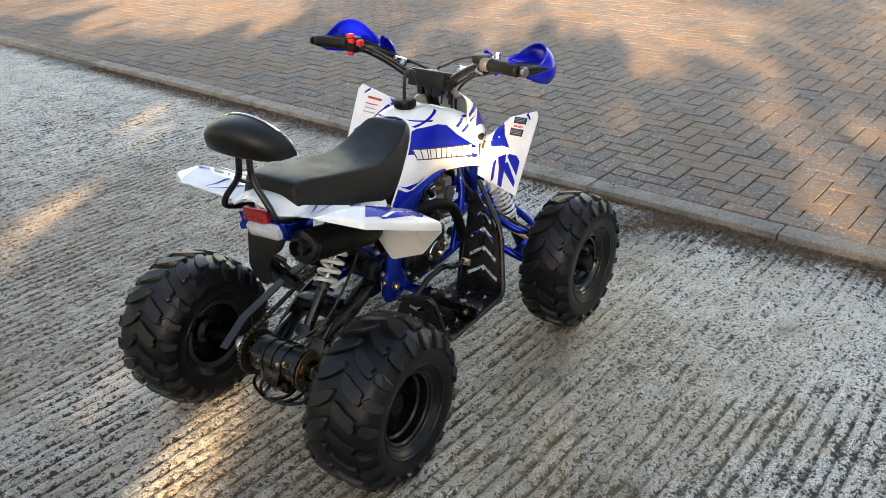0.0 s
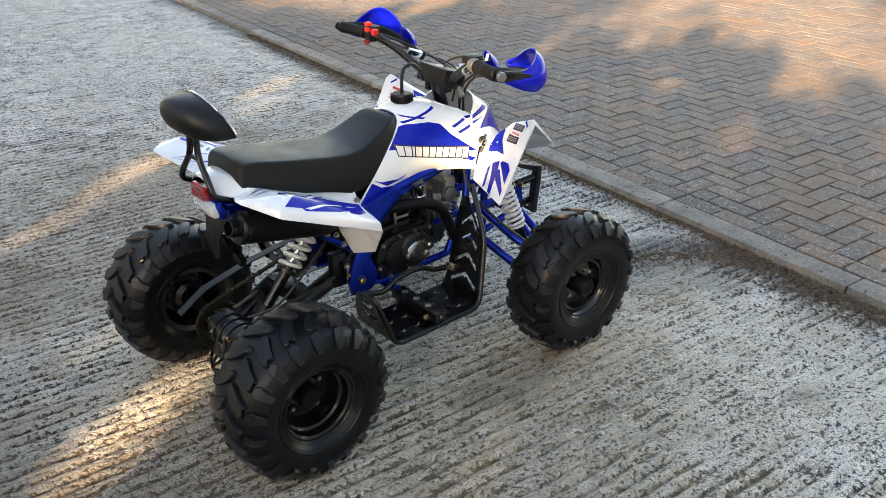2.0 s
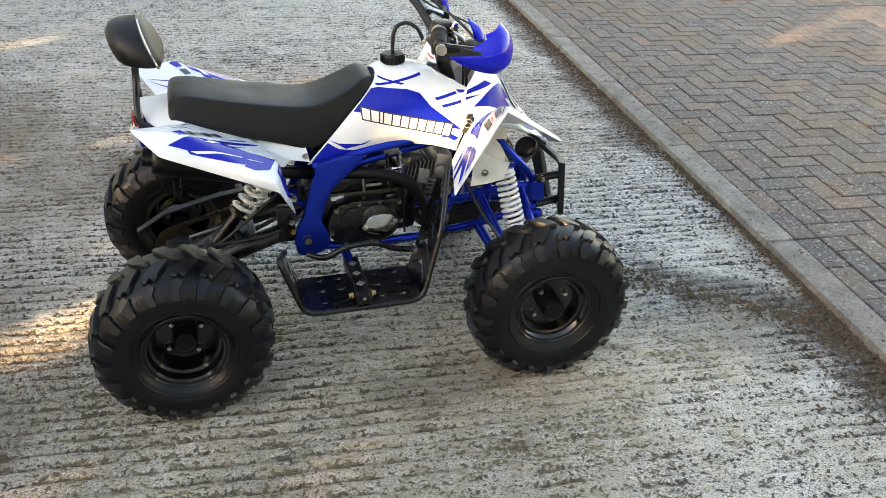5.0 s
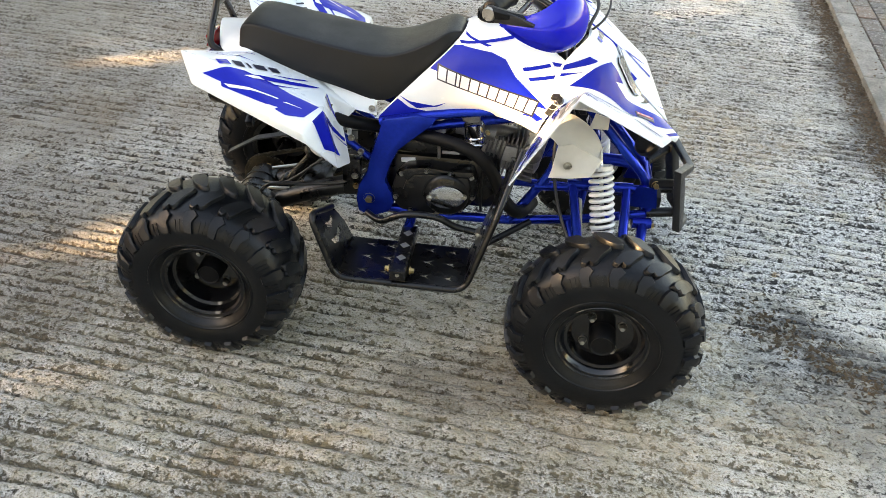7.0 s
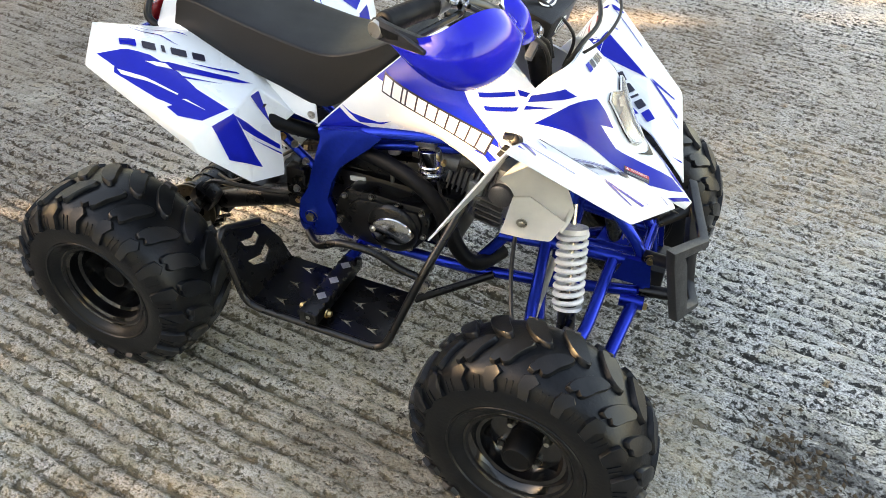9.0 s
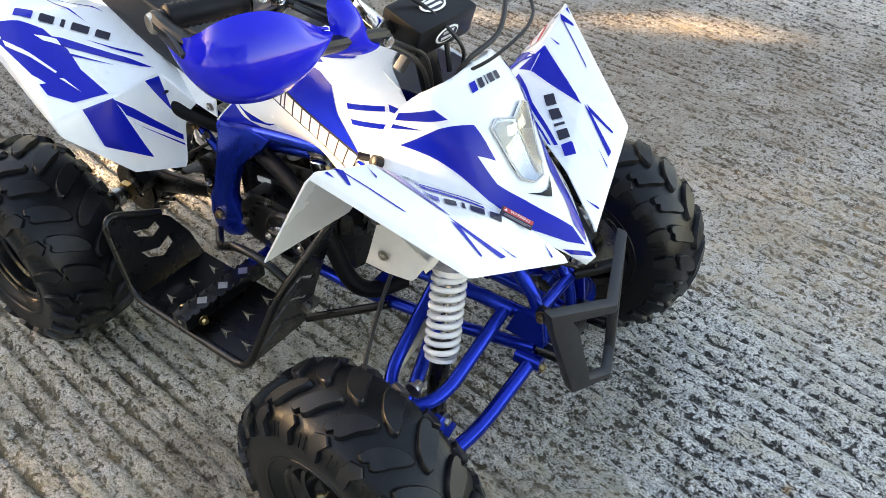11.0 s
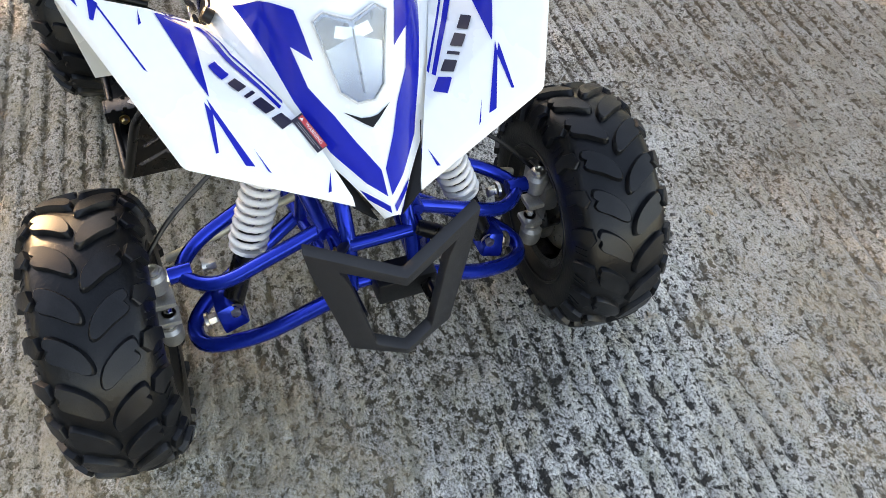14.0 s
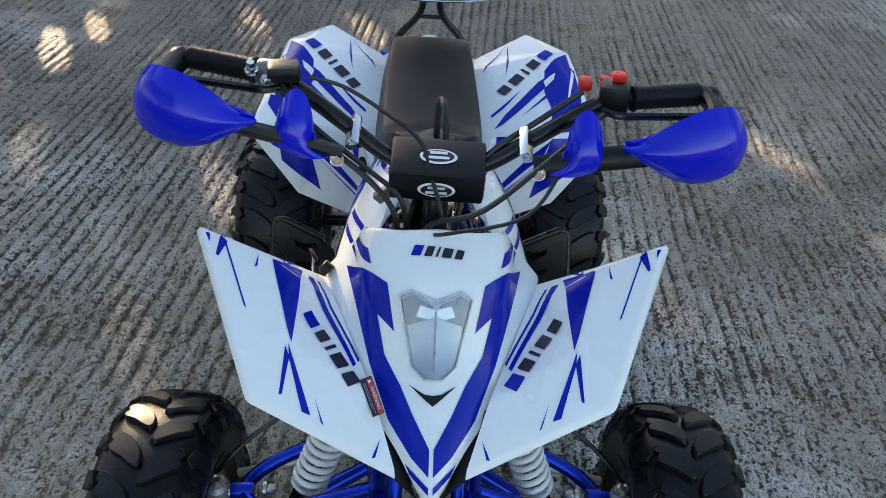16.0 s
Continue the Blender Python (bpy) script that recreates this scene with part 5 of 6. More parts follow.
disc_holes.append([(0.032 * math.cos(-k * math.tau / 24), 0.032 * math.sin(-k * math.tau / 24)) for k in range(24)])
part("rear_brake_disc", plate([(0.064 * math.cos(k * math.tau / 48), 0.064 * math.sin(k * math.tau / 48)) for k in range(48)], 0.004, pose(REAR, -0.105, 0.230, 90, 0, 0), 0, disc_holes), CHAIN, quad, "drilled steel brake disc")
for sg in (-1, 1):
    part("axle_nut", lathe([(0.026, 0), (0.026, 0.014), (0.020, 0.018), (0.019, 0.018)], (REAR, sg * 0.122, 0.230), (0, sg, 0), 6), GOLD, quad)
    part("axle_spacer", lathe([(0.022, 0), (0.024, 0.004), (0.024, 0.02), (0.020, 0.024)], (REAR, sg * 0.150, 0.230), (0, sg, 0), 24), STEEL, quad)
    part("adjuster_bolt", tube([(REAR + 0.03, sg * 0.055, 0.285), (REAR + 0.12, sg * 0.070, 0.300)], 0.005, 8), STEEL, swing)
part("carrier_cap", lathe([(0.060, 0.0), (0.060, 0.010), (0.052, 0.014), (0.030, 0.014)], (REAR, -0.084, 0.230), (0, -1, 0), 28), BLACK_METAL, swing)
part("carrier_lug", rbox((REAR - 0.02, -0.02, 0.178), (0.06, 0.07, 0.04), 0.010), BLACK_METAL, swing)
part("brake_hose", tube(spline([(REAR + 0.05, -0.118, 0.310), (-0.40, -0.125, 0.345), (-0.30, -0.115, 0.350), (-0.20, -0.105, 0.365), (-0.12, -0.095, 0.420)], 6), 0.0055, 8), CABLE, quad, "black rear brake hose")
part("vent_hose", tube(spline([(-0.20, -0.060, 0.46), (-0.28, -0.075, 0.40), (-0.38, -0.07, 0.32), (-0.46, -0.03, 0.290)], 6), 0.004, 8), CABLE, quad)
part("shock_clevis", rbox((-0.398, -0.012, 0.280), (0.04, 0.05, 0.035), 0.006, (0, 40, 0)), BLACK_METAL, swing)
part("wiring_box", rbox((-0.235, -0.045, 0.555), (0.09, 0.07, 0.05), 0.010, (0, -14, 0)), PLASTIC, quad, "black box of electrics under the seat")
for k, (dx, dz, mt) in enumerate(((0, 0, GOLD), (0.03, -0.012, STEEL), (-0.03, 0.012, GOLD), (0.055, -0.05, STEEL))):
    part("bracket_bolt", bolt((-0.215 + dx, -0.098, 0.505 + dz), (0, -1, 0), 0.006, 0.010), mt, quad)
part("rear_caliper", rbox((REAR + 0.05, -0.112, 0.285), (0.06, 0.05, 0.05), 0.01, (0, 30, 0)), BLACK_METAL, quad)
rs = new("rear_shock")
rs.parent = quad
a, c = Vector((-0.205, -0.012, 0.510)), Vector((-0.400, -0.012, 0.275))
d = c - a
part("damper_body", tube([a + d * 0.45, c], 0.017, 14), BLACK_METAL, rs)
part("damper_rod", tube([a, a + d * 0.6], 0.007, 10), CHROME, rs)
part("spring", coil(a + d * 0.10, a + d * 0.52, 0.0300, 0.0066, 4.6, 14), SPRING, rs, "white coil spring", 80)
part("spring_seat", tube([a + d * 0.52, a + d * 0.55], 0.033, 18), BLACK_METAL, rs)
for k in range(3):
    part("skid_bar", tube(spline([(REAR + 0.06, -0.09 + 0.02 * k, 0.185), (REAR - 0.03, -0.10 + 0.03 * k, 0.142), (REAR - 0.085, -0.02 + 0.01 * k, 0.150), (REAR - 0.03, 0.10 - 0.03 * k, 0.142), (REAR + 0.06, 0.09 - 0.02 * k, 0.185)], 5), 0.005, 8), BLACK_METAL, quad)

# --- foot wells ---
for sg in (-1, 1):
    well = new("foot_well")
    well.parent = quad
    y0, y1 = 0.175, 0.352
    cuts = []
    for x in (-0.115, -0.060, 0.045, 0.105):
        for y in (0.20, 0.255, 0.315):
            cuts.append([(x - 0.019, y - 0.003), (x - 0.002, y - 0.004), (x + 0.018, y - 0.012), (x + 0.006, y), (x + 0.018, y + 0.012), (x - 0.002, y + 0.004)])
    m = Matrix(((1, 0, 0, 0), (0, sg, 0, 0), (0, 0, 1, 0.232), (0, 0, 0, 1)))
    part("floor_plate", plate([(-0.172, y0), (0.150, y0), (0.150, y1), (-0.172, y1)], 0.003, m, 0, cuts), BLACK_METAL, well, "black steel plate with cut slots")
    slope = Matrix(((-0.32, 0, 0.947, -0.172), (0, sg, 0, 0), (0.947, 0, 0.32, 0.233), (0, 0, 0, 1)))
    ups = [[(0.106, 0.246), (0.096, 0.268), (0.112, 0.296), (0.128, 0.302), (0.116, 0.270), (0.122, 0.250)], [(0.062, 0.232), (0.046, 0.262), (0.062, 0.296), (0.080, 0.306), (0.068, 0.266), (0.080, 0.236)]]
    part("heel_plate", plate([(0, y0), (0.06, y0 + 0.012), (0.115, y0 + 0.040), (0.140, y0 + 0.070), (0.178, y1 - 0.03), (0.165, y1), (0, y1)], 0.003, slope, 0, ups), BLACK_METAL, well, "upturned black plate with chevron cut-outs")
    rise = Matrix(((0.30, 0, -0.954, 0.150), (0, sg, 0, 0), (0.954, 0, 0.30, 0.233), (0, 0, 0, 1)))
    chev = []
    for h, a, c in ((0.030, 0.216, 0.326), (0.092, 0.214, 0.310), (0.152, 0.210, 0.292), (0.208, 0.206, 0.272)):
        b = (a + c) / 2
        chev.append([(h + 0.006, a), (h + 0.038, b - 0.006), (h + 0.030, b), (h + 0.038, b + 0.006), (h + 0.006, c), (h + 0.018, c + 0.002), (h + 0.052, b), (h + 0.018, a - 0.002)])
    part("leg_shield", plate([(0, y0 + 0.02), (0.30, y0 + 0.005), (0.31, y0 + 0.03), (0.20, y1 - 0.050), (0, y1)], 0.003, rise, 0, chev), BLACK_METAL, well, "upright black plate with chevron cut-outs")
    edge = [(-0.210, sg * 0.232, 0.362), (-0.236, sg * 0.346, 0.406), (-0.175, sg * 0.356, 0.232), (0.152, sg * 0.356, 0.232), (0.215, sg * 0.310, 0.425), (0.262, sg * 0.200, 0.560)]
    part("edge_tube", tube(rounded(edge, 0.035, 5), 0.0085, 10), BLACK_METAL, well, "black steel edge tube")
    peg = part("foot_peg", rbox((-0.015, sg * 0.262, 0.266), (0.042, 0.205, 0.030), 0.004), BLACK_METAL, well, "toothed black steel foot peg")
    for k in range(9):
        for dx in (-0.018, 0.018):
            part("peg_tooth", rbox((-0.015 + dx, sg * (0.175 + 0.022 * k), 0.2825), (0.005, 0.010, 0.005), 0.001, taper=0.5), BLACK_METAL, peg)
    part("peg_end", rbox((-0.015, sg * 0.366, 0.266), (0.040, 0.006, 0.028), 0.002), BLACK_METAL, peg)
    for k in range(3):
        part("peg_cut", rbox((-0.015, sg * (0.200 + 0.055 * k), 0.2812), (0.018, 0.018, 0.0012), 0, (0, 0, 45)), CASTING, peg)
    part("peg_hole", lathe([(0, 0.0035), (0.005, 0.0035), (0.005, 0.0005)], (-0.015, sg * 0.366, 0.268), (0, sg, 0), 14), STEEL, peg)
    for dx in (-0.032, 0.032):
        part("peg_bolt", bolt((-0.015 + dx * 0.8, sg * 0.335, 0.262), (1 if dx > 0 else -1, 0, 0), 0.007, 0.010), GOLD, peg)
    part("stay_tube", tube([(0.15, sg * 0.19, 0.235), (0.30, sg * 0.11, 0.30)], 0.009, 10), BLACK_METAL, well)
part("gear_pedal", tube(spline([(-0.135, -0.150, 0.300), (-0.09, -0.185, 0.302), (-0.03, -0.195, 0.335), (0.05, -0.195, 0.338), (0.11, -0.190, 0.310), (0.165, -0.190, 0.300)], 6), 0.009, 10), BLACK_METAL, quad, "bent black brake pedal arm")
part("pedal_tip", rbox((0.175, -0.205, 0.305), (0.03, 0.035, 0.022), 0.004, (0, 20, 0)), STEEL, quad, "bright toothed pedal tip")

REAR_GRAPHICS = ([(-0.468, -0.322), (-0.392, -0.264), (-0.334, -0.260), (-0.285, -0.273), (-0.219, -0.270), (-0.238, -0.330), (-0.274, -0.353), (-0.299, -0.349), (-0.294, -0.339), (-0.322, -0.345), (-0.420, -0.338), (-0.425, -0.328)],
                 [(-0.372, -0.265), (-0.363, -0.248), (-0.286, -0.172), (-0.248, -0.146), (-0.260, -0.167), (-0.348, -0.267)], [(-0.350, -0.212), (-0.287, -0.140), (-0.279, -0.140), (-0.300, -0.166)],
                 [(-0.353, -0.283), (-0.326, -0.265), (-0.276, -0.207), (-0.319, -0.267)], [(-0.521, -0.186), (-0.430, -0.131), (-0.408, -0.124), (-0.440, -0.143)], [(-0.522, -0.189), (-0.391, -0.176), (-0.440, -0.187)])
REAR_WHITES = ([(-0.418, -0.330), (-0.302, -0.309), (-0.301, -0.313), (-0.378, -0.330), (-0.405, -0.335)], [(-0.290, -0.315), (-0.284, -0.309), (-0.247, -0.305)], [(-0.385, -0.288), (-0.362, -0.260), (-0.345, -0.264), (-0.365, -0.283)])
FLAP_GRAPHICS = ([(-0.269, 0.682), (-0.327, 0.684), (-0.317, 0.608), (-0.314, 0.604), (-0.310, 0.621), (-0.232, 0.542)], [(-0.270, 0.680), (-0.260, 0.658), (-0.255, 0.642), (-0.154, 0.542), (-0.151, 0.552), (-0.233, 0.645)], [(-0.247, 0.623), (-0.155, 0.530), (-0.155, 0.535)], [(-0.150, 0.676), (-0.186, 0.680), (-0.152, 0.604)])
REAR_TEXT = [(-0.461, -0.274), (-0.443, -0.292), (-0.333, -0.168), (-0.349, -0.150)]

# --- vinyl graphics, laid on the panels ---
from mathutils.bvhtree import BVHTree
VIEWS = {"side": ((1, 0, 0), (0, 0, 1), (0, -1, 0)), "front": ((0, 1, 0), (-0.8, 0, 0.6), (0.6, 0, 0.8)), "rear": ((0, 1, 0), (0, 0, 1), (-1, 0, 0)), "flap": ((0, 1, 0), (-0.3, 0, 0.954), (0.954, 0, 0.3)), "slant": ((1, 0, 0), (0, 0.8, 0.6), (0, -0.6, 0.8)), "plan": ((1, 0, 0), (0, 1, 0), (0, 0, 1))}
skins = {}


def graphic(target, view, outline, mat, mirror=False, lift=0.0012, name="graphic"):
    """A thin sticker: an outline in the view's plane, dropped on to the panel."""
    if target.name not in skins:
        skins[target.name] = BVHTree.FromPolygons([v.co for v in target.data.vertices], [tuple(p.vertices) for p in target.data.polygons])
    tree_ = skins[target.name]
    ex, ey, n = (Vector(a) for a in VIEWS[view])
    bm = bmesh.new()
    bm.faces.new([bm.verts.new((x, y, 0)) for x, y in outline])
    bmesh.ops.triangulate(bm, faces=bm.faces[:])
    lo = [min(p[k] for p in outline) for k in (0, 1)]
    hi = [max(p[k] for p in outline) for k in (0, 1)]
    for k in (0, 1):
        c = math.ceil(lo[k] / 0.012) * 0.012
        while c < hi[k]:
            no = (1, 0, 0) if k == 0 else (0, 1, 0)
            co = (c, 0, 0) if k == 0 else (0, c, 0)
            bmesh.ops.bisect_plane(bm, geom=bm.verts[:] + bm.edges[:] + bm.faces[:], plane_co=co, plane_no=no, dist=1e-5)
            c += 0.012
    for v in bm.verts:
        start = ex * v.co.x + ey * v.co.y + n * 2
        p, q, _, _ = tree_.ray_cast(start, -n)
        if p is None:
            best = None
            for k in range(40):
                r = tree_.find_nearest(start - n * (0.8 + k * 0.05))
                if best is None or r[3] < best[3]:
                    best = r
            p, q = best[0], best[1]
        v.co = p + (q if q.dot(n) > 0 else -q) * lift
        if mirror:
            v.co.y = -v.co.y
    ob = part(name, bm, mat, target)
    return ob


def bars_row(target, view, quad4, widths, mats, mirror=False, gap=0.22, lift=0.0020, name="mark"):
    """A row of plain blocks inside the four corners start-top, start-bottom, end-bottom, end-top."""
    a, b, c, d = (Vector(p) for p in quad4)
    total = sum(widths)
    u = 0.0
    for i, wd in enumerate(widths):
        u0, u1 = u + gap / 2 / len(widths), u + wd / total - gap / 2 / len(widths)
        u += wd / total

        def at(x, y):
            k = u0 + (u1 - u0) * x
            return tuple(a.lerp(d, k).lerp(b.lerp(c, k), y))
        mat = mats[min(i, len(mats) - 1)]
        graphic(target, view, [at(0.06, 0), at(0, 0.12), at(0, 1), at(0.94, 1), at(1, 0.88), at(1, 0)], mat, mirror, lift, name)


def block_band(target, view, quad4, count, mirror=False, name="mark"):
    """A dark slanted band carrying a row of plain pale blocks."""
    a, b, c, d = (Vector(p) for p in quad4)

    def at(x, y):
        return tuple(a.lerp(d, x).lerp(b.lerp(c, x), y))
    graphic(target, view, [at(0.004, -0.10), at(-0.018, 1.10), at(0.998, 1.10), at(1.018, -0.10)], INK, mirror, 0.0016, name)
    wide = [0.45 if i == 2 else 1.0 for i in range(count)]
    total, x = sum(wide), 0.0
    for wd in wide:
        x0, x1 = x + 0.08 / total, x + (wd - 0.08) / total
        x += wd / total
        lean = 0.12 / total
        graphic(target, view, [at(x0 + lean, 0.02), at(x0 - lean, 0.98), at(x1 - lean, 0.98), at(x1 + lean, 0.02)], WHITE_INK, mirror, 0.0024, name)


for mir in (False, True):
    for outline in ([(0.016, 0.704), (0.071, 0.759), (0.090, 0.764), (0.164, 0.761), (0.198, 0.751), (0.226, 0.717), (0.309, 0.653), (0.267, 0.661), (0.123, 0.697)],
                    [(-0.084, 0.600), (-0.060, 0.625), (-0.030, 0.606), (0.033, 0.597), (-0.020, 0.588), (-0.060, 0.580), (-0.108, 0.572)],
                    [(-0.057, 0.633), (-0.029, 0.622), (0.032, 0.618), (0.062, 0.630), (0.040, 0.616), (-0.011, 0.606)],
                    [(0.088, 0.783), (0.095, 0.785), (0.161, 0.773), (0.151, 0.770)], [(0.082, 0.770), (0.210, 0.792), (0.212, 0.787), (0.087, 0.766)],
                    [(0.238, 0.738), (0.302, 0.746), (0.306, 0.740), (0.243, 0.731)], [(0.254, 0.719), (0.320, 0.725), (0.322, 0.719), (0.260, 0.712)],
                    [(0.306, 0.749), (0.338, 0.744), (0.345, 0.738), (0.313, 0.741)], [(0.248, 0.634), (0.275, 0.644), (0.300, 0.632), (0.286, 0.624), (0.272, 0.632)]):
        graphic(cover, "side", outline, BLUE, mir)
    block_band(cover, "side", [(0.034, 0.716), (0.040, 0.687), (0.276, 0.636), (0.282, 0.669)], 11, mir)
    for outline in ([(-0.135, 0.142), (-0.070, 0.091), (-0.058, 0.026), (-0.083, 0.051), (-0.071, -0.004), (-0.046, -0.049), (-0.027, -0.092), (-0.003, -0.138), (-0.003, -0.176), (-0.027, -0.150), (-0.062, -0.096), (-0.092, -0.015)],
                    [(-0.036, -0.156), (-0.003, -0.190), (-0.003, -0.200), (-0.028, -0.172)]):
        graphic(fairing, "front", outline, BLUE, mir)
    for outline in ([(0.336, 0.750), (0.392, 0.768), (0.414, 0.756), (0.332, 0.738)], [(0.330, 0.731), (0.382, 0.735), (0.328, 0.724)]):
        graphic(fairing, "side", outline, BLUE, mir)
    tgt = front_fenders[1] if mir else front_fenders[-1]
    skins[tgt.name] = BVHTree.FromPolygons([Vector((v.co.x, -v.co.y if mir else v.co.y, v.co.z)) for v in tgt.data.vertices], [tuple(p.vertices) for p in tgt.data.polygons])
    for outline in ([(0.392, -0.243), (0.366, -0.203), (0.426, -0.202), (0.499, -0.204), (0.481, -0.212)], [(0.501, -0.208), (0.581, -0.170), (0.579, -0.182), (0.517, -0.206)], [(0.505, -0.212), (0.564, -0.215), (0.563, -0.211), (0.517, -0.205)],
                    [(0.560, -0.166), (0.590, -0.151), (0.587, -0.155)], [(0.376, -0.314), (0.468, -0.270), (0.465, -0.274), (0.392, -0.309)], [(0.378, -0.318), (0.406, -0.321), (0.408, -0.317), (0.386, -0.307)],
                    [(0.380, -0.339), (0.380, -0.333), (0.392, -0.331)], [(0.390, -0.262), (0.411, -0.266), (0.408, -0.262)], [(0.370, -0.196), (0.366, -0.187), (0.500, -0.112), (0.506, -0.116)], [(0.366, -0.181), (0.364, -0.178), (0.490, -0.108), (0.496, -0.109)],
                    [(0.592, -0.072), (0.616, -0.083), (0.615, -0.078)]):
        graphic(tgt, "plan", outline, BLUE, mir)
    bars_row(tgt, "plan", [(0.5316, -0.1006), (0.543, -0.1185), (0.443, -0.197), (0.429, -0.186)] if mir else [(0.443, -0.197), (0.429, -0.186), (0.5316, -0.1006), (0.543, -0.1185)], (1.15, 1, 0.5, 1.15, 1), [BLUE, INK], mir, 0.32)
    for outline in ([(-0.208, 0.700), (-0.226, 0.726), (-0.232, 0.728), (-0.255, 0.699), (-0.283, 0.668), (-0.252, 0.669), (-0.225, 0.661), (-0.213, 0.660), (-0.208, 0.672)],
                    [(-0.238, 0.620), (-0.246, 0.629), (-0.252, 0.572), (-0.243, 0.562), (-0.238, 0.598)], [(-0.250, 0.636), (-0.277, 0.649), (-0.285, 0.614), (-0.289, 0.556), (-0.272, 0.560), (-0.264, 0.604)],
                    [(-0.280, 0.623), (-0.290, 0.630), (-0.334, 0.582), (-0.335, 0.566), (-0.288, 0.600)], [(-0.289, 0.652), (-0.317, 0.652), (-0.333, 0.638), (-0.334, 0.598), (-0.283, 0.644)],
                    [(-0.316, 0.770), (-0.331, 0.758), (-0.330, 0.752), (-0.310, 0.765)]):
        graphic(tgt, "rear", outline, BLUE, mir)
    if not mir:
        for q, mt, line in (([(-0.266, 0.750), (-0.318, 0.7555), (-0.321, 0.740), (-0.269, 0.734)], INK, GREY_INK), ([(-0.269, 0.731), (-0.321, 0.735), (-0.320, 0.727), (-0.271, 0.724)], WHITE_INK, RED_INK), ([(-0.267, 0.722), (-0.318, 0.725), (-0.318, 0.705), (-0.271, 0.703)], INK, GREY_INK)):
            graphic(tgt, "rear", q, mt, name="warning_sticker")
            a, b_, c, d = (Vector(p) for p in q)
            for k in (0.22, 0.44, 0.66) if line is GREY_INK else (0.2, 0.55):
                wide = 0.08 if line is GREY_INK else 0.25
                graphic(tgt, "rear", [tuple(p) for p in (a.lerp(d, k).lerp(b_.lerp(c, k), 0.10), a.lerp(d, k).lerp(b_.lerp(c, k), 0.86), a.lerp(d, k + wide).lerp(b_.lerp(c, k + wide), 0.86), a.lerp(d, k + wide).lerp(b_.lerp(c, k + wide), 0.10))], line, lift=0.0018, name="print_line")
    else:
        for q, mt in (([(-0.314, 0.750), (-0.257, 0.740), (-0.266, 0.682), (-0.317, 0.686)], WHITE_INK), ([(-0.312, 0.746), (-0.260, 0.737), (-0.260, 0.731), (-0.312, 0.740)], RED_INK), ([(-0.312, 0.727), (-0.264, 0.721), (-0.264, 0.718), (-0.312, 0.724)], RED_INK), ([(-0.312, 0.714), (-0.266, 0.709), (-0.266, 0.706), (-0.312, 0.711)], GREY_INK), ([(-0.314, 0.701), (-0.268, 0.697), (-0.268, 0.694), (-0.314, 0.698)], GREY_INK)):
            graphic(tgt, "rear", q, mt, True, 0.0012 if mt is WHITE_INK else 0.0018, "warning_sticker" if mt is WHITE_INK else "print_line")
    rt = rear_fenders[1] if mir else rear_fenders[-1]
    skins[rt.name] = BVHTree.FromPolygons([Vector((v.co.x, -v.co.y if mir else v.co.y, v.co.z)) for v in rt.data.vertices], [tuple(p.vertices) for p in rt.data.polygons])
    for outline in REAR_GRAPHICS:
        graphic(rt, "plan", outline, BLUE, mir)
    for outline in REAR_WHITES:
        graphic(rt, "plan", outline, WHITE_INK, mir, 0.002)
    for outline in FLAP_GRAPHICS:
        graphic(rt, "flap", outline, BLUE, mir)
    bars_row(rt, "plan", REAR_TEXT, (1.15, 1, 0.5, 1.15, 1), [BLUE, INK], mir, 0.32)

# the warning sticker on the right front mudguard
su, sv = Vector((0.047, 0.021, -0.0235)).normalized(), Vector((-0.002, 0.015, 0.004))
sn = su.cross(sv).normalized()
at = Vector((0.5475, -0.0860, 0.6205)) + sn * 0.001
stick = Matrix((su, sn.cross(su), sn)).transposed().to_4x4()
stick.translation = at
sticker = part("warning_sticker", rbox((0, 0, 0), (0.058, 0.0175, 0.0012), 0.0004), INK, quad, "black and red warning sticker")
sticker.matrix_local = stick
for name, centre, size, mt in (("sticker_band", (0.001, 0.0042, 0.0008), (0.054, 0.0074, 0.0004), RED_INK), ("print_line", (0.002, -0.0030, 0.0008), (0.048, 0.0008, 0.0004), GREY_INK), ("print_line", (-0.002, -0.0054, 0.0008), (0.040, 0.0008, 0.0004), GREY_INK)):
    part(name, rbox(centre, size, 0), mt, sticker)
tri = bmesh.new()
tri.faces.new([tri.verts.new(p) for p in ((-0.0245, 0.0018, 0.0014), (-0.0185, 0.0018, 0.0014), (-0.0215, 0.0068, 0.0014))])
part("warning_triangle", tri, WHITE_INK, sticker)
letters = bpy.data.curves.new("warning_word", "FONT")
letters.body, letters.size, letters.align_x, letters.align_y = "WARNING", 0.0074, "CENTER", "CENTER"
carrier = new("warning_word", letters)
word = bpy.data.meshes.new_from_object(carrier)
bpy.data.objects.remove(carrier)
word.materials.clear()
word.materials.append(WHITE_INK)
o = new("warning_word", word)
o.parent = sticker
o.matrix_local = pose(0.0045, 0.0042, 0.0015)


def drop(target, view, x, y, lift):
    """The point of a panel under x, y of the view's plane, raised by lift."""
    ex, ey, n = (Vector(a) for a in VIEWS[view])
    p, q, _, _ = skins[target.name].ray_cast(ex * x + ey * y + n * 2, -n)
    return p + (q if q.dot(n) > 0 else -q) * lift


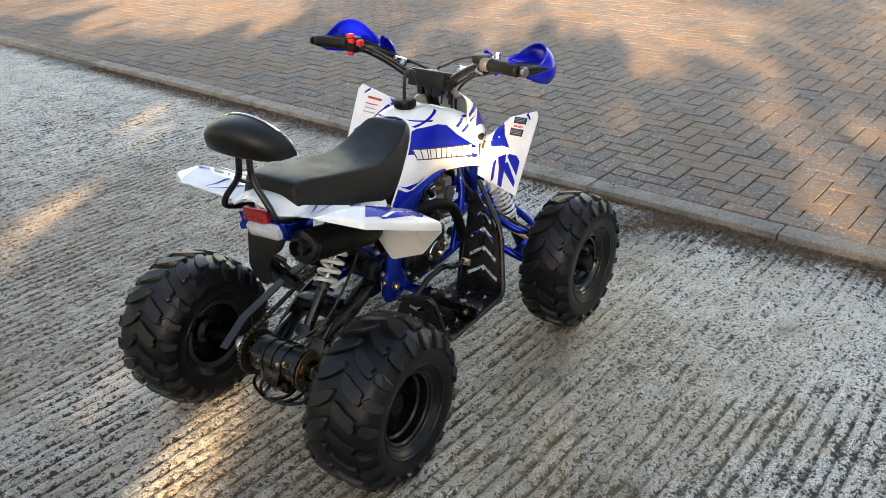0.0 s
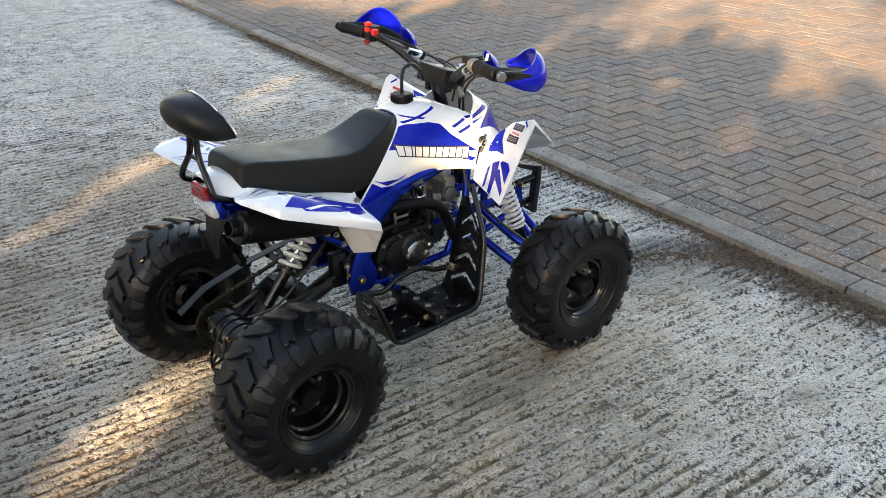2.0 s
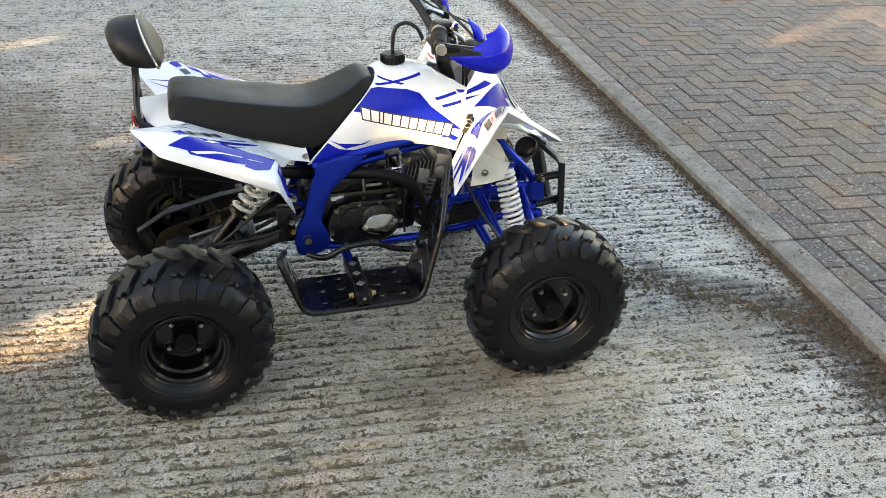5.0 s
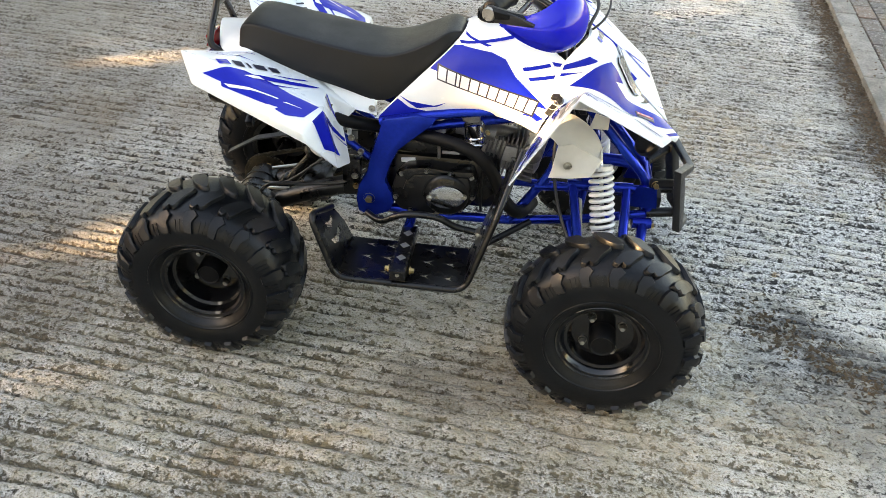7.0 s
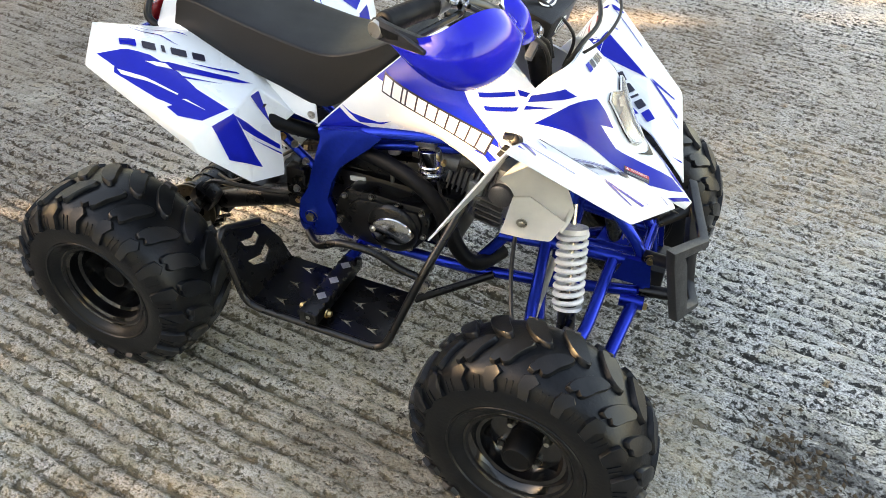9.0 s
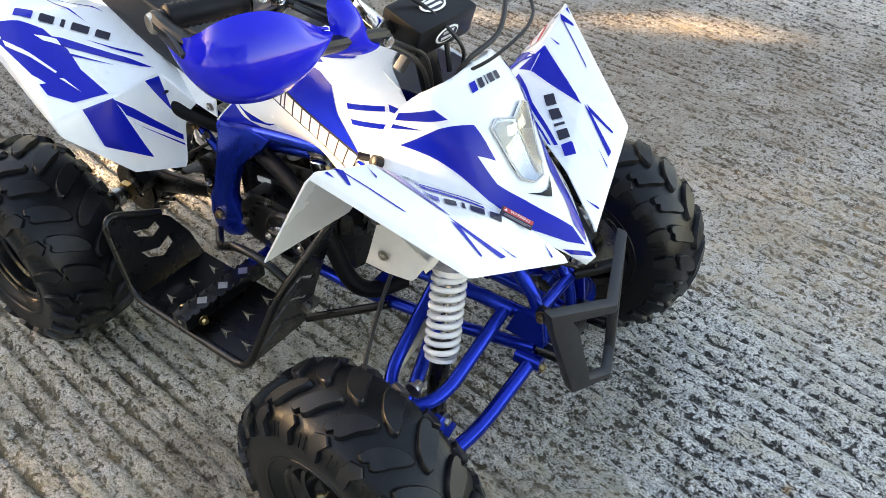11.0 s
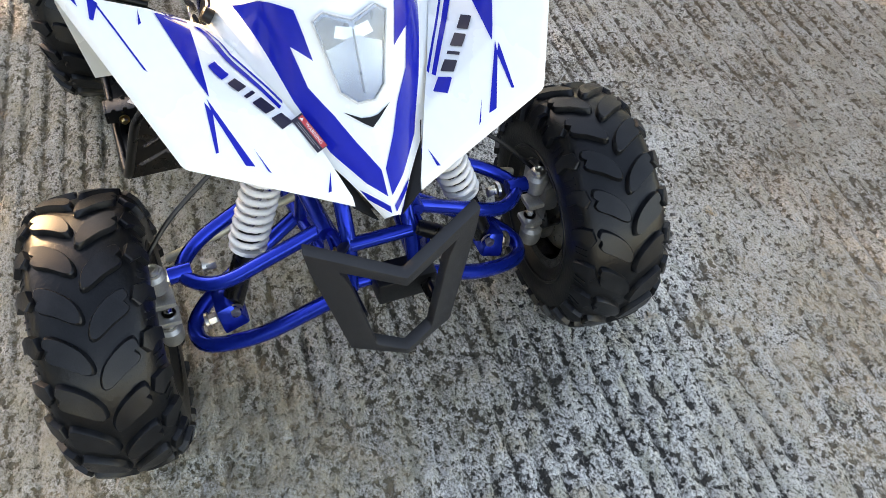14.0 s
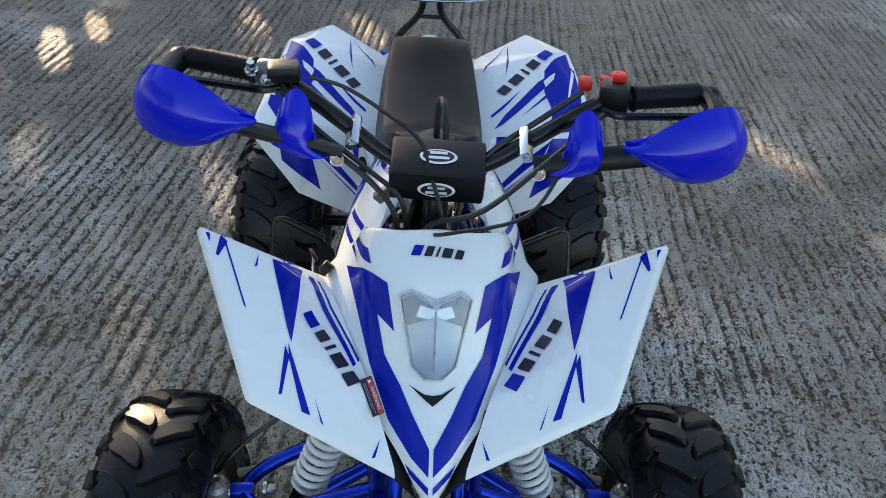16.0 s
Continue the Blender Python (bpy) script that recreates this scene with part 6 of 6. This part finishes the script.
LAMP = [(0.0, 0.063), (-0.036, 0.078), (-0.051, 0.071), (-0.044, 0.040), (-0.037, 0.010), (-0.031, -0.022), (-0.012, -0.042)]
LAMP += [(-x, y) for x, y in LAMP[:0:-1]]
lamp_base = graphic(fairing, "front", LAMP, SILVER, False, 0.0015, "headlamp")
lamp_base.parent = quad
# reflector laid in flat tones; the dark silver facets hold its shade
for sg in (-1, 1):
    for outline, mt, up in (([(-0.047, 0.067), (-0.035, 0.073), (-0.004, 0.059), (-0.004, 0.046), (-0.022, 0.036), (-0.040, 0.034)], SILVER_DARK, 0.0030), ([(0.0, 0.054), (-0.022, 0.060), (-0.027, 0.046), (-0.014, 0.042), (0.0, 0.044)], REFLECTOR, 0.0042), ([(-0.0008, 0.052), (0.0, 0.052), (0.0, -0.030), (-0.0008, -0.030)], SILVER_DARK, 0.0050),
                            ([(0.0, 0.042), (-0.014, 0.040), (-0.038, 0.034), (-0.034, 0.000), (-0.027, -0.020), (0.0, -0.036)], SILVER, 0.0036)):
        graphic(fairing, "front", [(x * -sg, y) for x, y in outline], mt, False, up, "lamp_reflector").parent = lamp_base
ends = [drop(fairing, "front", x * 0.985, y, 0.006) for x, y in LAMP]
part("lens_rim", tube([p for a, b in zip(ends, ends[1:] + ends[:1]) for p in (a, a.lerp(b, 0.5))], 0.0018, 6, closed=True), CLEAR_LENS, lamp_base, "clear moulded lens edge")
graphic(fairing, "front", [(x * 0.97, y) for x, y in LAMP], GLASS, False, 0.0085, "headlamp_lens").parent = lamp_base
graphic(fairing, "front", [(-0.034, -0.048), (-0.012, -0.062), (0, -0.064), (0.012, -0.062), (0.034, -0.048), (0.013, -0.068), (0, -0.079), (-0.013, -0.068)], PLASTIC, False, 0.002, "chin_vent")
bars_row(fairing, "front", [(-0.035, 0.147), (-0.041, 0.131), (0.038, 0.126), (0.042, 0.140)], (1.15, 1, 0.5, 1.15, 1), [BLUE, INK], False, 0.32)
for k, (ob_x, ob_z, turn_y) in enumerate(((0.045, 0.884, 16), (0.0755, 0.8445, 106))):
    badge = lathe([(0, 0.001), (0.026, 0.001), (0.028, 0.0)], (0, 0, 0), (0, 0, 1), 32)
    for v in badge.verts:
        v.co = Vector((v.co.x * 0.55, v.co.y, v.co.z))
    o = part("round_badge", badge, WHITE_INK, pad, "white oval badge")
    o.matrix_local = pose(ob_x, 0, ob_z, 0, turn_y, 0)
    inner = lathe([(0, 0.0016), (0.023, 0.0016), (0.0235, 0.001)], (0, 0, 0), (0, 0, 1), 32)
    for v in inner.verts:
        v.co = Vector((v.co.x * 0.5, v.co.y, v.co.z))
    o = part("badge_field", inner, INK, pad)
    o.matrix_local = pose(ob_x, 0, ob_z, 0, turn_y, 0)
    for dx in (-0.006, 0.004):
        o = part("badge_bar", rbox((dx, 0, 0.002), (0.005, 0.032 if dx > 0 else 0.026, 0.0006), 0), WHITE_INK, pad)
        o.matrix_local = pose(ob_x, 0, ob_z, 0, turn_y, 0)

# small pieces hang from the part itself, no deeper
for ob in list(scene.objects):
    while ob.parent and ob.parent.parent and ob.parent.parent.parent:
        m = ob.parent.matrix_basis @ ob.matrix_basis
        ob.parent = ob.parent.parent
        ob.matrix_basis = m

# ---- unseen trees and an added hedge beyond the yard's near edge, which shade it ----
SUN_FLAT = Vector((SUN_FROM.x, SUN_FROM.y, 0)).normalized()
ACROSS = Vector((-SUN_FLAT.y, SUN_FLAT.x, 0))
BARK = material("bark", (0.10, 0.075, 0.055), 0.9, vary=0.4, scale=12, bump=0.01, bump_scale=40)
LEAF = material("leaf", (0.030, 0.048, 0.022), 0.7, vary=0.4, scale=3)


def leaves(centres, size, seed):
    """Many small bent leaves round the given centres."""
    rng = np.random.RandomState(seed)
    n = len(centres)
    c = np.asarray(centres, dtype=float)
    a = rng.normal(size=(n, 3))
    a /= np.linalg.norm(a, axis=1)[:, None]
    b = np.cross(a, rng.normal(size=(n, 3)))
    b /= np.linalg.norm(b, axis=1)[:, None]
    s = size * (0.6 + 0.8 * rng.rand(n))[:, None]
    nrm = np.cross(a, b)
    pts = np.stack([c - a * s, c + b * s * 0.45 + nrm * s * 0.15, c + a * s, c - b * s * 0.45 + nrm * s * 0.15], 1).reshape(-1, 3)
    me = bpy.data.meshes.new("leaves")
    me.from_pydata(pts.tolist(), [], [(i, i + 1, i + 2, i + 3) for i in range(0, 4 * n, 4)])
    me.materials.append(LEAF)
    return me


# gaps set for wanted sun patches: place along hedge, height, half width, half height
SUN_GAPS = ((-0.72, 4.63, 0.15, 0.028), (-0.82, 4.53, 0.09, 0.012), (0.22, 4.10, 0.05, 0.012), (-2.15, 4.10, 0.07, 0.03), (-1.95, 4.02, 0.05, 0.025), (-1.85, 3.72, 0.09, 0.08), (-1.74, 3.50, 0.07, 0.05), (-1.88, 3.30, 0.05, 0.03), (-1.22, 3.43, 0.015, 0.004), (-0.90, 3.40, 0.09, 0.045), (-0.40, 3.31, 0.10, 0.06), (-0.50, 3.81, 0.07, 0.025), (-0.82, 3.74, 0.025, 0.012), (0.20, 3.70, 0.035, 0.02), (1.72, 3.78, 0.03, 0.02), (0.60, 2.84, 0.035, 0.018), (0.76, 3.07, 0.02, 0.02), (-0.25, 2.90, 0.05, 0.03), (-0.82, 2.88, 0.07, 0.03), (0.30, 4.21, 0.08, 0.035), (0.85, 4.17, 0.08, 0.04), (1.85, 4.12, 0.11, 0.05), (0.63, 4.03, 0.042, 0.028), (0.30, 4.43, 0.09, 0.045), (1.07, 4.47, 0.13, 0.06), (1.67, 4.21, 0.12, 0.05), (2.25, 4.15, 0.10, 0.05), (1.93, 4.0, 0.10, 0.04), (1.78, 3.87, 0.13, 0.04), (0.17, 4.49, 0.07, 0.04))


# a leafy screen out of view, added to shade the bike and yard
def hedge():
    rng = np.random.RandomState(11)
    count = 95000
    w = rng.uniform(-9, 8, count)
    top = np.interp(w, [-9, -3, -1.2, -0.6, 0.7, 1.3, 2.0, 3.0, 8], [4.75, 4.75, 4.70, 4.66, 4.60, 4.42, 4.30, 4.22, 4.2])
    top = top + 0.14 * np.sin(w * 3.7) * np.sin(w * 1.3 + 1) + 0.10 * np.sin(w * 9.3) + 0.06 * np.sin(w * 21 + 2)
    h = top * (1 - rng.rand(count) ** 1.35 * 0.99)
    d = 14 + rng.normal(size=count) * 0.22
    keep = np.ones(count, dtype=bool)
    for gw, gh, rw, rh in SUN_GAPS:
        more = 0.045 if gh > 3.8 and gw > 1.4 else 0.012 if gh > 4.0 and gw > 0 else 0.0
        keep &= ((w - gw) / (rw + 0.037 + more * 1.3)) ** 2 + ((h - (d - 14) * 0.2494 - gh) / (rh + 0.036 + more)) ** 2 > 1
    lace = np.sin(w * 5.1 + 1.3 * np.sin(h * 5)) * np.sin(h * 9 + w * 3.1) + 0.4 * np.sin(w * 11 + h * 7)
    keep &= ~((lace > 0.35) & (h > np.where(w < 1.4, 4.58, 4.22)))
    flat, side = np.array(SUN_FLAT), np.array(ACROSS)
    near = (d[:, None] * flat + w[:, None] * side + h[:, None] * np.array((0, 0, 1)))[keep]
    c = []
    # the unseen belt bends round both sides, added to darken reflections of low sky
    for _ in range(15000):
        turn = radians(rng.uniform(31, 120)) * rng.choice((-1, 1))
        r = 15.5 + rng.normal() * 0.5
        ring = SUN_FLAT * math.cos(turn) + ACROSS * math.sin(turn)
        c.append(ring * r + Vector((0, 0, (9.0 + 0.9 * math.sin(turn * 17)) * (1 - 0.99 * rng.rand() ** 1.2))))
    c = np.concatenate((near, np.array([tuple(p) for p in c])))
    size = np.concatenate((np.full(len(near), 0.10), np.full(15000, 0.26)))[:, None]
    tagged(new("hedge", leaves(c, size, 5)), "unseen leafy green hedge added to shade the yard", "hedge", kind="stuff")


def tree(at, height, spread, seed):
    """A tapered trunk, forked limbs and a loose crown."""
    rng = random.Random(seed)
    root = tagged(new("tree"), "slender tree with a thin leafy crown", "tree", "trees by the yard")
    root.matrix_world = Matrix.Translation(at)
    bm = tube(spline([(0, 0, 0), (0.06, 0.03, height * 0.3), (-0.03, 0.05, height * 0.6), (0.05, 0, height)], 5), [0.13 - 0.10 * i / 15 for i in range(16)], 9)
    part("trunk", bm, BARK, root)
    tips = []
    lb = bmesh.new()
    for k in range(16):
        z = height * (0.38 + 0.6 * k / 16)
        a = rng.uniform(0, math.tau)
        r = spread * (1.1 - 0.6 * k / 16) * rng.uniform(0.7, 1.1)
        p0 = Vector((0, 0, z))
        p1 = p0 + Vector((math.cos(a) * r * 0.5, math.sin(a) * r * 0.5, r * 0.25))
        p2 = p0 + Vector((math.cos(a + 0.3) * r, math.sin(a + 0.3) * r, r * 0.55))
        tube(spline([p0, p1, p2], 4), [0.045 - 0.004 * i for i in range(9)], 6, lb)
        tips += [p1, p2, p1.lerp(p2, 0.5)]
        for j in range(3):
            q = p1.lerp(p2, rng.random())
            e = q + Vector((rng.uniform(-1, 1), rng.uniform(-1, 1), rng.uniform(0, 0.8))) * 0.7
            tube([q, q.lerp(e, 0.5) + Vector((0, 0, 0.05)), e], [0.016, 0.011, 0.005], 5, lb)
            tips.append(e)
    part("limbs", lb, BARK, root)
    cs = []
    for t in tips:
        for j in range(rng.randint(12, 34)):
            cs.append(t + Vector((rng.gauss(0, 0.24), rng.gauss(0, 0.24), rng.gauss(0, 0.18))))
    crown = new("crown", leaves(cs, 0.09, seed))
    crown.parent = root


hedge()
for d, w, h, sp in ((17.0, 2.55, 7.0, 1.6), (16.5, -1.6, 7.4, 2.1), (17.5, -6.0, 6.8, 2.0), (18.5, 7.5, 7.5, 2.2)):
    tree(SUN_FLAT * d + ACROSS * w, h, sp, int(d * 10 + w))

# ---- kerb and block paving ----
STONE = material("kerb_concrete", (0.205, 0.195, 0.175), 0.75, vary=0.45, scale=11, bump=0.004, bump_scale=140, dirt=(0.055, 0.050, 0.032), dirt_amount=0.8, per_piece=0.2)
SAND = material("joint_sand", (0.042, 0.037, 0.026), 0.95, vary=0.4, scale=40, bump=0.003, bump_scale=300)


def paver_material(name, island):
    """Worn clay-coloured blocks: grey, brown and reddish ones mixed, with pale lichen spots."""
    m = material(name, (0.5, 0.5, 0.5), 0.62, vary=0.45, scale=22, bump=0.004, bump_scale=150)
    n, l = m.node_tree.nodes, m.node_tree.links
    b = n["Principled BSDF"]
    src = n.new("ShaderNodeNewGeometry" if island else "ShaderNodeObjectInfo")
    ramp = n.new("ShaderNodeValToRGB")
    e = ramp.color_ramp.elements
    e[0].color, e[1].color = (0.062, 0.055, 0.055, 1), (0.135, 0.085, 0.064, 1)
    for p, c in ((0.3, (0.080, 0.068, 0.064, 1)), (0.6, (0.102, 0.080, 0.069, 1)), (0.85, (0.120, 0.092, 0.074, 1))):
        k = e.new(p)
        k.color = c
    l.new(src.outputs["Random Per Island" if island else "Random"], ramp.inputs[0])
    old = b.inputs["Base Color"].links[0].from_socket
    mul = n.new("ShaderNodeVectorMath")
    mul.operation = "MULTIPLY"
    two = n.new("ShaderNodeVectorMath")
    two.operation = "SCALE"
    two.inputs["Scale"].default_value = 2.0
    l.new(old, two.inputs[0])
    l.new(two.outputs[0], mul.inputs[0])
    l.new(ramp.outputs[0], mul.inputs[1])
    geo = n.new("ShaderNodeNewGeometry")
    spot = n.new("ShaderNodeTexNoise")
    spot.inputs["Scale"].default_value, spot.inputs["Detail"].default_value, spot.inputs["Roughness"].default_value = 75, 5, 0.72
    l.new(geo.outputs["Position"], spot.inputs["Vector"])
    r = n.new("ShaderNodeMapRange")
    r.inputs["From Min"].default_value, r.inputs["From Max"].default_value, r.inputs["To Max"].default_value = 0.545, 0.61, 0.75
    l.new(spot.outputs["Fac"], r.inputs["Value"])
    mx = n.new("ShaderNodeMix")
    mx.data_type = "RGBA"
    l.new(r.outputs[0], mx.inputs["Factor"])
    l.new(mul.outputs[0], mx.inputs["A"])
    mx.inputs["B"].default_value = (0.34, 0.325, 0.30, 1)
    # brown leaf litter and the sun's warm tint, painted over the blocks in drifts
    warm_drift = n.new("ShaderNodeTexNoise")
    warm_drift.inputs["Scale"].default_value, warm_drift.inputs["Detail"].default_value, warm_drift.inputs["Roughness"].default_value = 1.3, 7, 0.68
    l.new(geo.outputs["Position"], warm_drift.inputs["Vector"])
    dr = n.new("ShaderNodeMapRange")
    dr.inputs["From Min"].default_value, dr.inputs["From Max"].default_value, dr.inputs["To Max"].default_value = 0.46, 0.62, 0.55
    l.new(warm_drift.outputs["Fac"], dr.inputs["Value"])
    dusty = n.new("ShaderNodeMix")
    dusty.data_type = "RGBA"
    l.new(dr.outputs[0], dusty.inputs["Factor"])
    l.new(mx.outputs["Result"], dusty.inputs["A"])
    dusty.inputs["B"].default_value = (0.140, 0.085, 0.042, 1)
    l.new(dusty.outputs["Result"], b.inputs["Base Color"])
    return m


PAVER, PAVER_FAR = paver_material("paving_block", False), paver_material("paving_block_joined", True)
kerb = tagged(new("kerb"), "flush pale concrete kerb edging in long units", "kerb", kind="structure")
kerb.matrix_world = KERB
kerb_mesh = finish("kerb_stone", rbox((0, 0, -0.04), (0.114, 0.909, 0.15), 0.007), STONE)
rng = random.Random(4)
for k in range(-9, 14):
    o = new("kerb_stone", kerb_mesh)
    o.parent = kerb
    o.matrix_local = pose(0.057 + rng.uniform(-0.003, 0.003), -0.005 + 0.9145 * (k + 0.5), rng.uniform(-0.003, 0.002), rng.uniform(-0.15, 0.15), rng.uniform(-0.8, 0.8), rng.uniform(-0.2, 0.2))

pavement = tagged(new("pavement"), "brown block paving laid in herringbone, mossy joints", "pavement", kind="structure")
pavement.matrix_world = KERB
bed = bmesh.new()
v = [bed.verts.new(p) for p in ((0.11, -60, TOP - 0.011), (120, -60, TOP - 0.011), (120, 120, TOP - 0.011), (0.11, 120, TOP - 0.011))]
bed.faces.new(v)
part("bed", bed, SAND, pavement, "dark joint sand under the blocks")


def paver_points(lx, ly):
    x, y, i = lx / 2, ly / 2, 0.0035
    pts = []
    for s, z in ((0, -0.03), (0, -0.003), (i, 0.0)):
        pts += [(-x + s, -y + s, z), (x - s, -y + s, z), (x - s, y - s, z), (-x + s, y - s, z)]
    return pts


PAVER_FACES = [(k + a, k + (a + 1) % 4, k + 4 + (a + 1) % 4, k + 4 + a) for k in (0, 4) for a in range(4)] + [(8, 9, 10, 11)]
U, GAP = 0.1035, 0.0060
blocks = []
for k in range(-40, 58):
    blocks.append((0.116 + U / 2, (k + 0.5) * 2 * U, U - GAP, 2 * U - GAP))
for i in range(0, 100):
    for j in range(-80, 116):
        d = (i - j) % 4
        x0, y0 = 0.116 + U + i * U, j * U
        if d == 0:
            blocks.append((x0 + U, y0 + U / 2, 2 * U - GAP, U - GAP))
        elif d == 1 and i == 0:
            blocks.append((x0 + U / 2, y0 + U / 2, U - GAP, U - GAP))
        elif d == 2:
            blocks.append((x0 + U / 2, y0, U - GAP, 2 * U - GAP))
near_mesh = {}
far_v, far_f = [], []
count = 0
prng = random.Random(8)
for x, y, lx, ly in sorted(blocks, key=lambda q: q[0] + 0.35 * abs(q[1] - 0.4)):
    z = TOP + prng.uniform(-0.0022, 0.0022)
    tilt = (prng.uniform(-0.6, 0.6), prng.uniform(-0.6, 0.6), prng.uniform(-0.5, 0.5))
    if count < 300:
        key_size = (round(lx, 4), round(ly, 4))
        if key_size not in near_mesh:
            me = bpy.data.meshes.new("brick")
            me.from_pydata(paver_points(lx, ly), [], PAVER_FACES)
            me.materials.append(PAVER)
            near_mesh[key_size] = me
        o = new("brick", near_mesh[key_size])
        o.parent = pavement
        o.matrix_local = pose(x, y, z, *tilt)
        count += 1
    else:
        m = pose(x, y, z, *tilt)
        base = len(far_v)
        far_v += [tuple(m @ Vector(p)) for p in paver_points(lx, ly)]
        far_f += [tuple(base + a for a in f) for f in PAVER_FACES]
me = bpy.data.meshes.new("bricks_beyond")
me.from_pydata(far_v, [], far_f)
me.materials.append(PAVER_FAR)
o = new("bricks_beyond", me)
o.parent = pavement
tagged(o, kind="stuff")

# ---- leaf litter and grit along the kerb ----
LITTER = material("dry_litter", (0.085, 0.058, 0.034), 0.9, vary=0.6, scale=60)


def litter(count, seed):
    """Crumbs, twigs and curled dead leaves swept against the kerb."""
    g = random.Random(seed)
    verts, faces = [], []
    for _ in range(count):
        along = g.uniform(-1.6, 4.5)
        off = -abs(g.gauss(0, 0.06)) - 0.004
        if -0.4 < along < 0.9 and g.random() < 0.75:
            off *= 0.25
        if g.random() < 0.08:
            along, off = g.gauss(-0.75, 0.30), -abs(g.gauss(0.10, 0.12)) - 0.01
        up = 0.004
        if g.random() < 0.10:
            k = g.random()
            along, off = -0.10 - 0.42 * k + g.gauss(0, 0.045), -0.62 + 0.58 * k + g.gauss(0, 0.04)
        if g.random() < 0.06:
            along, off, up = g.uniform(-2.0, 7.0), g.gauss(0.10, 0.09), TOP + 0.003
            if off < 0.004:
                up = 0.004
        c = KERB @ Vector((off, along, up + 0.004 * g.random()))
        kind = g.random()
        l_, w_ = (g.uniform(0.012, 0.035), 0.0015) if kind < 0.35 else (g.uniform(0.006, 0.018), g.uniform(0.004, 0.010))
        a = g.uniform(0, math.tau)
        u, v_ = Vector((math.cos(a), math.sin(a), g.uniform(-0.2, 0.2))) * l_ / 2, Vector((-math.sin(a), math.cos(a), g.uniform(-0.4, 0.4))) * w_
        h = Vector((0, 0, g.uniform(0.002, 0.006)))
        b0 = len(verts)
        verts += [tuple(p) for p in (c - u, c + v_ + h * 0.4, c + u, c - v_ + h * 0.4, c + h + v_ * 0.2)]
        faces += [(b0, b0 + 1, b0 + 4), (b0 + 1, b0 + 2, b0 + 4), (b0 + 2, b0 + 3, b0 + 4), (b0 + 3, b0, b0 + 4)]
    me = bpy.data.meshes.new("leaf_litter")
    me.from_pydata(verts, [], faces)
    me.materials.append(LITTER)
    tagged(new("leaf_litter", me), "dry leaf litter and grit against the kerb", "leaf litter", kind="stuff")


litter(8000, 21)
